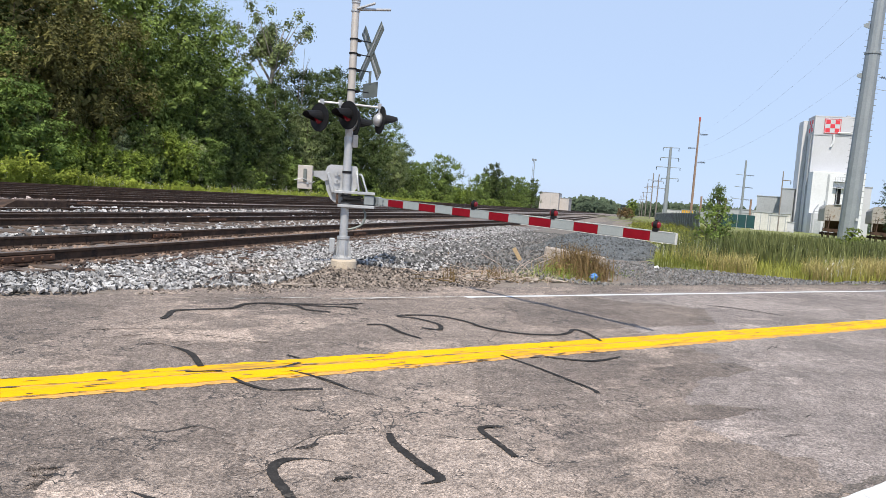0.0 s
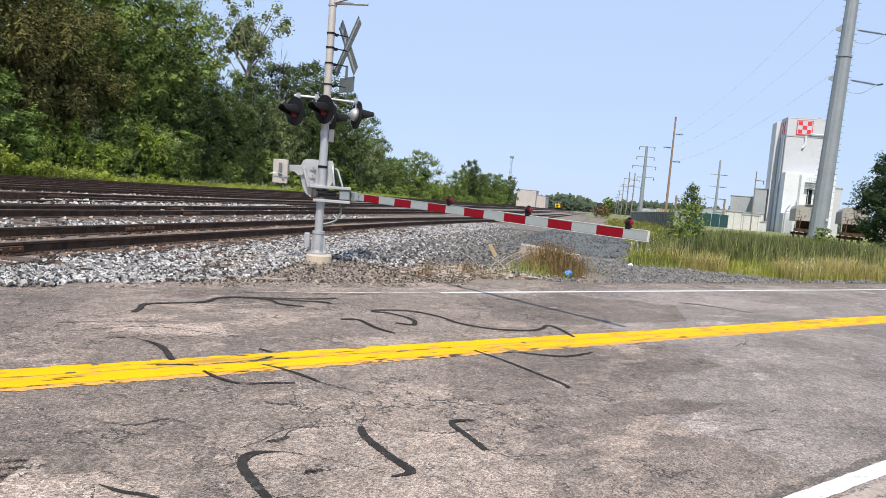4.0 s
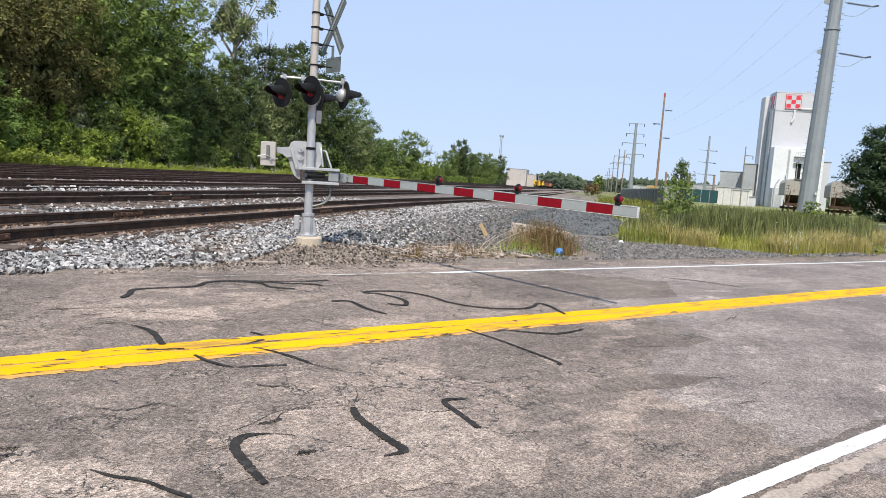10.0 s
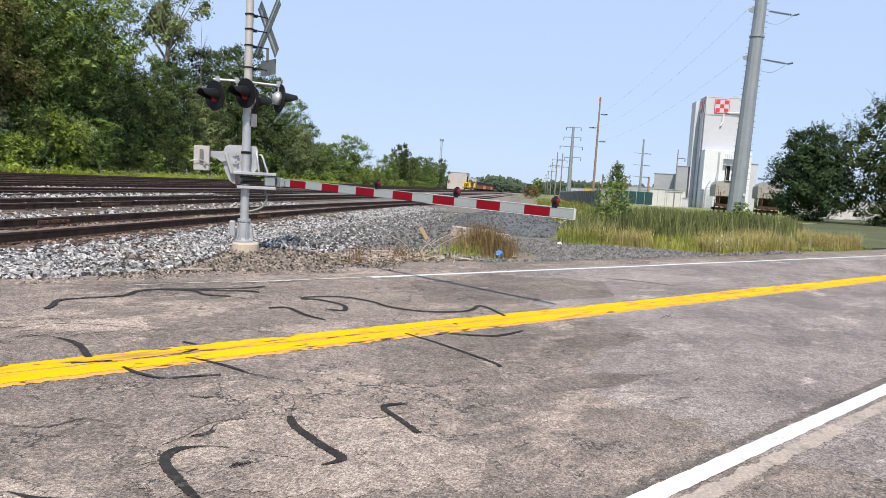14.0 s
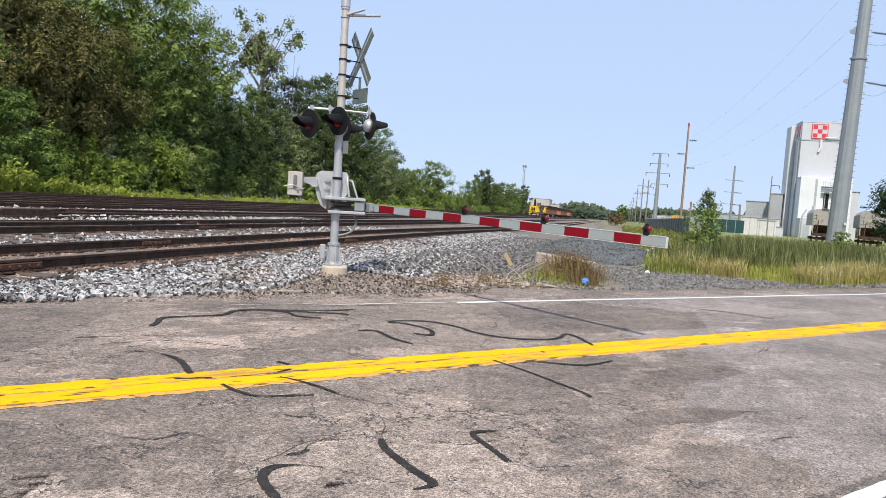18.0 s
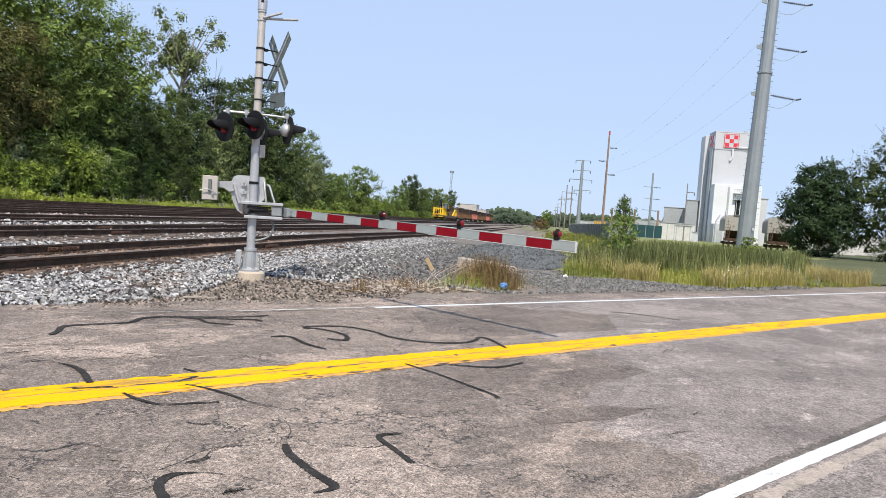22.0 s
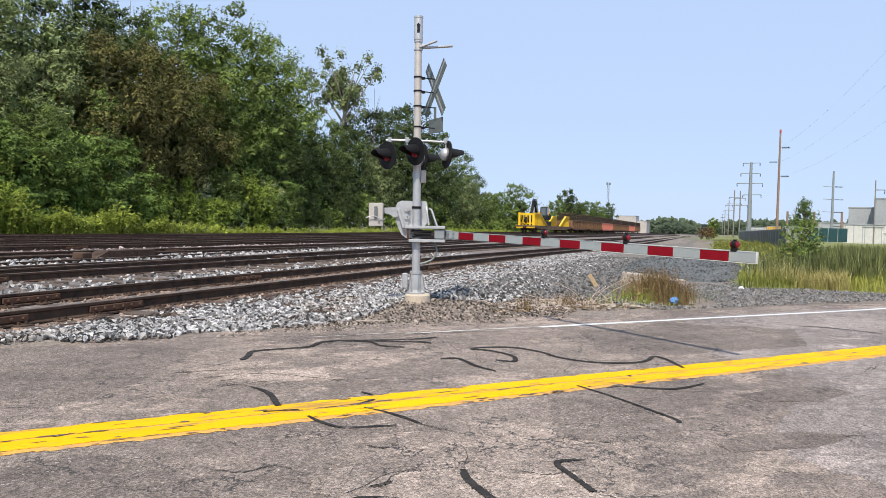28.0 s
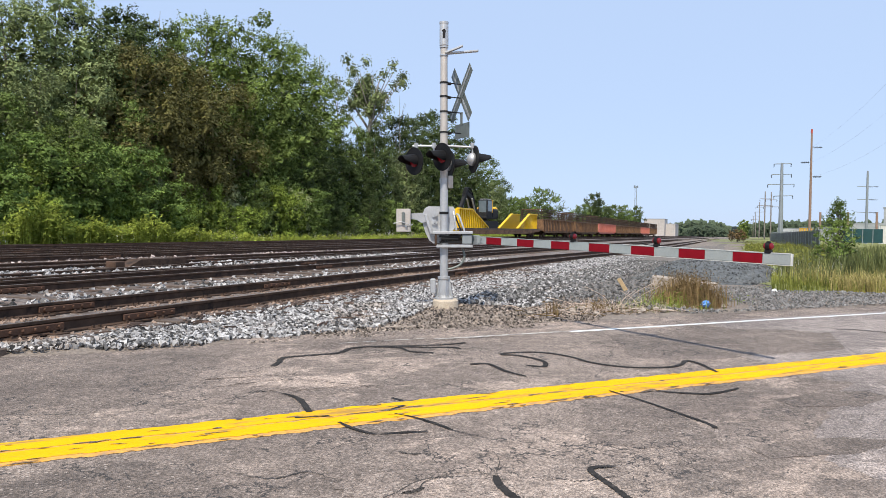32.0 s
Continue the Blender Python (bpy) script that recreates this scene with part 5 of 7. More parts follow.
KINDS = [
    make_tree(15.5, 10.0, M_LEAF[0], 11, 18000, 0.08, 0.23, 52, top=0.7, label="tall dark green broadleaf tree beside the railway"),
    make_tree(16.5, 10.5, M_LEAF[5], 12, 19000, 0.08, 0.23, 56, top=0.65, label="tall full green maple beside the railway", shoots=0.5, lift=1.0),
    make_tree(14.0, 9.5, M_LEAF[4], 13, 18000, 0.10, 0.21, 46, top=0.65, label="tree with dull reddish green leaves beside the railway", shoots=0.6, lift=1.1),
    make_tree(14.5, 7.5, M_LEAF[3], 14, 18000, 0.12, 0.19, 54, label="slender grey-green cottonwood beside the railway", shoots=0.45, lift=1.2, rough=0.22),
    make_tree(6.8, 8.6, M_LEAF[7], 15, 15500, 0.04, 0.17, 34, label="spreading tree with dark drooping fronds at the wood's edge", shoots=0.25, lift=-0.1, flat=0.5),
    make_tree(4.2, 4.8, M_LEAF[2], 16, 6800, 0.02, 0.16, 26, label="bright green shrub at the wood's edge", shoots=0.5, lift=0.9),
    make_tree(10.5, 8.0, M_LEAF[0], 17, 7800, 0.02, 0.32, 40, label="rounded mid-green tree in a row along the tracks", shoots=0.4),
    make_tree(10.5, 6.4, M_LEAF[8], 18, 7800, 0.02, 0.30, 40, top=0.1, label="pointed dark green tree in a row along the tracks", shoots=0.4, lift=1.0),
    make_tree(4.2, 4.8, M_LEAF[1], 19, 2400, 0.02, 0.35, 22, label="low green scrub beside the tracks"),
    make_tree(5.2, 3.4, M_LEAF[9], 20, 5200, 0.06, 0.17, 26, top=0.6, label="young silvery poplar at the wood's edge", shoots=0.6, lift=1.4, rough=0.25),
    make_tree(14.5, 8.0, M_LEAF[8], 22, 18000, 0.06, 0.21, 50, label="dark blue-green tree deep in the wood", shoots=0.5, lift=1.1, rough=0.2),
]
r8 = random.Random(21)
# the wood beside the tracks, by bearing: back row, middle row, bushy edge
def row(d, items, heights, jitter=0.6):
    for az, h, kind in items:
        a = radians(az - TRACK_AZ)
        x, y, z = at_track(d / math.tan(a) + r8.uniform(-jitter, jitter), d + r8.uniform(-jitter, jitter))
        plant(KINDS[kind], x, y, h / heights[kind] * r8.uniform(0.97, 1.03), r8.uniform(0, 360), z)


TALL = [15.5, 16.5, 14.0, 14.5, 6.8, 4.2, 10.5, 10.5, 4.2, 5.2, 14.5]
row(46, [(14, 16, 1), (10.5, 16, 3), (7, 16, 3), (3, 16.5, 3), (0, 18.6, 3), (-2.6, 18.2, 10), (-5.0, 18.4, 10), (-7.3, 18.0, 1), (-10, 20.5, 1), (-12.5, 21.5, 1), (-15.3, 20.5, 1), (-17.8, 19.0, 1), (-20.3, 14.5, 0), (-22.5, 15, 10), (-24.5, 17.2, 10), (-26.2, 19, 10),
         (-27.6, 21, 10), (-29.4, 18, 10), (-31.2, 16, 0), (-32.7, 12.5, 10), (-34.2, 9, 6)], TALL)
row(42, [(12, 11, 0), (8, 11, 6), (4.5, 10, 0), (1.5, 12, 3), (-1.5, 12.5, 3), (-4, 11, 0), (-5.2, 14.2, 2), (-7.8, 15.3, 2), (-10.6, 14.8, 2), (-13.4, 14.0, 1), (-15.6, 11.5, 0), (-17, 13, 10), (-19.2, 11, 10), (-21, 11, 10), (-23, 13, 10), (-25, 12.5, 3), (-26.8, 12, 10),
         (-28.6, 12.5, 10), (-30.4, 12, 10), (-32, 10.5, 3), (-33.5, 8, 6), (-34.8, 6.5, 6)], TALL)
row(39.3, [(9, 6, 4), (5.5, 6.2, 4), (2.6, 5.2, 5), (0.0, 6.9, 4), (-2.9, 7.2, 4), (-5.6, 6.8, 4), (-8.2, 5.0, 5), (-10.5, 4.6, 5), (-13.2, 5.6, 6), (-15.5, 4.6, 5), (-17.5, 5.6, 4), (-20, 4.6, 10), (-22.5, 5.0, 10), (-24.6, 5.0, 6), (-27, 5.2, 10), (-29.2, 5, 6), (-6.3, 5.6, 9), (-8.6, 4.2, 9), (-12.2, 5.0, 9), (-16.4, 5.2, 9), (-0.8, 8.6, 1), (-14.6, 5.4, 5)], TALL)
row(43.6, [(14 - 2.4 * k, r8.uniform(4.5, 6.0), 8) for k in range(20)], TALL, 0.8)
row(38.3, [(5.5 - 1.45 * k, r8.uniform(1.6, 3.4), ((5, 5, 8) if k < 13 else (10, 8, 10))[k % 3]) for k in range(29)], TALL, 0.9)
# thinner rows farther along the line
for s, d, kind, sc in [(141, 44, 5, 0.9), (146, 46, 5, 1.0), (152, 43, 6, 0.85), (161, 41, 6, 1.08), (170, 40, 5, 1.0), (178, 42, 5, 1.1), (190, 42, 5, 1.2), (204, 41, 6, 0.9), (218, 40, 7, 1.27), (228, 42, 6, 0.95), (242, 41, 6, 0.98), (256, 41, 6, 1.08), (270, 40, 6, 1.12), (290, 41, 6, 1.0), (314, 40, 7, 1.25), (328, 44, 6, 0.9)]:
    x, y, z = at_track(s, d)
    plant(KINDS[kind], x, y, sc, r8.uniform(0, 360), z)
for k in range(40):
    x, y, z = at_track(100 + k * 4.2, 37.5 + r8.uniform(-1, 1.5))
    plant(KINDS[8], x, y, r8.uniform(0.35, 0.62), r8.uniform(0, 360), z)

# a tall ragged half-bare tree, and dead stems in the wood
def ragged_tree(seed):
    r = random.Random(seed)
    tree = thing("tree", Matrix.Identity(4), "tall ragged half-dead tree with thin foliage", "tree")
    bm, cen, nor, siz = bmesh.new(), [], [], []
    base_ = [Vector((0, 0, -0.3)), Vector((0.2, 0, 4)), Vector((0.5, 0.1, 8)), Vector((0.9, 0, 12))]
    for a, b, w0_, w1_ in zip(base_, base_[1:], (0.30, 0.25, 0.2), (0.25, 0.2, 0.14)):
        rod(bm, a, b, w0_, w1_, 8)
    for k in range(24):
        s_ = base_[2].lerp(base_[3], r.uniform(0.0, 1.0))
        a = r.uniform(0, 6.28)
        ln_ = r.uniform(2.0, 5.5)
        e_ = s_ + Vector((math.cos(a) * ln_ * 0.55, math.sin(a) * ln_ * 0.55, ln_ * 0.85))
        rod(bm, s_, e_, 0.07, 0.015, 5)
        for j in range(r.randint(2, 5)):
            c = s_.lerp(e_, r.uniform(0.5, 1.0)) + Vector((r.gauss(0, 0.5), r.gauss(0, 0.5), r.gauss(0, 0.4)))
            if r.random() < 0.25:
                continue
            for _ in range(85):
                u = Vector((r.gauss(0, 1), r.gauss(0, 1), r.gauss(0, 1))).normalized()
                cen.append(tuple(c + u * r.uniform(0.1, 0.7)))
                nor.append((u.x, u.y, u.z + 0.5))
                siz.append(r.uniform(0.16, 0.30))
    part("trunk", bm, M_PALEBARK, tree, "pale trunk and limbs")
    leaf_mesh("crown", cen, nor, siz, M_LEAF[3], seed, parent=tree)
    return tree


def dead_stem(seed):
    r = random.Random(seed)
    tree = thing("dead_tree", Matrix.Identity(4), "bare grey dead tree stem with thin twigs", "dead tree", "dead stems in the wood")
    bm = bmesh.new()
    rod(bm, (0, 0, -0.3), (0.3, 0, 10), 0.14, 0.06, 7)
    rod(bm, (0.3, 0, 10), (0.2, 0.2, 17), 0.06, 0.015, 6)
    for k in range(12):
        z = r.uniform(8, 15)
        a = r.uniform(0, 6.28)
        rod(bm, (0.25, 0.1, z), (0.25 + math.cos(a) * 0.9, math.sin(a) * 0.9, z + r.uniform(1.2, 2.6)), 0.035, 0.008, 5)
    part("trunk", bm, M_PALEBARK, tree)
    return tree


M_PALEBARK = mat("pale_dead_bark", (0.34, 0.31, 0.27), (0.24, 0.21, 0.18), 5, 0.95, bump=0.02, bscale=20)
rag = ragged_tree(5)
for az, d, sc in ((-22.0, 101, 1.62),):
    x, y = polar(az, d)
    plant(rag, x, y, sc, 20, 0.5)
x, y = polar(-4.6, 71)
plant(rag, x, y, 1.22, 140, 0.5)
dead = dead_stem(3)
for az, d, sc, tn in ((-18.0, 96, 1.36, 0), (-18.7, 98, 1.42, 90), (-17.5, 97, 1.28, 200), (-6.0, 74, 1.22, 60), (-6.8, 75, 1.28, 250), (-24.9, 104, 1.20, 120), (-19.8, 98, 1.25, 20)):
    x, y = polar(az, d)
    plant(dead, x, y, sc, tn, 0.5)
for ob in KINDS + [rag, dead]:   # the patterns themselves go; their copies stay
    for o in (*ob.children_recursive, ob):
        bpy.data.objects.remove(o)

# ---- weeds and grass ----
def blades(name, places, heights, material, label, category, seed, width=0.018, lean=0.35, zf=land_z, leafy=0, kind="stuff", leaf_range=(0.03, 0.08), sunward=False):
    """Upright tapering blades in two bends; leafy: side leaves on each stalk."""
    r = np.random.RandomState(seed)
    n = len(places)
    b = np.array([(x, y, zf(x, y) - 0.03) for x, y in places])
    h = np.asarray(heights)[:, None]
    a = r.uniform(0, 2 * math.pi, n)
    out = np.stack([np.cos(a), np.sin(a), 0 * a], 1)
    sd = np.stack([-np.sin(a), np.cos(a), 0 * a], 1)
    l1, up = lean * r.uniform(0, 1, n)[:, None], np.array([[0, 0, 1.0]])
    mid = b + h * (0.55 * up + 0.18 * l1 * out)
    tip = b + h * ((1 - 0.35 * l1) * up + l1 * out)
    w = width * r.uniform(0.6, 1.3, n)[:, None]
    v = np.stack([b - sd * w / 2, b + sd * w / 2, mid + sd * w * 0.42, mid - sd * w * 0.42, tip], 1).reshape(-1, 3)
    i = 5 * np.arange(n)[:, None]
    f = [tuple(q) for q in (i + [[0, 1, 2, 3]]).tolist()] + [tuple(q) for q in (i + [[3, 2, 4]]).tolist()]
    ob = tagged(pieces(name, v.tolist(), f, material), label, category, kind=kind)
    if leafy:
        t = r.uniform(0.15, 1.0, (n, leafy, 1))
        c = b[:, None] + t * (tip - b)[:, None] + r.normal(scale=0.06, size=(n, leafy, 3))
        nn = np.repeat((out * (0.35 if sunward else 1) + up + (np.array([[-0.45, -0.45, 0]]) if sunward else 0))[:, None], leafy, 1)
        leaf_mesh(name, c.reshape(-1, 3), nn.reshape(-1, 3), r.uniform(*leaf_range, n * leafy), material, seed + 1, 0.35, ob, simple=sunward)
    return ob


rw = random.Random(31)
spots = []
while len(spots) < 6500:
    s, d = rw.uniform(20, 135), rw.uniform(34.8, 38.6)
    if noise.noise((s * 0.25, d * 0.4, 1.0)) > -0.35 and rw.random() > 0.9 * smooth(34, 50, s):
        spots.append((U * s + N * d).xy)
blades("tall_weeds", spots, [rw.uniform(1.1, 1.9) * (0.72 + 0.9 * max(0, 0.3 + noise.noise((p[0] * 0.45, p[1] * 0.45, 3)))) * (1 - 0.6 * smooth(30, 52, p[0] * U.x + p[1] * U.y)) for p in spots], M_WEED, "tall bright green weeds along the wood's edge", "weeds", 41, 0.03, 0.3, leafy=12, leaf_range=(0.16, 0.38), sunward=True)
spots = []
while len(spots) < 420:
    s, d = rw.uniform(22, 80), rw.uniform(34.6, 37.5)
    if noise.noise((s * 0.5, d * 0.5, 5.0)) > 0.1:
        spots.append((U * s + N * d).xy)
M_FLOWER = mat("white_flower_heads", (0.75, 0.75, 0.70), (0.65, 0.66, 0.55), 6, 0.8)
blades("weed_flowers", spots, [rw.uniform(0.8, 1.4) for _ in spots], M_FLOWER, "small white flowers among the weeds", "wildflowers", 43, 0.004, 0.2, leafy=1, leaf_range=(0.06, 0.12))


def field_edge(x):
    """The front edge of the rough field beside the road."""
    return 9.15 + 0.25 * noise.noise((x * 0.5, 0, 2)) + 2.4 * smooth(19.5, 14.5, x)


def in_field(x, y):
    return y > field_edge(x) and -math.degrees(math.atan2(x, y)) < -52.6 + 0.8 * noise.noise((x * 0.3, y * 0.3, 0)) + 1.75 * smooth(25, 60, math.hypot(x, y))


def field_z(x, y):
    return land_z(x, y) + 0.06 * noise.noise((x * 0.4, y * 0.4, 1))


def field_sheet():
    xs, ys = steps([13, (34, 0.5), (70, 2), (400, 20), (2800, 200)]), steps([8.6, (22, 0.4), (60, 2), (300, 20), (2600, 200)])
    idx, verts, faces = {}, [], []
    for j in range(len(ys) - 1):
        for i in range(len(xs) - 1):
            if in_field((xs[i] + xs[i + 1]) / 2, (ys[j] + ys[j + 1]) / 2):
                q = []
                for a, b in ((i, j), (i + 1, j), (i + 1, j + 1), (i, j + 1)):
                    if (a, b) not in idx:
                        idx[a, b] = len(verts)
                        verts.append((xs[a], ys[b], field_z(xs[a], ys[b]) - 0.05 + 0.10 * smooth(0.2, 1.6, ys[b] - field_edge(xs[a]))))
                    q.append(idx[a, b])
                faces.append(q)
    return tagged(pieces("field", verts, faces, M_GRASS), "rough grassy ground beyond the road", "grass field", kind="structure")


field_sheet()
reeds, dry, low, front = [], [], [], []
while len(reeds) < 13000:
    az, d = rw.uniform(-70.2, -53.0), rw.uniform(14, 46) ** 1.0
    x, y = polar(az, d)
    if in_field(x, y) and y > field_edge(x) + 1.0 + 2.5 * rw.random() and (noise.noise((x * 0.25, y * 0.25, 7)) > -0.25) and az > -69.5 + 1.0 * noise.noise((d * 0.3, 0, 0)):
        reeds.append((x, y))
blades("reeds", reeds, [rw.uniform(0.55, 1.15) * (0.75 + 0.25 * smooth(-54, -60, -math.degrees(math.atan2(x, y)))) for x, y in reeds], M_REED, "tall green reeds and cattails in the ditch", "reeds", 51, 0.035, 0.28)
while len(dry) < 11000:
    x = rw.uniform(14.5, 34)
    y = field_edge(x) + 0.15 + abs(rw.gauss(0, 1.3))
    if in_field(x, y) and noise.noise((x * 0.35, y * 0.5, 3)) > -0.05:
        dry.append((x, y))
blades("dry_grass", dry, [rw.uniform(0.25, 0.8) * (0.6 + 0.6 * max(0, 0.5 + noise.noise((x * 0.6, y * 0.6, 8)))) for x, y in dry], M_STRAW, "dry straw-coloured grass at the roadside", "grass", 53, 0.012, 0.75)
while len(low) < 15000:
    az, d = rw.uniform(-76, -52.6), rw.uniform(13, 34)
    x, y = polar(az, d)
    if in_field(x, y) and y < field_edge(x) + 6:
        low.append((x, y))
blades("grass", low, [rw.uniform(0.12, 0.5) * (0.5 if -math.degrees(math.atan2(x, y)) < -69.5 else 1) for x, y in low], M_BLADE, "green grass on the verge", "grass", 55, 0.016, 0.6)
while len(front) < 4000:
    az, d = rw.uniform(-56, -50.8), rw.uniform(22, 90)
    x, y = polar(az, d)
    d_, s_ = N.x * x + N.y * y, U.x * x + U.y * y
    if d_ < (3.0 + 1.5 * rw.random() if s_ > 33 else -1.7):
        front.append((x, y))
blades("verge_weeds", front, [rw.uniform(0.3, 0.9) for _ in front], M_BLADE, "weeds along the gravel access track", "weeds", 57, 0.03, 0.5, leafy=2, leaf_range=(0.08, 0.2))
spots = [(x, y) for x, y in low if noise.noise((x * 0.4, y * 0.4, 9)) > 0.2][:160]
blades("wildflowers", spots, [rw.uniform(0.5, 0.9) for _ in spots], M_FLOWER, "small white flowers in the rough grass", "wildflowers", 59, 0.005, 0.2, leafy=1)

M_DEADLEAF = leaf("dead_brush_leaves", (0.16, 0.10, 0.06), (0.27, 0.20, 0.11))
# sapling in the field
sap = make_tree(2.9, 1.75, M_LEAF[5], 71, 7000, 0.0, 0.055, 90, top=-0.1, cone=True, shoots=0.5, lift=1.0, rough=0.3, label="young green leafy sapling in the reeds")
x, y = polar(-56.7, 27.0)
sap.matrix_basis = pose(x, y, land_z(x, y) - 0.33, 0, 0, 30)
sap2 = make_tree(1.5, 1.1, M_LEAF[2], 72, 900, 0.05, 0.10, 22, top=0.3, label="small leafy shrub among the reeds")
x, y = polar(-65.6, 36)
sap2.matrix_basis = pose(x, y, land_z(x, y), 0, 0, 0)
sap3 = make_tree(4.4, 3.0, M_LEAF[1], 73, 1800, 0.05, 0.30, 26, top=0.3, label="bushes beside the line far along the tracks")
x, y = polar(-50.7, 160)
sap3.matrix_basis = pose(x, y, 0.6, 0, 0, 0)

brush = make_tree(2.3, 3.6, M_DEADLEAF, 74, 1500, 0.02, 0.24, 20, top=0.3, label="reddish brown half-dead brush beside the line")
x, y = polar(-50.25, 150)
brush.matrix_basis = pose(x, y, 0.55, 0, 0, 0)

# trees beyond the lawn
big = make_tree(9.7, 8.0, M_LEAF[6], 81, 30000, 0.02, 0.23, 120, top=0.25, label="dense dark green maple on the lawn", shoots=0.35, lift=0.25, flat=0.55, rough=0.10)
x, y = polar(-69.95, 84)
big.matrix_basis = pose(x, y, land_z(x, y), 0, 0, 0)
big2 = make_tree(13.0, 11.5, M_LEAF[8], 83, 20000, 0.0, 0.25, 80, top=0.35, label="tall airy green tree on the lawn", wisps=5)
x, y = polar(-75.0, 86)
big2.matrix_basis = pose(x, y, land_z(x, y), 0, 0, 0)

# weedy heap by the road
M_DRYWEED = leaf("brown_weed_stalks", (0.12, 0.08, 0.045), (0.25, 0.18, 0.10), 0.15)
hz_ = lambda x, y: land_z(x, y) + bumpy(x, y) - 0.02
spots = []
while len(spots) < 1200:
    x, y = rw.gauss(10.6, 0.31), rw.gauss(9.85, 0.28)
    if y > 9.3 and abs(x - 10.5) < 1.1 and noise.noise((x * 2.2, y * 2.2, 3)) > -0.25:
        spots.append((x, y))
blades("weed_clump", spots, [max(0.12, (0.78 - 0.45 * abs(x - 10.45)) * rw.uniform(0.4, 1.1)) for x, y in spots], M_DRYWEED, "clump of dark brown dried weed stalks with seed heads", "weeds", 61, 0.011, 0.32, hz_, leafy=5, leaf_range=(0.02, 0.06))
spots = [(rw.gauss(9.6, 0.55), rw.gauss(9.75, 0.22)) for _ in range(700)]
blades("dry_grass", spots, [rw.uniform(0.08, 0.26) for _ in spots], M_REED, "low yellowish green grass by the road", "grass", 66, 0.008, 1.5, hz_)
spots = [(rw.gauss(10.3, 0.55), rw.gauss(9.8, 0.25)) for _ in range(220)]
blades("weed_clump", spots, [rw.uniform(0.12, 0.42) for _ in spots], M_LEAF[2], "low green weeds by the road", "weeds", 62, 0.010, 0.7, hz_, leafy=3, leaf_range=(0.03, 0.07))
M_TWIG = mat("bleached_twigs", (0.64, 0.52, 0.43), (0.44, 0.33, 0.26), 8, 0.9)
spots = [(rw.gauss(8.8, 0.8), rw.gauss(9.85, 0.34)) for _ in range(700)]
blades("dead_grass", spots, [rw.uniform(0.06, 0.30) for _ in spots], M_TWIG, "bleached dead stalks on the bare earth", "dead grass", 63, 0.006, 2.2, hz_)
spots = [(7.05 + rw.gauss(0, 0.06), 9.35 + rw.gauss(0, 0.05)) for _ in range(26)]
blades("dead_plant", [(rw.gauss(8.25, 0.10), rw.gauss(9.75, 0.08)) for _ in range(60)], [rw.uniform(0.10, 0.28) for _ in range(60)], M_DRYWEED, "small withered brown plant by the road", "dead plant", 67, 0.010, 0.6, hz_, leafy=3)
blades("dead_plant", spots, [rw.uniform(0.15, 0.42) for _ in spots], M_DRYWEED, "withered brown stalk by the road", "dead plant", 64, 0.012, 0.3, hz_, leafy=3)

# ---- gravel, mound and litter beside the road ----
M_GRAVEL = mat("grey_gravel", (0.118, 0.103, 0.089), (0.205, 0.178, 0.152), 2.5, 0.95, bump=0.05, bscale=20, c3=(0.15, 0.125, 0.10), s3=1.2, t3=0.54, grain=0.6)


def gravel_track():
    """The gravel access track that runs from the road along the line."""
    verts, faces = [], []
    ss = steps([15.2, (40, 0.6), (120, 8), (500, 80)])
    for s in ss:
        c = 3.1 - 3.4 * smooth(20, 12, s)
        half = 1.9 + 1.5 * smooth(19, 12, s)
        for j in range(9):
            d = c + half * (j - 4) / 4 + 0.25 * noise.noise((s * 0.6, j, 0)) * (j in (0, 8))
            p = U * s + N * d
            drop = 0.09 if j in (0, 8) or p.y < 8.9 or s < 15.9 else 0.0
            verts.append((p.x, p.y, land_z(p.x, p.y) + 0.045 + 0.03 * noise.noise((p.x, p.y, 4)) - drop))
    for i in range(len(ss) - 1):
        for j in range(8):
            faces.append((i * 9 + j, (i + 1) * 9 + j, (i + 1) * 9 + j + 1, i * 9 + j + 1)[::-1])
    return tagged(pieces("gravel_track", verts, faces, M_GRAVEL), "grey gravel access track beside the railway", "gravel track", kind="structure")


gravel_track()
MOUND = (U * 26.0 + N * 0.7)


def mound_z(x, y):
    p = Vector((x, y, 0)) - Vector((MOUND.x, MOUND.y, 0))
    a, b = p.dot(U) / 5.4, p.dot(N) / 2.1
    return land_z(x, y) - 0.03 + 0.62 * max(0.0, 1 - (a * a + b * b)) ** 0.8 + 0.03 * noise.noise((x * 3, y * 3, 0))


mv, mf = [], []
for i in range(29):
    for j in range(21):
        p = MOUND + U * (i - 14) / 14 * 5.5 + N * (j - 10) / 10 * 2.2
        mv.append((p.x, p.y, mound_z(p.x, p.y)))
for i in range(28):
    for j in range(20):
        mf.append((i * 21 + j, (i + 1) * 21 + j, (i + 1) * 21 + j + 1, i * 21 + j + 1)[::-1])
tagged(pieces("gravel_mound", mv, mf, mat("dark_grey_gravel", (0.085, 0.092, 0.096), (0.125, 0.132, 0.135), 2.5, 0.95, bump=0.03, bscale=24, grain=0.5)), "low mound of fine grey gravel", "gravel pile", kind="stuff")
pl = []
while len(pl) < 5500:
    p = MOUND + U * rw.uniform(-5.4, 4.8) + N * rw.uniform(-2.1, 2.1)
    if p.y > 8.9:
        pl.append((p.x, p.y))
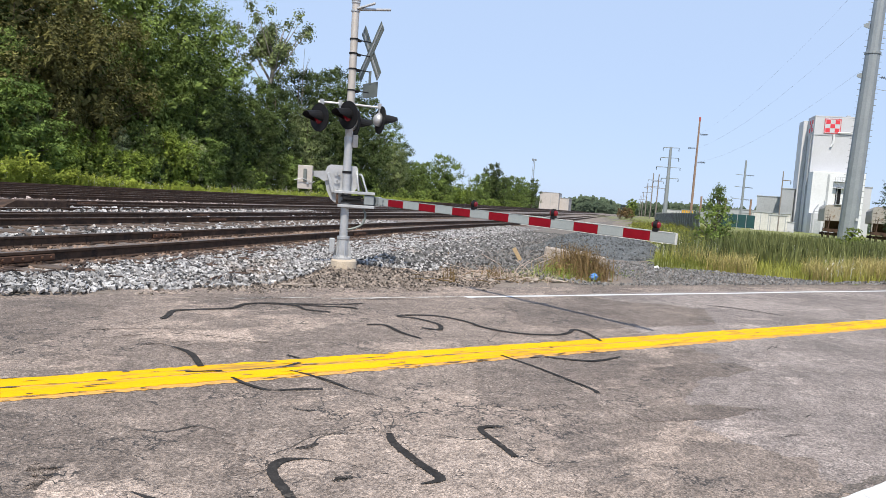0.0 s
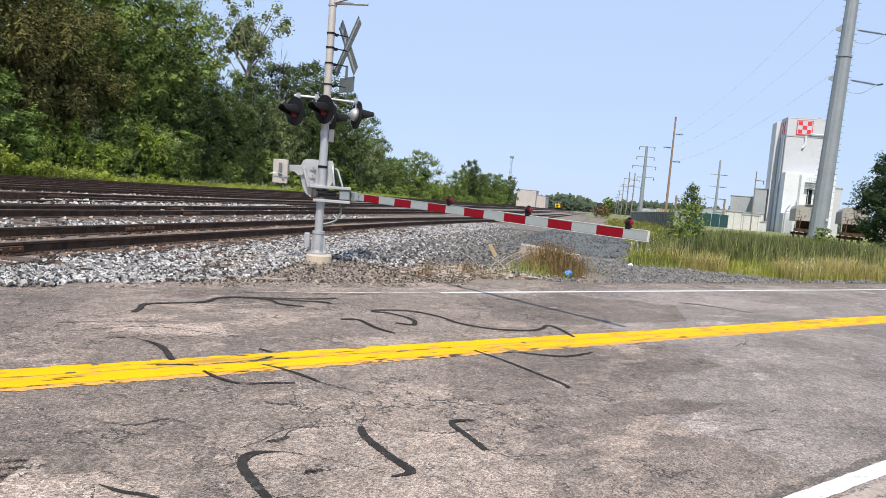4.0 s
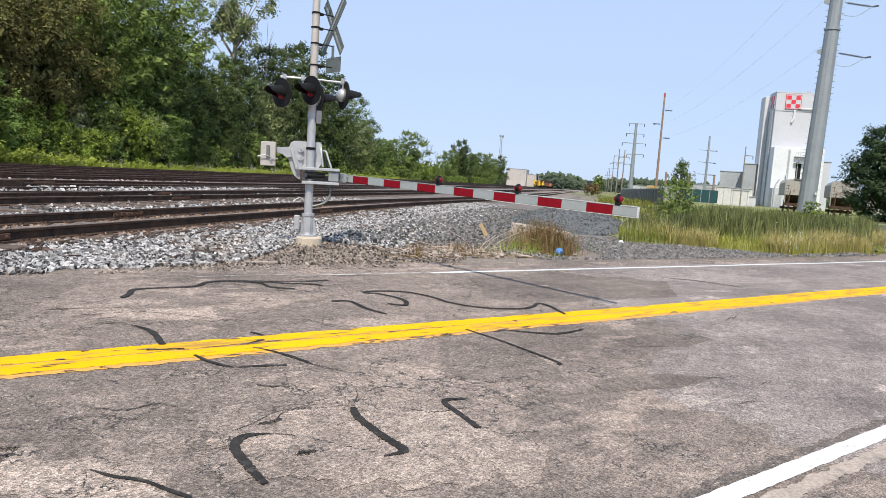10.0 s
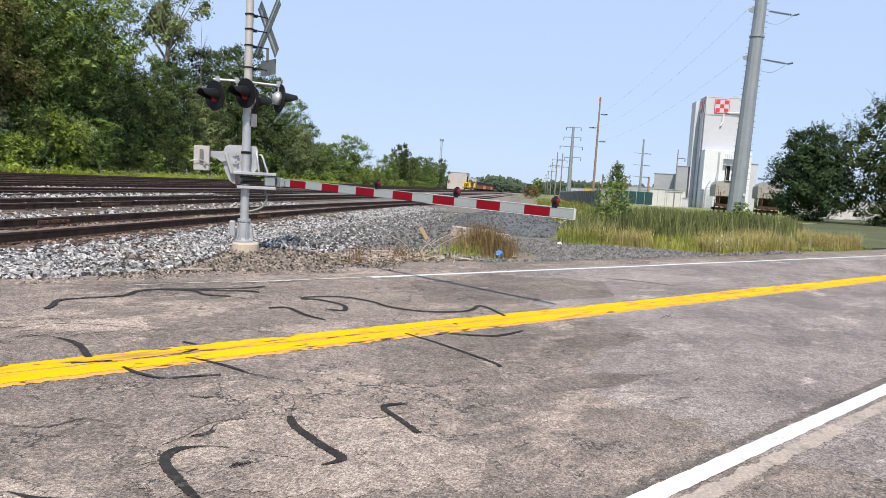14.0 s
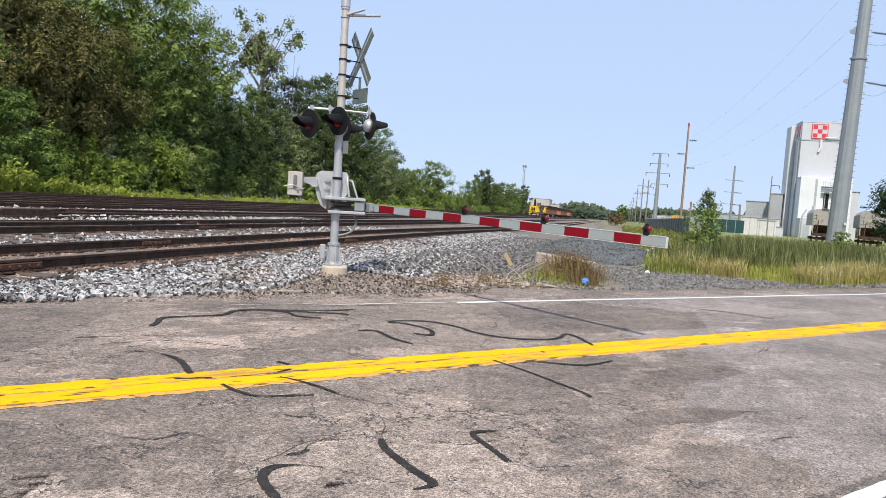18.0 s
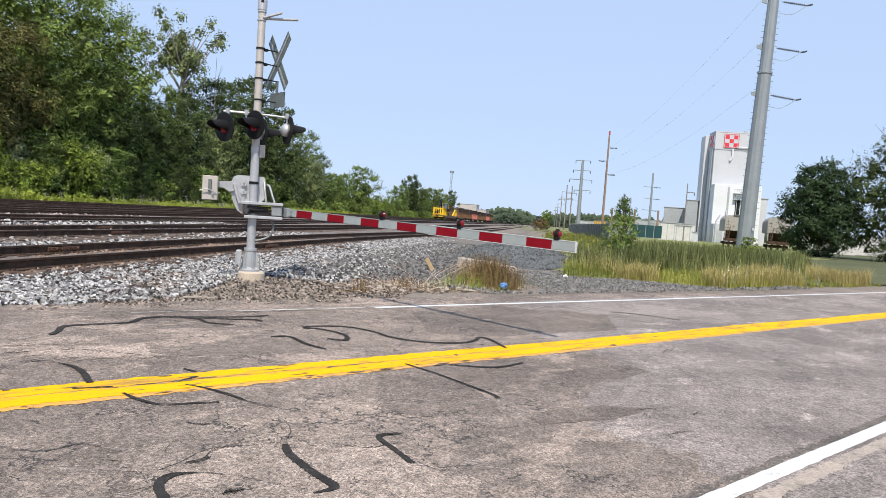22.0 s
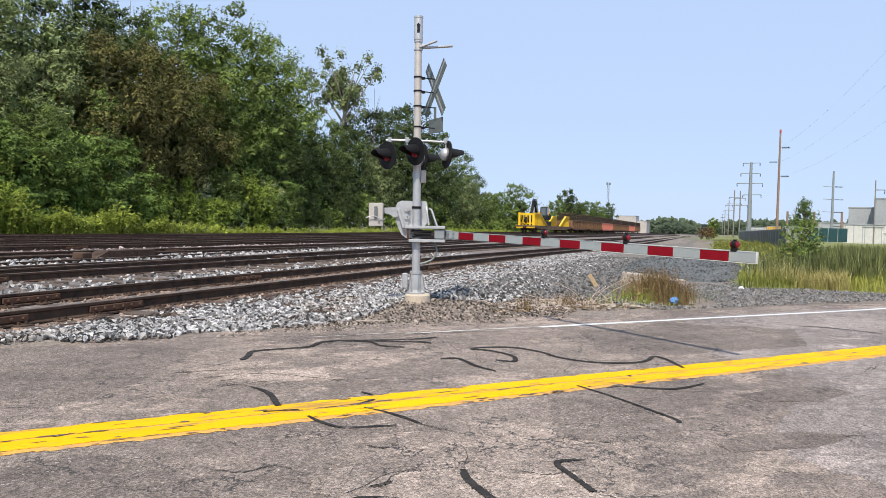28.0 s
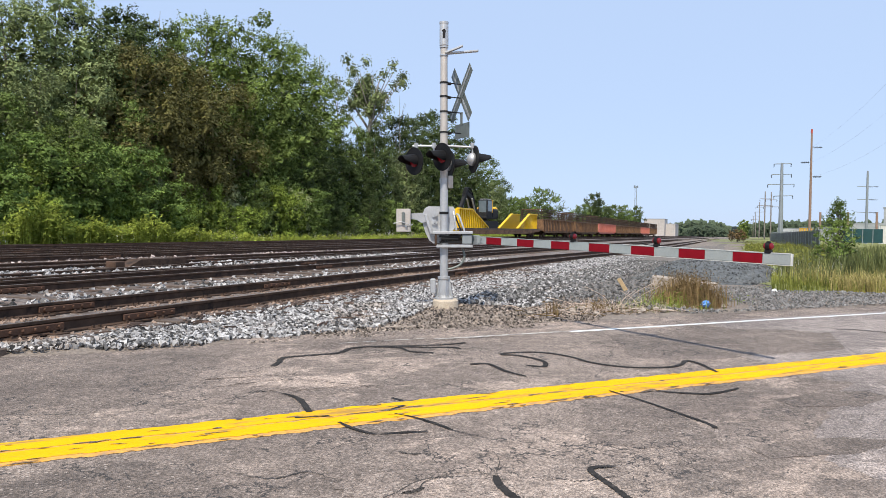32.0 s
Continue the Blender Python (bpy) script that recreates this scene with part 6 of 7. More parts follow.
stone_field("gravel", pl, [rw.uniform(0.02, 0.055) for _ in pl], mat("dark_gravel_stone", (0.10, 0.108, 0.112), (0.18, 0.185, 0.185), 8, 0.9, rand=0.7), "fine grey gravel stones on the access track", lambda x, y: max(mound_z(x, y), land_z(x, y) + 0.045), 8)

pl = []
while len(pl) < 5500:
    x, y = rw.uniform(9.5, 24), rw.uniform(8.75, 12.5)
    if not in_field(x, y) and (x - 10.7) ** 2 + (y - 10) ** 2 > 1.2:
        pl.append((x, y))
stone_field("gravel", pl, [rw.uniform(0.015, 0.045) for _ in pl], mat("mixed_gravel_stone", (0.16, 0.158, 0.155), (0.27, 0.26, 0.25), 8, 0.9, rand=0.7), "loose grey gravel at the mouth of the access track", lambda x, y: land_z(x, y) + 0.03, 9)

pl = scatter_track(4500, 13, 36, 1.3, 4.9, 15, lambda d, s, x, y: not in_field(x, y) and y > 9.3)
stone_field("gravel", pl, [rw.uniform(0.025, 0.065) for _ in pl], bpy.data.materials["mixed_gravel_stone"], "loose grey gravel on the access track", lambda x, y: max(mound_z(x, y) - 0.05, land_z(x, y) + 0.05), 16)
M_PALE = mat("pale_concrete", (0.42, 0.36, 0.30), (0.32, 0.28, 0.24), 4, 0.95, bump=0.02, bscale=20)
M_DEBRIS = mat("broken_wood", (0.48, 0.35, 0.19), (0.36, 0.26, 0.15), 6, 0.9)


def lump(name, x, y, sx, sy, sz, material, label, category, turn=0, z=0.0, seed=0):
    """A broken rounded block lying on the ground."""
    bm = bmesh.new()
    bmesh.ops.create_icosphere(bm, subdivisions=2, radius=0.5)
    for v in bm.verts:
        v.co *= 1 + 0.35 * noise.noise(v.co * 2.5 + Vector((seed * 7.1, 0, 0)))
        v.co.x *= sx
        v.co.y *= sy
        v.co.z *= sz
    ob = put(bm, name, material)
    ob.matrix_basis = pose(x, y, land_z(x, y) + sz * 0.3 + z, 0, 0, turn)
    return tagged(ob, label, category)


bm = box(bmesh.new(), 0, 0, 0.16, 1.5, 0.35, 0.34, bevel=0.03)
headwall = thing("culvert_headwall", pose(13.3, 12.6, land_z(13.3, 12.6) - 0.08, 0, 6, -42), "broken pale concrete culvert headwall half hidden in weeds", "concrete block")
part("wall", bm, M_PALE, headwall)
part("pipe_rim", lathe(bmesh.new(), [(0.20, -0.2), (0.26, -0.2), (0.26, 0.2), (0.20, 0.2)], Matrix.Translation((0.2, -0.1, 0.12)) @ Matrix.Rotation(radians(90), 4, "X"), 18), M_PALE, headwall)
bottle = thing("plastic_litter", pose(10.5, 9.40, land_z(10.5, 9.40) + 0.05, 0, 0, 30), "crumpled blue plastic bag in the weeds", "litter")
M_BLUE = mat("blue_plastic", (0.06, 0.22, 0.62), (0.16, 0.36, 0.75), 12, 0.35)
bm = bmesh.new()
bmesh.ops.create_icosphere(bm, subdivisions=3, radius=0.5)
for v in bm.verts:
    v.co *= 1 + 0.5 * noise.noise(v.co * 4)
    v.co = Vector((v.co.x * 0.20, v.co.y * 0.14, v.co.z * 0.12 + 0.03))
part("bag", bm, M_BLUE, bottle)
stick = thing("broken_board", pose(11.2, 12.2, land_z(11.2, 12.2), 0, 0, -45), "splintered yellowish board standing in the gravel", "broken board")
part("board", box(bmesh.new(), 0, 0, 0.17, 0.09, 0.035, 0.42, Matrix.Rotation(radians(-32), 4, "Y"), bevel=0.008), M_DEBRIS, stick)
for k in range(95):
    x, y = 9.2 + rw.gauss(0, 1.0), 9.75 + rw.gauss(0, 0.35)
    if y < 9.1:
        continue
    tagged(lump("rubble", x, y, rw.uniform(0.05, 0.16), rw.uniform(0.04, 0.12), rw.uniform(0.02, 0.06), M_PALE, "small pale chunk of broken concrete on bare earth", "rubble", rw.uniform(0, 360), seed=k), group="scattered rubble")
for k in range(11):
    x, y = rw.gauss(9.0, 0.75), rw.gauss(10.0, 0.25)
    hgt_, lean_, a = rw.uniform(0.15, 0.46), rw.uniform(0.2, 0.6), rw.uniform(0, 6.28)
    bm = tube(bmesh.new(), spline([(0, 0, -0.03), (lean_ * 0.3 * math.cos(a), lean_ * 0.3 * math.sin(a), hgt_ * 0.5), (lean_ * math.cos(a), lean_ * math.sin(a), hgt_)], 3), 0.0042, 5)
    br = put(bm, "dead_branch", M_TWIG)
    br.matrix_basis = pose(x, y, land_z(x, y) + bumpy(x, y) - 0.02, 0, 0, 0)
    tagged(br, "bleached bare branch standing in dry earth", "dead branch", "dead branches by the road")
lump("white_litter", *polar(-52.8, 18.6), 0.20, 0.12, 0.12, mat("white_plastic", (0.8, 0.8, 0.78), (0.7, 0.7, 0.68), 5, 0.5), "white crumpled litter at the grass edge", "litter", 20)
for k in range(40):
    a = rw.uniform(0, 6.28)
    x, y = rw.uniform(6.3, 9.6), 9.0 + abs(rw.gauss(0.45, 0.45))
    tw = put(tube(bmesh.new(), [(0, 0, 0), (rw.uniform(0.08, 0.2), rw.uniform(-0.05, 0.05), 0.04), (rw.uniform(0.22, 0.5), rw.uniform(-0.06, 0.06), 0.02)], 0.006, 5), "fallen_twig", M_DRYWEED if k % 2 else M_TWIG)
    tw.matrix_basis = pose(x, y, land_z(x, y) + bumpy(x, y), 0, 0, math.degrees(a))
    tagged(tw, "thin dry twig lying on bare earth", "twig", "fallen twigs")
pt = put(box(bmesh.new(), 0, 0, 0, 0.42, 0.05, 0.012), "paint_scrap", M_GHOST)
pt.matrix_basis = pose(4.17, 8.93, land_z(4.17, 8.93) + 0.02, 2, 0, -18)
tagged(pt, "stray worn scrap of white edge line", "road marking", kind="structure")

# ---- power poles ----
def seat(az, dist, z=None):
    x, y = polar(az, dist)
    return Vector((x, y, land_z(x, y) if z is None else z))


def insulator(bm, a, b, n=9, r=0.085):
    a, b = Vector(a), Vector(b)
    rod(bm, a, b, 0.025, seg=6)
    for k in range(n):
        c = a.lerp(b, 0.12 + 0.76 * k / (n - 1))
        d = (b - a).normalized() * 0.035
        rod(bm, c - d, c + d, r, r * 0.55, 10)
    return bm


M_GREYWOOD = mat("grey_weathered_wood", (0.17, 0.15, 0.135), (0.24, 0.21, 0.19), 1.0, 0.9)
M_INSUL = mat("dark_insulator", (0.04, 0.045, 0.05), (0.08, 0.085, 0.09), 5, 0.4)
M_WIRE = mat("bare_conductor", (0.30, 0.32, 0.35), (0.36, 0.38, 0.40), 1, 0.5, 0.5)
sp = seat(-65.45, 58)
rdir = Vector((math.cos(radians(-64.85)), math.sin(radians(-64.85)), 0))
fdir = Vector((-rdir.y, rdir.x, 0))
tower = thing("steel_power_pole", Matrix.Translation(sp - rdir * 0.22) @ Matrix.Rotation(radians(1.5), 4, fdir), "tall tapered grey steel power pole with step bolts", "power pole")
part("shaft", rod(bmesh.new(), (0, 0, -0.5), (0, 0, 13.5), 0.60, 0.46, 12), M_STEELPOLE, tower)
part("upper_shaft", rod(bmesh.new(), (0, 0, 13.5), (0, 0, 24), 0.43, 0.33, 12), M_STEELPOLE, tower)
part("collar", rod(bmesh.new(), (0, 0, 13.42), (0, 0, 13.56), 0.52, seg=16), M_STEELPOLE, tower)
part("nameplate", box(bmesh.new(), -0.2, -0.62, 2.1, 0.28, 0.02, 0.18), M_WHITE, tower, "small pale plate")
for k in range(38):
    z = 2.2 + k * 0.42
    rr = 0.58 - 0.010 * z
    for sgn in (-1, 1):
        part("step_bolt", rod(bmesh.new(), rdir * sgn * (rr - 0.06) + Vector((0, 0, z + 0.2 * (sgn > 0))), rdir * sgn * (rr + 0.15) + Vector((0, 0, z + 0.2 * (sgn > 0))), 0.018, seg=5), M_STEELPOLE, tower)
for z in (11.9, 15.3, 18.6):
    zt = z
    a = rdir * 0.55 + Vector((0, 0, zt))
    b = rdir * 2.25 + Vector((0, 0, zt - 0.30))
    part("insulator_string", insulator(bmesh.new(), a, b, 11, 0.10), M_INSUL, tower, "dark string of insulators")
    part("clamp", rod(bmesh.new(), b, b + rdir * 0.35 + Vector((0, 0, 0.08)), 0.06, seg=6), M_INSUL, tower)
    part("jumper", tube(bmesh.new(), spline([b, b * 0.5 + rdir * 0.2 + Vector((0, 0, zt * 0.5 - 0.75)), rdir * 0.45 + Vector((0, 0, zt - 0.8))], 6), 0.018, 5), M_WIRE, tower)
    part("bracket", prism(bmesh.new(), [(0, -0.25), (0.35, -0.1), (0.35, 0.05), (0, 0.2)], 0.12, Matrix.Translation(-rdir * 0.42 + Vector((0, 0, zt + 0.1))) @ Matrix.Rotation(math.atan2(-rdir.y, -rdir.x), 4, "Z")), M_STEELPOLE, tower)


def pole_with_arms(name, az, dist, height, r1, r2, material, arms, label, base=None, category="power pole", both=True, droop=0.0):
    p = seat(az, dist, base)
    ob = thing(name, Matrix.Translation(p), label, category)
    part("shaft", rod(bmesh.new(), (0, 0, -0.5), (0, 0, height), r1, r2, 10), material, ob)
    right = Vector((math.cos(radians(az)), math.sin(radians(az)), 0))
    for z, a0_, a1_ in arms:
        arm_ = part("arm", rod(bmesh.new(), right * a0_ + Vector((0, 0, z + droop * abs(a0_))), right * a1_ + Vector((0, 0, z + droop * abs(a1_))), 0.09, 0.06, 6), material, ob)
        for a in (a0_, a1_):
            if abs(a) > 0.3:
                part("insulator", insulator(bmesh.new(), right * a + Vector((0, 0, z + droop * abs(a))), right * a + Vector((0, 0, z - 0.7 + droop * abs(a))), 5, 0.12), M_INSUL, arm_)
    return ob


M_SIGNCAP = mat("faded_red_paint", (0.45, 0.08, 0.06), (0.36, 0.07, 0.05), 3, 0.7)
brown = pole_with_arms("brown_pole", -54.95, 118, 16.3, 0.21, 0.12, M_WOODPOLE, [], "tall reddish brown steel pole with short arms")
right = Vector((math.cos(radians(-54.95)), math.sin(radians(-54.95)), 0))
for z, sgn in ((14.1, 1), (12.0, -1), (9.9, 1)):
    part("insulator", insulator(bmesh.new(), right * 0.2 * sgn + Vector((0, 0, z)), right * 1.4 * sgn + Vector((0, 0, z)), 8, 0.16), M_INSUL, brown)
pole_with_arms("steel_line_pole", -53.1, 165, 16.2, 0.52, 0.26, M_STEELPOLE, [(15.9, -1.5, 1.7), (13.7, -1.9, 1.8), (11.6, -2.6, 2.3), (9.3, -1.4, 2.1)], "grey steel transmission pole with four crossarms", droop=0.10)
for az, d, h in ((-52.05, 260, 15.6), (-52.45, 250, 14.8), (-51.7, 360, 16.5), (-51.45, 480, 15.5), (-51.3, 600, 16)):
    tagged(pole_with_arms("wooden_line_pole", az, d, h, 0.22, 0.16, M_GREYWOOD, [(h - 2.4, -1.6, 1.6), (h - 4.6, -2.2, 2.2)], "weathered wooden power pole with crossarms far along the line", 0.6), group="line poles")
part("cap", rod(bmesh.new(), (0, 0, 16.2), (0, 0, 16.75), 0.15, 0.13, 8), M_SIGNCAP, brown, "red painted pole top")
p3 = pole_with_arms("grey_yard_pole", -58.4, 150, 13.0, 0.28, 0.16, M_STEELPOLE, [], "plain grey steel pole with side insulators")
right = Vector((math.cos(radians(-58.4)), math.sin(radians(-58.4)), 0))
for z in (10.2, 7.9, 5.6):
    part("insulator", insulator(bmesh.new(), right * 0.2 + Vector((0, 0, z)), right * 1.7 + Vector((0, 0, z - 0.05)), 8, 0.14), M_INSUL, p3)
    part("arm", rod(bmesh.new(), -right * 1.6 + Vector((0, 0, z + 0.1)), (0, 0, z), 0.05, seg=6), M_STEELPOLE, p3)
pole_with_arms("thin_yard_pole", -60.93, 150, 11.3, 0.13, 0.09, M_GREYWOOD, [(9.6, 0, 1.4)], "thin dark wooden yard pole")
for az, h in ((-55.6, 4.6), (-57.3, 4.6), (-59.0, 4.6)):
    tagged(pole_with_arms("frame_post", az, 165, h + 1.5, 0.22, 0.2, M_WOODPOLE, [], "dark post of a substation frame", category="post"), group="substation posts")

# wires between the poles
def wire(a, b, sag, label="thin overhead power line"):
    pts = []
    for k in range(15):
        t = k / 14
        p = Vector(a).lerp(Vector(b), t)
        p.z -= sag * 4 * t * (1 - t)
        pts.append(p)
    return tagged(put(tube(bmesh.new(), pts, 0.006, 4), "power_line", M_WIRE), label, "overhead wire", "overhead wires")


bp = seat(-54.95, 118)
for z, zb in ((18.9, 14.1), (15.6, 12.0), (12.2, 9.9)):
    wire(sp + rdir * (0.026 * z - 0.9) + Vector((0, 0, z)), bp + Vector((0, 0, zb)), 1.2)

# ---- the feed mill ----
MILL_AZ = -64.10
MC = seat(MILL_AZ, 176)
TURN = -63.3 + 14     # the long face looks a little past the road
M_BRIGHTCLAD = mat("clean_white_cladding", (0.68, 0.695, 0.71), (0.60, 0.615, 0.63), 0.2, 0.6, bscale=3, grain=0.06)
# paler than the front: the colour makes up for the sunless side
M_MILLSIDE = mat("shade_lifted_cladding", (0.58, 0.59, 0.61), (0.51, 0.52, 0.54), 0.15, 0.6, bscale=3, grain=0.08)
mill = thing("feed_mill", pose(MC.x, MC.y, MC.z, 0, 0, TURN), "tall white clad feed mill tower with a red chequered sign", "mill tower")
mill.scale = (1, 1, 0.955)
part("tower_wall", box(bmesh.new(), 0.15, 2.7, 13, 9.9, 5.4, 26, bevel=0.05), M_SILO, mill)
part("stair_tower", box(bmesh.new(), -4.55, 7.4, 12.85, 2.4, 4.0, 25.7, bevel=0.05), M_MILLSIDE, mill, "recessed stair tower, cladding lightened on the shaded side")
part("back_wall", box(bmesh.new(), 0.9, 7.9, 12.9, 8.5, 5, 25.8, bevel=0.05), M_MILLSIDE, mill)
part("parapet", box(bmesh.new(), 0.15, 2.7, 26.1, 10.0, 5.5, 0.25), M_SILO, mill)
part("band", box(bmesh.new(), 0.15, -0.04, 22.0, 9.92, 0.12, 0.22), M_GREYCLAD, mill, "thin grey band")
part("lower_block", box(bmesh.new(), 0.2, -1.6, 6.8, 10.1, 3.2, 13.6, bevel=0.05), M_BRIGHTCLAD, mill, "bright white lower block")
# flat grey and black strips: shade of a recess and a shaft, laid on the wall
part("gap", box(bmesh.new(), -1.75, -3.19, 9.6, 0.45, 0.08, 7.0), M_GREYCLAD, mill, "grey strip for the shadow of a recess")
part("dark_recess", box(bmesh.new(), 0.35, -3.19, 8.2, 1.0, 0.08, 4.4), M_BLACK, mill, "black panel for the shade in an open shaft")
for z in (11.6, 10.2):
    part("balcony", box(bmesh.new(), 0.5, -3.6, z, 2.4, 0.9, 0.12), M_GREYCLAD, mill)
    for k in range(6):
        part("rail_post", rod(bmesh.new(), (-0.65 + k * 0.46, -4.0, z), (-0.65 + k * 0.46, -4.0, z + 1.0), 0.04, seg=5), M_GREYCLAD, mill)
    part("handrail", rod(bmesh.new(), (-0.7, -4.0, z + 1.0), (1.7, -4.0, z + 1.0), 0.04, seg=5), M_GREYCLAD, mill)
part("annex", box(bmesh.new(), -2.6, -4.2, 2.2, 4.6, 3.0, 4.4, bevel=0.05), M_SILO, mill)
part("annex_door", box(bmesh.new(), -3.6, -5.72, 1.6, 1.3, 0.06, 3.0), M_GREYCLAD, mill, "grey roller door")
part("pipe", tube(bmesh.new(), [(-4.6, -5.9, 0.5), (-4.6, -5.9, 4.8), (-2.0, -5.9, 4.8), (-2.0, -3.4, 7.5)], 0.14, 6), M_GREYCLAD, mill)
part("shaft_ladder", box(bmesh.new(), 0.05, -3.4, 8.0, 0.10, 0.35, 4.6), M_GREYCLAD, mill, "caged ladder")
part("top_pipe", tube(bmesh.new(), [(-0.2, -0.35, 22.6), (4.8, -0.35, 22.6)], 0.16, 6), M_BRIGHTCLAD, mill, "white pipe along the wall")
part("hanging_duct", tube(bmesh.new(), [(-0.9, -0.30, 22.2), (-0.9, -0.30, 20.4), (-1.3, -0.30, 19.4)], 0.22, 6), M_BRIGHTCLAD, mill, "white duct")
for x_ in (-3.9, -2.9):
    part("standpipe", tube(bmesh.new(), [(x_, -3.45, 0.4), (x_, -3.45, 5.2 + 0.6 * (x_ + 3.9)), (x_ + 0.7, -3.45, 6.4)], 0.10, 6), M_GREYCLAD, mill, "grey standpipe")
for y_ in (1.0, 4.6):
    part("downpipe", rod(bmesh.new(), (-4.95, y_, 0), (-4.95, y_, 22.0), 0.13, seg=6), M_GREYCLAD, mill)
part("roof_vent", box(bmesh.new(), 2.4, 3, 26.5, 0.7, 0.7, 0.8), M_GREYCLAD, mill)
sign = part("sign_board", box(bmesh.new(), -1.3, -0.10, 24.0, 3.2, 0.12, 3.2), M_SILO, mill, "white sign with a red chequered square")
M_SIGNRED = mat("sign_red", (0.62, 0.03, 0.05), (0.55, 0.03, 0.05), 1, 0.6)
for k in range(9):
    if k % 2 == 0:
        part("red_square", box(bmesh.new(), -1.3 + (k % 3 - 1) * 0.92, -0.17, 24.0 + (k // 3 - 1) * 0.92, 0.9, 0.03, 0.9), M_SIGNRED, sign)
for dx, dz, sx, sz in ((0, 1.55, 3.2, 0.12), (0, -1.55, 3.2, 0.12), (1.55, 0, 0.12, 3.2), (-1.55, 0, 0.12, 3.2)):
    part("red_border", box(bmesh.new(), -1.3 + dx, -0.17, 24.0 + dz, sx, 0.03, sz), M_SIGNRED, sign)
side = part("side_sign", box(bmesh.new(), -4.86, 2.2, 24.0, 0.12, 3.2, 3.0), M_SILO, mill)
for k in range(9):
    if k % 2 == 0:
        part("red_square", box(bmesh.new(), -4.94, 2.2 + (k % 3 - 1) * 0.98, 24.0 + (k // 3 - 1) * 0.9, 0.03, 0.94, 0.88), M_SIGNRED, side)


def shed(name, az, dist, w, dep, h, material, label, turn=0.0, z=0.0, roof=None, ribs=0, category="shed"):
    p = seat(az, dist)
    ob = thing(name, pose(p.x, p.y, p.z + z, 0, 0, az + turn), label, category)
    part("wall", box(bmesh.new(), 0, dep / 2, h / 2 - 0.3, w, dep, h + 0.6, bevel=0.03), material, ob)
    part("roof", box(bmesh.new(), 0, dep / 2, h + 0.06, w + 0.3, dep + 0.3, 0.14), roof or M_GREYCLAD, ob)
    for k in range(ribs):
        part("panel_rib", box(bmesh.new(), -w / 2 + (k + 0.5) * w / ribs, -0.04, h / 2, 0.12, 0.08, h), M_GREYCLAD if k % 3 == 0 else material, ob)
    return ob


M_PALECLAD = mat("pale_metal_panels", (0.62, 0.62, 0.60), (0.52, 0.51, 0.48), 0.8, 0.7, bscale=4, c3=(0.36, 0.31, 0.25), s3=0.7, t3=0.6)
shed("pale_mill_annex", -65.95, 178, 3.2, 6, 10.5, M_SILO, "pale white building behind the mill", category="building")
shed("grey_mill_building", -60.2, 185, 5.2, 8, 7.6, M_GREYCLAD, "grey corrugated building beside the mill", ribs=10, category="building")
shed("mill_equipment_house", -61.35, 180, 2.6, 5, 9.4, M_GREYCLAD, "grey equipment house on the mill's side", ribs=4, category="building")
shed("low_mill_shed", -61.0, 168, 4.0, 5, 3.6, M_PALECLAD, "low pale shed in front of the mill", ribs=6)
for az, w in ((-59.75, 3.2), (-60.9, 3.0)):
    tagged(shed("equipment_cabinet", az, 150, w, 2.6, 3.4 - 0.4 * (w < 3.1), M_PALECLAD, "pale weathered metal equipment cabinet in the mill yard", ribs=7, category="metal cabinet"), group="yard cabinets")
shed("yard_shelter", -61.75, 151, 1.2, 1.2, 1.9, M_SILO, "small white yard shelter")
M_TEAL = mat("dark_teal_mesh", (0.008, 0.046, 0.052), (0.012, 0.062, 0.068), 1.0, 0.8)
p_a, p_b = seat(-57.0, 140), seat(-59.4, 140)
fence2 = thing("screen_fence", Matrix.Translation(p_a), "long dark teal screened fence round the yard", "fence")
run = p_b - p_a
for k in range(4):
    m = Matrix.Translation(run * (k + 0.5) / 4) @ Matrix.Rotation(math.atan2(run.y, run.x), 4, "Z")
    part("panel", box(bmesh.new(), 0, 0, 1.45, run.length / 4 - 0.1, 0.05, 2.3, m), M_TEAL, fence2)
    part("post", box(bmesh.new(), -run.length / 8, 0, 1.3, 0.1, 0.1, 2.9, m), M_STEELPOLE, fence2)

# slatted chain-link fence running off beside the line
M_SLAT = mat("dark_grey_slats", (0.075, 0.08, 0.08), (0.11, 0.115, 0.11), 1.5, 0.8, rand=0.2)
fa, fb = seat(-55.6, 56), seat(-52.45, 190)
fence1 = thing("slatted_fence", Matrix.Translation(fa), "dark grey slatted chain-link fence", "fence")
run = fb - fa
turn_ = Matrix.Rotation(math.atan2(run.y, run.x), 4, "Z")
n = 40
FP = shared("post", rod(bmesh.new(), (0, 0, -0.3), (0, 0, 1.95), 0.04, seg=8), M_STEELPOLE)
bmf = bmesh.new()
for k in range(24):
    box(bmf, (k + 0.5) * run.length / n / 24, 0, 0.9, run.length / n / 24 * 0.86, 0.02, 1.75)
FS = shared("slat_panel", bmf, M_SLAT)
for k in range(n):
    for nm, me in (("post", FP), ("slat_panel", FS)):
        o = new(nm, me)
        o.parent = fence1
        o.matrix_basis = Matrix.Translation(run * k / n) @ turn_
M_YELLOWM = mat("yellow_machine_paint", (0.75, 0.42, 0.02), (0.68, 0.36, 0.02), 1, 0.5)
shed("long_white_building", -53.75, 260, 7.6, 8, 3.5, M_SILO, "long low white building behind the fence", category="building")
shed("yellow_container", -54.75, 250, 3.8, 3, 3.7, M_YELLOWM, "yellow container behind the fence", category="container")
shed("white_roofed_shed", -57.6, 230, 7.5, 8, 4.0, M_SILO, "long white roofed shed in the yard", category="building")
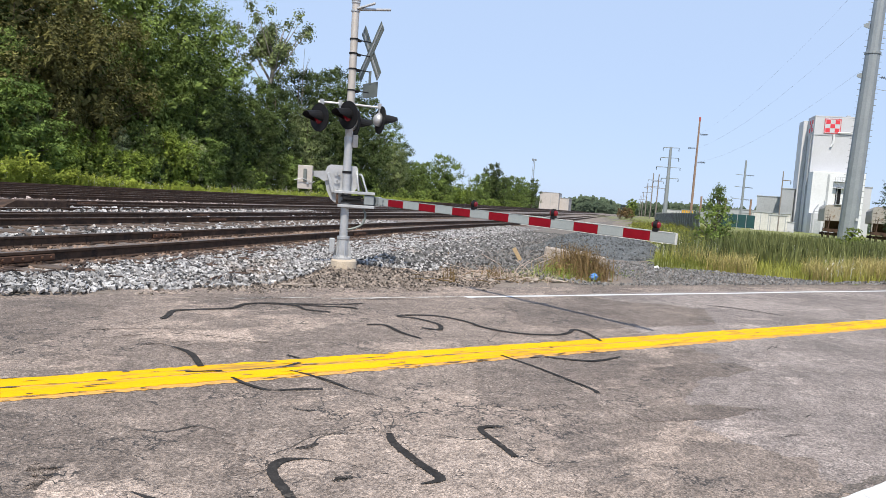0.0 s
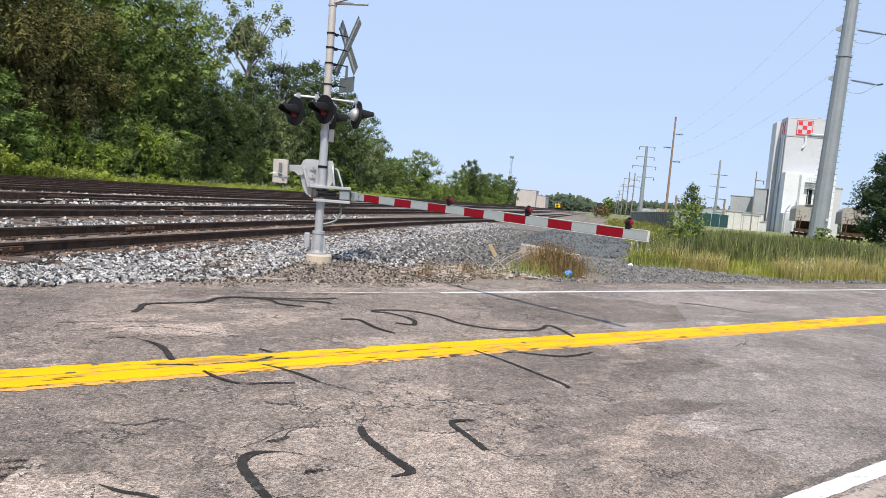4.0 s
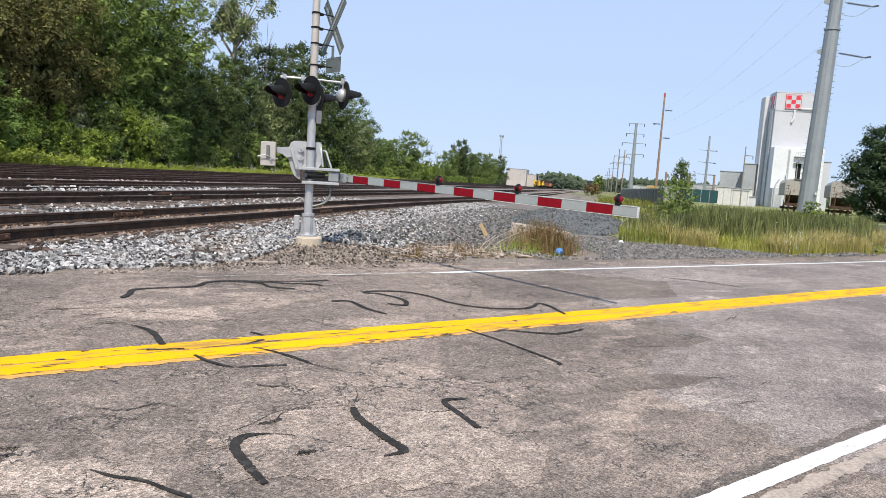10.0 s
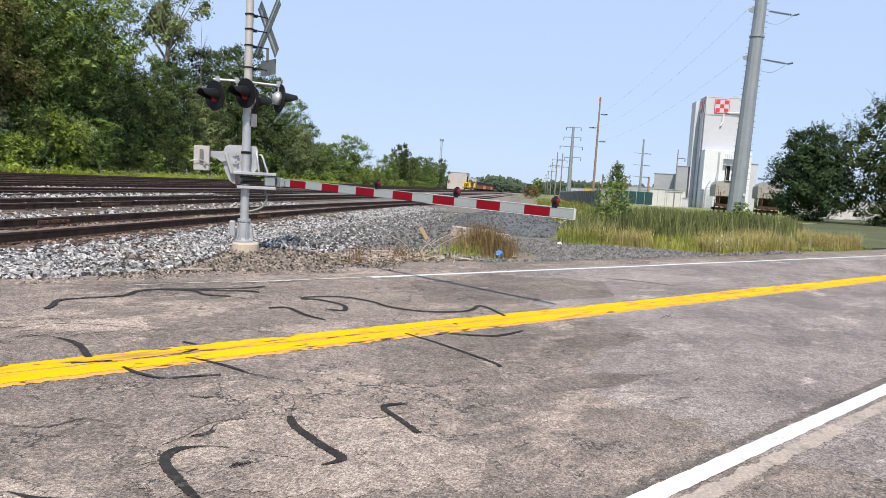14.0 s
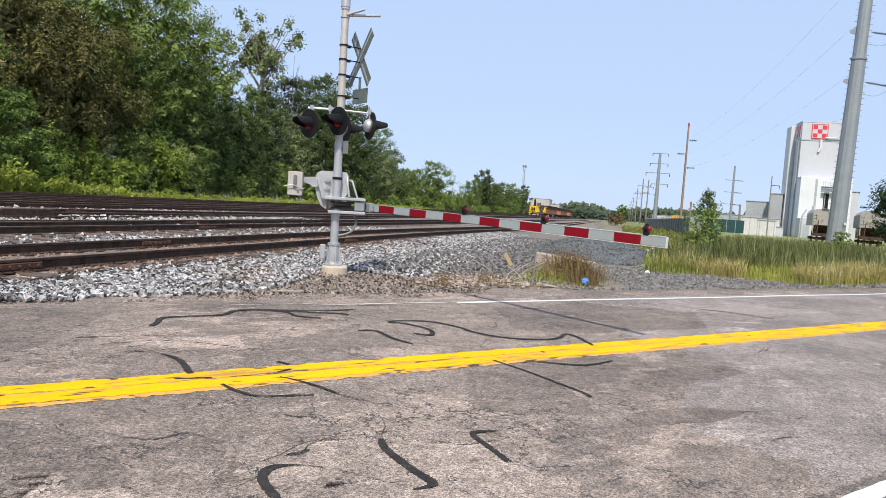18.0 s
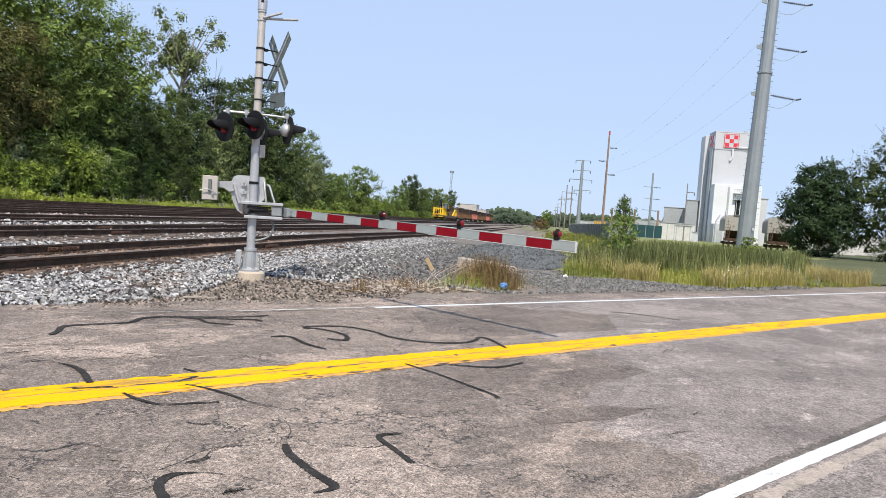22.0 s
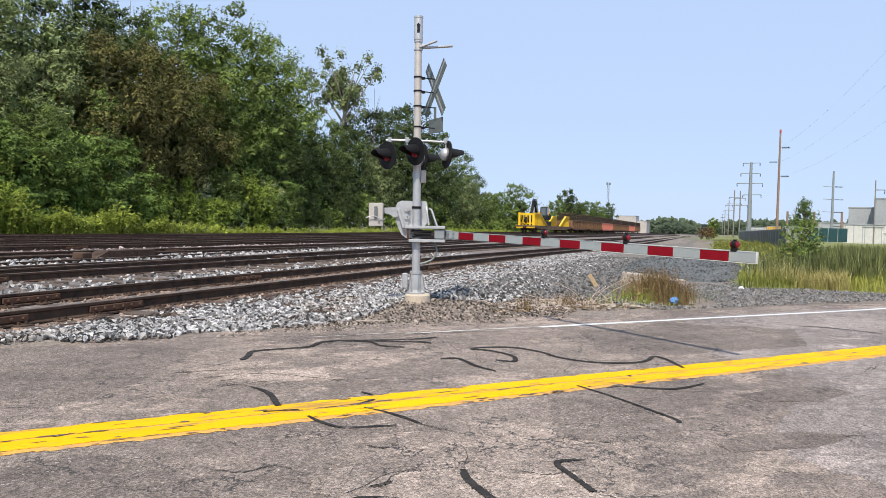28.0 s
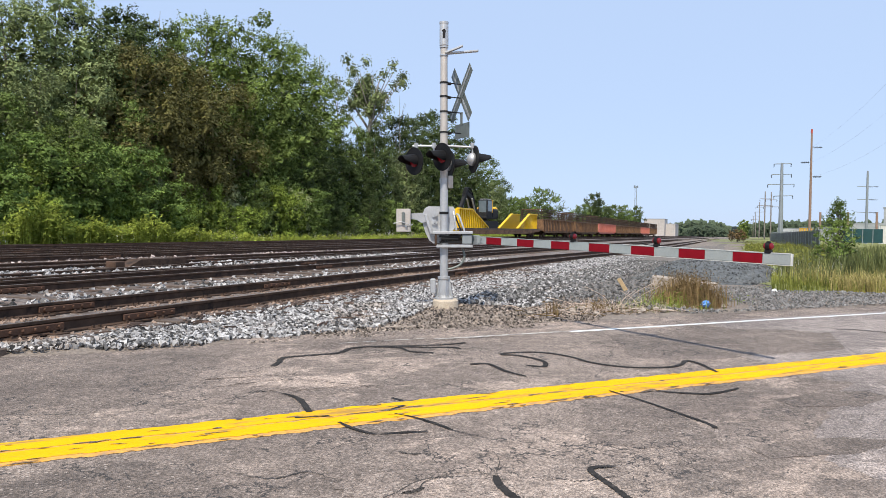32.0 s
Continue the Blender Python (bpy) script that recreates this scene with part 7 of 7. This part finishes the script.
for az, h, w in ((-56.4, 3.4, 7), (-58.4, 4.6, 8), (-55.6, 2.6, 4), (-59.0, 3.8, 5)):
    tagged(shed("yard_building", az, 215, w, 3, h, M_GREYCLAD, "grey low yard structure behind the fence", category="building"), group="yard structures")

# ---- hopper wagons at the mill ----
M_HOPPER = mat("weathered_hopper_paint", (0.30, 0.285, 0.26), (0.38, 0.36, 0.33), 1.2, 0.8, bscale=8, c3=(0.22, 0.16, 0.11), s3=1.2, t3=0.56)


def hopper(az, dist, turn, label):
    p = seat(az, dist)
    ob = thing("hopper_wagon", pose(p.x, p.y, p.z + 0.1, 0, 0, turn), label, "railway wagon", "hopper wagons at the mill")
    w = 2.9
    part("body", prism(bmesh.new(), [(-w / 2, 2.3), (-w / 2, 3.9), (-w / 2 + 0.35, 4.35), (w / 2 - 0.35, 4.35), (w / 2, 3.9), (w / 2, 2.3)], 12, Matrix.Translation((0, 7, 0))), M_HOPPER, ob)
    part("end_slope", prism(bmesh.new(), [(0.0, 2.3), (1.6, 2.3), (3.4, 1.0), (3.2, 0.9)], w - 0.3, Matrix.Rotation(radians(90), 4, "Z") @ Matrix.Translation((1.0, 0, 0))), M_RUST, ob, "dark sloped hopper end")
    part("sill", box(bmesh.new(), 0, 6.5, 1.0, 0.6, 13.5, 0.35), M_RUST, ob)
    part("end_sill", box(bmesh.new(), 0, 0.3, 1.05, w, 0.35, 0.4), M_RUST, ob)
    part("roof_walk", box(bmesh.new(), 0, 7, 4.42, 0.8, 12.4, 0.07), M_GREYCLAD, ob)
    for x in (-w / 2 + 0.06, w / 2 - 0.06):
        part("corner_post", box(bmesh.new(), x, 0.3, 2.6, 0.12, 0.16, 3.3), M_HOPPER, ob)
    for x in (-0.9, 0.9):
        part("stay", rod(bmesh.new(), (x, 0.3, 1.2), (x * 0.8, 1.2, 3.2), 0.06, seg=6), M_RUST, ob)
    lad = part("ladder", box(bmesh.new(), -w / 2 + 0.35, 0.15, 2.4, 0.04, 0.04, 2.6), M_RUST, ob)
    for k in range(6):
        part("rung", rod(bmesh.new(), (-w / 2 + 0.05, 0.15, 1.4 + k * 0.42), (-w / 2 + 0.5, 0.15, 1.4 + k * 0.42), 0.025, seg=5), M_RUST, lad)
    for y in (1.6, 11.6):
        tr = part("truck", box(bmesh.new(), 0, y, 0.55, 2.3, 1.7, 0.35, bevel=0.05), M_RUST, ob)
        for yy in (-0.85, 0.85):
            for x in (-0.75, 0.75):
                part("wheel", rod(bmesh.new(), (x - 0.06, y + yy, 0.42), (x + 0.06, y + yy, 0.42), 0.42, seg=16), M_RUST, tr)
    part("coupler", box(bmesh.new(), 0, -0.25, 0.85, 0.3, 0.8, 0.3, bevel=0.05), M_RUST, ob)
    return ob


hopper(-67.5, 103, -63, "weathered tan covered hopper wagon, end on")
hopper(-64.6, 106, -60, "weathered tan covered hopper wagon, end on")

# lawn and low buildings right of the field
def lawn():
    xs, ys = steps([26, (60, 1.0), (150, 6)]), steps([9.4, (24, 0.7), (70, 4)])
    idx, verts, faces = {}, [], []
    for j in range(len(ys) - 1):
        for i in range(len(xs) - 1):
            x, y = (xs[i] + xs[i + 1]) / 2, (ys[j] + ys[j + 1]) / 2
            if -math.degrees(math.atan2(x, y)) < -69.6 and y > 9.6 + 0.4 * noise.noise((x * 0.3, 0, 0)):
                q = []
                for a, b in ((i, j), (i + 1, j), (i + 1, j + 1), (i, j + 1)):
                    if (a, b) not in idx:
                        idx[a, b] = len(verts)
                        verts.append((xs[a], ys[b], field_z(xs[a], ys[b]) + 0.02 + 0.07 * smooth(9.6, 11.5, ys[b])))
                    q.append(idx[a, b])
                faces.append(q)
    return tagged(pieces("lawn", verts, faces, mat("mown_lawn", (0.078, 0.088, 0.046), (0.120, 0.125, 0.066), 0.3, 0.95, bump=0.03, bscale=10, grain=0.3, sheen=0.1)), "mown green lawn beyond the ditch", "lawn", kind="structure")


lawn()
shed("low_grey_building", -70.6, 122, 7, 8, 2.6, M_PALECLAD, "low pale building behind the maple", category="building")
shed("low_grey_building", -74.5, 130, 16, 8, 3.0, M_PALECLAD, "low pale building behind the trees", category="building")

# ---- far left of the line: warehouse, mast, woods and hill ----
M_OFFWHITE = mat("dusty_white_cladding", (0.50, 0.46, 0.43), (0.44, 0.41, 0.38), 0.15, 0.7, bscale=2, c3=(0.36, 0.33, 0.31), s3=0.2, t3=0.52)
shed("white_warehouse", -44.4, 330, 8.6, 14, 7.6, M_OFFWHITE, "white flat-roofed warehouse beside the tracks", turn=-6, category="building", ribs=6)
shed("white_warehouse_wing", -45.5, 335, 5.0, 14, 5.6, M_OFFWHITE, "lower white wing of the warehouse", turn=-6, category="building", ribs=4)
lm = seat(-43.02, 420)
lat = thing("lattice_mast", Matrix.Translation(lm), "slim lattice radio mast behind the trees", "radio mast")
for k in range(3):
    a = k * 2.094
    part("leg", rod(bmesh.new(), (0.9 * math.cos(a), 0.9 * math.sin(a), 0), (0.5 * math.cos(a), 0.5 * math.sin(a), 28), 0.10, seg=5), M_STEELPOLE, lat)
for k in range(14):
    a, b = (k % 3) * 2.094, ((k + 1) % 3) * 2.094
    part("brace", rod(bmesh.new(), (0.75 * math.cos(a), 0.75 * math.sin(a), 2 * k), (0.75 * math.cos(b), 0.75 * math.sin(b), 2 * k + 2), 0.06, seg=5), M_STEELPOLE, lat)
for x in (-1.0, 1.0):
    part("antenna", box(bmesh.new(), x, 0, 27.6, 0.9, 0.5, 1.3), M_STEELPOLE, lat)

# the air has no haze: this dull green carries the haze of distance
HAZY = mat("distant_woods", (0.052, 0.076, 0.044), (0.085, 0.112, 0.062), 0.02, 0.95, bscale=0.3, grain=0.35, rand=0.25)


def far_woods(name, az0, az1, dist, h0, h1, n, seed, label):
    """A far belt of trees: many leaf clumps over a long low rise."""
    r = np.random.RandomState(seed)
    cen, nor, siz = [], [], []
    for k in range(5 * n):
        t = r.uniform()
        az = az0 + (az1 - az0) * t
        dd = dist * r.uniform(1.0, 1.12)
        top = (h0 + (h1 - h0) * math.sin(math.pi * t) ** 0.8) * (0.80 + 0.30 * noise.noise((az * 3.0, seed, 0)) + 0.15 * noise.noise((az * 9, seed, 0)))
        x, y = polar(az, dd)
        z = top * r.uniform(0, 1) ** 0.6
        cen.append((x, y, z + 0.2))
        nor.append((-x / dd, -y / dd, 0.7))
        siz.append(dist / 420 * r.uniform(0.7, 1.8))
    ob = leaf_mesh(name, cen, nor, siz, HAZY, seed, 0.9, simple=True)
    return tagged(ob, label, "woods", kind="stuff")


far_woods("far_woods", -50.6, -44.5, 520, 5, 14, 2600, 91, "wooded rise far down the line")
far_woods("far_woods", -62.0, -50.4, 640, 13, 17, 4200, 92, "belt of hazy green woods on the horizon")
far_woods("far_woods", -78.0, -61.0, 620, 10, 13, 3000, 93, "belt of hazy green woods on the horizon")
far_woods("far_woods", -49.6, -46.6, 430, 5, 9, 900, 94, "dark trees beside the line far away")
far_woods("far_woods", -44.9, -30.0, 380, 7, 9, 3200, 95, "scrub and woods behind the tracks")

# ---- the passing work train ----
TRAIN_D = 25.2


def truck(ob, x):
    tr = part("truck", box(bmesh.new(), x, 0, 0.52, 2.3, 1.9, 0.28, bevel=0.04), M_RUST, ob)
    for sgn in (-1, 1):
        part("side_frame", prism(bmesh.new(), [(x - 1.2, 0.42), (x - 0.9, 0.62), (x - 0.3, 0.66), (x + 0.3, 0.66), (x + 0.9, 0.62), (x + 1.2, 0.42), (x + 0.4, 0.30), (x - 0.4, 0.30)], 0.12, Matrix.Translation((0, sgn * 0.98, 0))), M_RUST, tr)
        for dx in (-0.85, 0.85):
            part("wheel", rod(bmesh.new(), (x + dx, sgn * 0.70, 0.43), (x + dx, sgn * 0.84, 0.43), 0.43, seg=18), M_RUST, tr)
    return tr


def flatcar():
    L = 29.5
    ob = thing("flat_wagon", Matrix.Identity(4), "long flat wagon with yellow ribbed ramps carrying an excavator", "railway wagon")
    part("deck", box(bmesh.new(), L / 2, 0, 1.04, L, 2.9, 0.16), M_TIE, ob)
    for sgn in (-1, 1):
        part("side_sill", prism(bmesh.new(), [(0.3, 0.98), (0.3, 0.80), (6, 0.52), (L - 6, 0.52), (L - 0.3, 0.80), (L - 0.3, 0.98)], 0.10, Matrix.Translation((0, sgn * 1.42, 0))), M_TRAINRUST, ob)
    for x in (2.6, L - 2.6):
        truck(ob, x)
    for x in (-0.35, L + 0.35):
        part("coupler", box(bmesh.new(), x, 0, 0.88, 0.9, 0.35, 0.32, bevel=0.05), M_RUST, ob)

    def ramp(x0, length, full, sgn, flip):
        """A ribbed yellow side panel: upright, then sloping away."""
        hgt = 1.78
        o = [(0, 0), (0, hgt), (full, hgt), (length, 0.0)]
        o = [(x0 + (-x if flip else x), 1.12 + z) for x, z in o]
        pn = part("yellow_panel", prism(bmesh.new(), o, 0.06, Matrix.Translation((0, sgn * 1.12, 0))), M_TRAINYEL, ob, "yellow sloped side panel")
        k = 0
        x = 0.12
        while x < length - 0.3:
            hh = hgt if x < full else hgt * (1 - (x - full) / (length - full))
            part("rib", box(bmesh.new(), x0 + (-x if flip else x), sgn * 1.19, 1.12 + hh / 2, 0.13, 0.10, hh), M_TRAINYEL, pn)
            x += 0.52
        part("top_rail", prism(bmesh.new(), [(x0 + (-a if flip else a), 1.12 + b) for a, b in ((0, hgt - 0.05), (0, hgt + 0.10), (full + 0.05, hgt + 0.10), (length, 0.10), (length - 0.05, 0), (full, hgt - 0.05))], 0.30, Matrix.Translation((0, sgn * 1.14, 0))), M_TRAINYEL, pn)

    for sgn in (-1, 1):
        ramp(0.7, 8.6, 3.6, sgn, False)
        ramp(L - 0.7, 8.6, 3.4, sgn, True)
    bh = part("bulkhead", box(bmesh.new(), 0.7, 0, 2.78, 0.14, 2.2, 0.24), M_TRAINYEL, ob, "yellow open end bulkhead")
    for y in (-1.02, -0.55, 0.0, 0.55, 1.02):
        part("post", box(bmesh.new(), 0.66, y, 1.95, 0.16, 0.26, 1.66), M_TRAINYEL, bh)
    part("cross_rail", box(bmesh.new(), 0.70, 0, 1.45, 0.10, 2.1, 0.16), M_TRAINYEL, bh)
    part("winch", box(bmesh.new(), 1.5, 0.1, 1.6, 1.2, 1.6, 0.9, bevel=0.1), M_BLACK, ob, "black winch behind the bulkhead")
    part("front_beam", box(bmesh.new(), 0.25, 0, 0.92, 0.3, 2.8, 0.42, bevel=0.03), M_TRAINYEL, ob, "yellow end beam")
    part("cable_reel", rod(bmesh.new(), (0.45, -0.1, 1.9), (0.45, 0.1, 1.9), 0.45, seg=14), M_BLACK, ob, "black hanging gear")
    part("chain", tube(bmesh.new(), spline([(0.4, 0.5, 2.6), (0.3, 0.6, 1.6), (0.35, 0.2, 1.2)], 5), 0.07, 6), M_BLACK, ob)
    return ob, L


def gondola(colour, label):
    L, W = 19.2, 2.9
    ob = thing("gondola_wagon", Matrix.Identity(4), label, "railway wagon", "gondola wagons of the work train")
    floor_ = part("floor", box(bmesh.new(), L / 2, 0, 0.98, L, W - 0.2, 0.12), M_RUST, ob)
    for sgn in (-1, 1):
        wall = part("side_wall", prism(bmesh.new(), [(0.1, 0.95), (0.1, 2.35), (L - 0.1, 2.35), (L - 0.1, 0.95), (L - 1.4, 0.62), (1.4, 0.62)], 0.06, Matrix.Translation((0, sgn * W / 2, 0))), colour, ob)
        for k in range(22):
            x = 0.25 + k * (L - 0.5) / 21
            part("stake", box(bmesh.new(), x, sgn * (W / 2 + 0.07), 1.6, 0.14, 0.12, 1.45), colour, wall)
        part("top_chord", box(bmesh.new(), L / 2, sgn * (W / 2 + 0.03), 2.40, L - 0.1, 0.16, 0.14), colour, wall)
        cage = part("mesh_extension", box(bmesh.new(), L / 2, sgn * W / 2, 3.70, L - 0.1, 0.08, 0.09), M_MESH, ob, "rusty open mesh side extension")
        for k in range(34):
            x = 0.12 + k * (L - 0.24) / 33
            part("bar", box(bmesh.new(), x, sgn * W / 2, 3.07, 0.035 if k % 11 else 0.14, 0.05, 1.25), M_MESH, cage)
        for z in (2.80, 3.10, 3.40):
            part("cross_bar", box(bmesh.new(), L / 2, sgn * W / 2, z, L - 0.2, 0.05, 0.055), M_MESH, cage)
    for x in (0.12, L - 0.12):
        end = part("end_wall", box(bmesh.new(), x, 0, 1.66, 0.08, W, 1.46), colour, ob)
        part("top_rail", box(bmesh.new(), x, 0, 3.70, 0.09, W, 0.09), M_TRAINRUST, end)
        for k in range(7):
            part("bar", box(bmesh.new(), x, -W / 2 + 0.2 + k * (W - 0.4) / 6, 3.03, 0.05, 0.06, 1.3), M_MESH, end)
        for z in (2.75, 3.1, 3.4):
            part("cross_bar", box(bmesh.new(), x, 0, z, 0.04, W, 0.045), M_MESH, end)
    part("load", prism(bmesh.new(), [(0.4, 1.0), (0.4, 2.2), (3, 2.45), (7, 2.3), (11, 2.5), (15, 2.25), (L - 0.4, 2.3), (L - 0.4, 1.0)], W - 0.3), M_TIE, ob, "dark load of old ties")
    for x in (2.4, L - 2.4):
        truck(ob, x)
    for x in (-0.3, L + 0.3):
        part("coupler", box(bmesh.new(), x, 0, 0.88, 0.8, 0.35, 0.32, bevel=0.05), M_RUST, ob)
    part("brake_gear", box(bmesh.new(), L / 2, 0, 0.55, 3.0, 1.6, 0.45, bevel=0.1), M_RUST, ob)
    return ob, L


def excavator():
    ob = thing("excavator", Matrix.Identity(4), "dark excavator with folded boom riding on the flat wagon", "excavator")
    for sgn in (-1, 1):
        part("crawler", prism(bmesh.new(), [(-1.9, 0.15), (-2.1, 0.4), (-1.9, 0.75), (1.9, 0.75), (2.1, 0.4), (1.9, 0.15), (1.6, 0), (-1.6, 0)], 0.5, Matrix.Translation((0, sgn * 1.0, 0))), M_BLACK, ob, "black crawler track")
    part("turntable", rod(bmesh.new(), (0, 0, 0.6), (0, 0, 1.0), 0.7, seg=16), M_BLACK, ob)
    part("engine_house", box(bmesh.new(), 1.4, 0, 1.55, 2.0, 2.3, 1.0, bevel=0.15), M_DARKGREY, ob, "dark engine house")
    part("frame", box(bmesh.new(), 0.2, 0, 1.1, 3.6, 2.2, 0.25, bevel=0.05), M_DARKGREY, ob)
    cab = part("cab", box(bmesh.new(), -0.6, -0.65, 2.05, 1.7, 1.0, 1.85, bevel=0.1), M_DARKGREY, ob, "operator's cab")
    part("side_window", box(bmesh.new(), -0.6, -0.145, 2.3, 1.35, 0.02, 1.1), M_CABGLASS, cab)
    part("side_window", box(bmesh.new(), -0.6, -1.155, 2.3, 1.35, 0.02, 1.1), M_CABGLASS, cab)
    part("front_window", box(bmesh.new(), -1.46, -0.65, 2.25, 0.02, 0.8, 1.2), M_CABGLASS, cab)
    part("roof_hatch", box(bmesh.new(), -0.5, -0.65, 3.02, 1.2, 0.8, 0.06), M_GALV, cab, "pale cab roof")
    part("counterweight", box(bmesh.new(), 2.2, 0.1, 1.75, 0.7, 2.2, 1.1, bevel=0.15), M_YELLOWM, ob, "tan yellow counterweight")
    part("cab_post", box(bmesh.new(), 0.22, -0.65, 2.3, 0.12, 1.06, 1.3), M_YELLOWM, cab, "yellow cab pillar")

    def beam(name, a, b, w_, h_, material=M_DARKGREY):
        a, b = Vector(a), Vector(b)
        m = Matrix.Translation((a + b) / 2) @ (b - a).to_track_quat("X", "Z").to_matrix().to_4x4()
        return part(name, box(bmesh.new(), 0, 0, 0, (b - a).length + 0.1, w_, h_, m, bevel=0.04), material, ob)

    beam("boom", (-0.9, 0.4, 1.3), (-1.9, 0.4, 3.0), 0.40, 0.62)
    beam("boom", (-1.9, 0.4, 3.0), (-3.7, 0.4, 3.55), 0.40, 0.52)
    beam("stick", (-3.4, 0.4, 3.75), (-5.6, 0.4, 1.55), 0.32, 0.42)
    for y in (0.12, 0.68):
        part("hydraulic_ram", rod(bmesh.new(), (-1.2, y, 1.2), (-2.6, y, 3.0), 0.09, seg=8), M_GALV, ob, "bright hydraulic ram")
    part("hydraulic_ram", rod(bmesh.new(), (-1.7, 0.4, 3.45), (-3.6, 0.4, 4.0), 0.10, seg=8), M_BLACK, ob)
    for y in (0.25, 0.4, 0.55):
        part("hose", tube(bmesh.new(), spline([(-1.2, y, 2.2), (-2.3, y, 3.75), (-3.5, y, 4.05), (-4.3, y, 3.2)], 5), 0.05, 6), M_BLACK, ob)
    part("grapple", prism(bmesh.new(), [(-6.2, 0.3), (-5.5, 0.1), (-5.0, 0.6), (-5.3, 1.3), (-5.8, 1.5), (-6.1, 1.0)], 0.8, Matrix.Translation((0, 0.4, 0))), M_BLACK, ob, "black grapple")
    return ob


M_CABGLASS = mat("cab_glass", (0.10, 0.13, 0.15), (0.14, 0.17, 0.19), 2, 0.06)
M_DARKGREY = mat("dark_grey_machine_paint", (0.016, 0.017, 0.018), (0.03, 0.03, 0.031), 2, 0.7, sheen=0.15)
TRAIN = []
car, ln_ = flatcar()
TRAIN.append((car, 0.0, 0.0))
digger = excavator()
TRAIN.append((digger, 10.5, 1.12))
at_ = ln_ + 1.2
rusty, glen = gondola(M_TRAINRUST, "rusty brown gondola wagon with mesh sides and a load of ties")
faded, _ = gondola(M_TRAINRED, "faded salmon gondola wagon with rusty mesh sides")
for k, src in enumerate((rusty, rusty, faded, rusty, rusty, faded, rusty)):
    first = k == 0 or k == 2
    TRAIN.append((src if first else copy_thing(src, Matrix.Identity(4)), at_, 0.0))
    at_ += glen + 1.3

# a locomotive standing on a siding far down the line
M_LOCO = mat("dark_green_black_paint", (0.02, 0.035, 0.03), (0.03, 0.05, 0.04), 1, 0.5)
lp = seat(-50.08, 350)
siding = thing("siding_bed", Matrix.Translation(lp) @ Matrix.Rotation(math.atan2(U.y, U.x), 4, "Z"), "raised gravel siding far down the line", "railway siding")
part("bed", prism(bmesh.new(), [(-2.4, -0.5), (-1.6, 0.62), (1.6, 0.62), (2.4, -0.5)], 50, Matrix.Rotation(radians(90), 4, "Z")), M_BALLAST, siding)
for y in (-0.75, 0.75):
    part("rail", box(bmesh.new(), 0, y, 0.70, 50, 0.07, 0.16), M_RUST, siding)
loco = thing("locomotive", Matrix.Translation(lp + Vector((0, 0, 0.78))) @ Matrix.Rotation(math.atan2(U.y, U.x), 4, "Z"), "dark diesel locomotive standing far down the line", "locomotive")
part("frame", box(bmesh.new(), 9, 0, 1.2, 20, 2.9, 0.35), M_LOCO, loco)
part("long_hood", box(bmesh.new(), 12, 0, 2.8, 13, 1.9, 2.9, bevel=0.15), M_LOCO, loco)
part("cab", box(bmesh.new(), 2.6, 0, 2.9, 2.6, 2.9, 3.1, bevel=0.15), M_LOCO, loco)
part("nose", box(bmesh.new(), 0.4, 0, 2.2, 1.8, 1.8, 1.7, bevel=0.15), M_LOCO, loco)
part("windscreen", box(bmesh.new(), 1.28, 0, 3.75, 0.05, 2.3, 0.6), M_GLASS, loco)
for y in (-0.2, 0.2):
    part("headlight", rod(bmesh.new(), (-0.53, y, 2.75), (-0.48, y, 2.75), 0.12, seg=10), M_GALV, loco)
for x in (2.5, 15.5):
    truck(loco, x)

# ---- what moves ----
FRONT_AT = [(0, 468), (2, 439), (4, 411), (7, 369), (10, 328.5), (13, 288), (16, 247), (19, 208.5), (22, 172), (25, 135.5), (28, 101.5), (30, 80.5), (32, 59.5)]


def train_pose(s, lift):
    c = track_pt(TRAIN_D, s)
    slope = (rail_z(TRAIN_D, s + 10) - rail_z(TRAIN_D, s)) / 10
    return Matrix.Translation((c.x, c.y, c.z + lift)) @ Matrix.Rotation(math.atan2(U.y, U.x), 4, "Z") @ Matrix.Rotation(-math.atan(slope), 4, "Y")


def motions():
    for ob, offset, lift in TRAIN:
        walk(ob, [(t, train_pose(s + 2.6 + offset, lift)) for t, s in FRONT_AT])


motions()
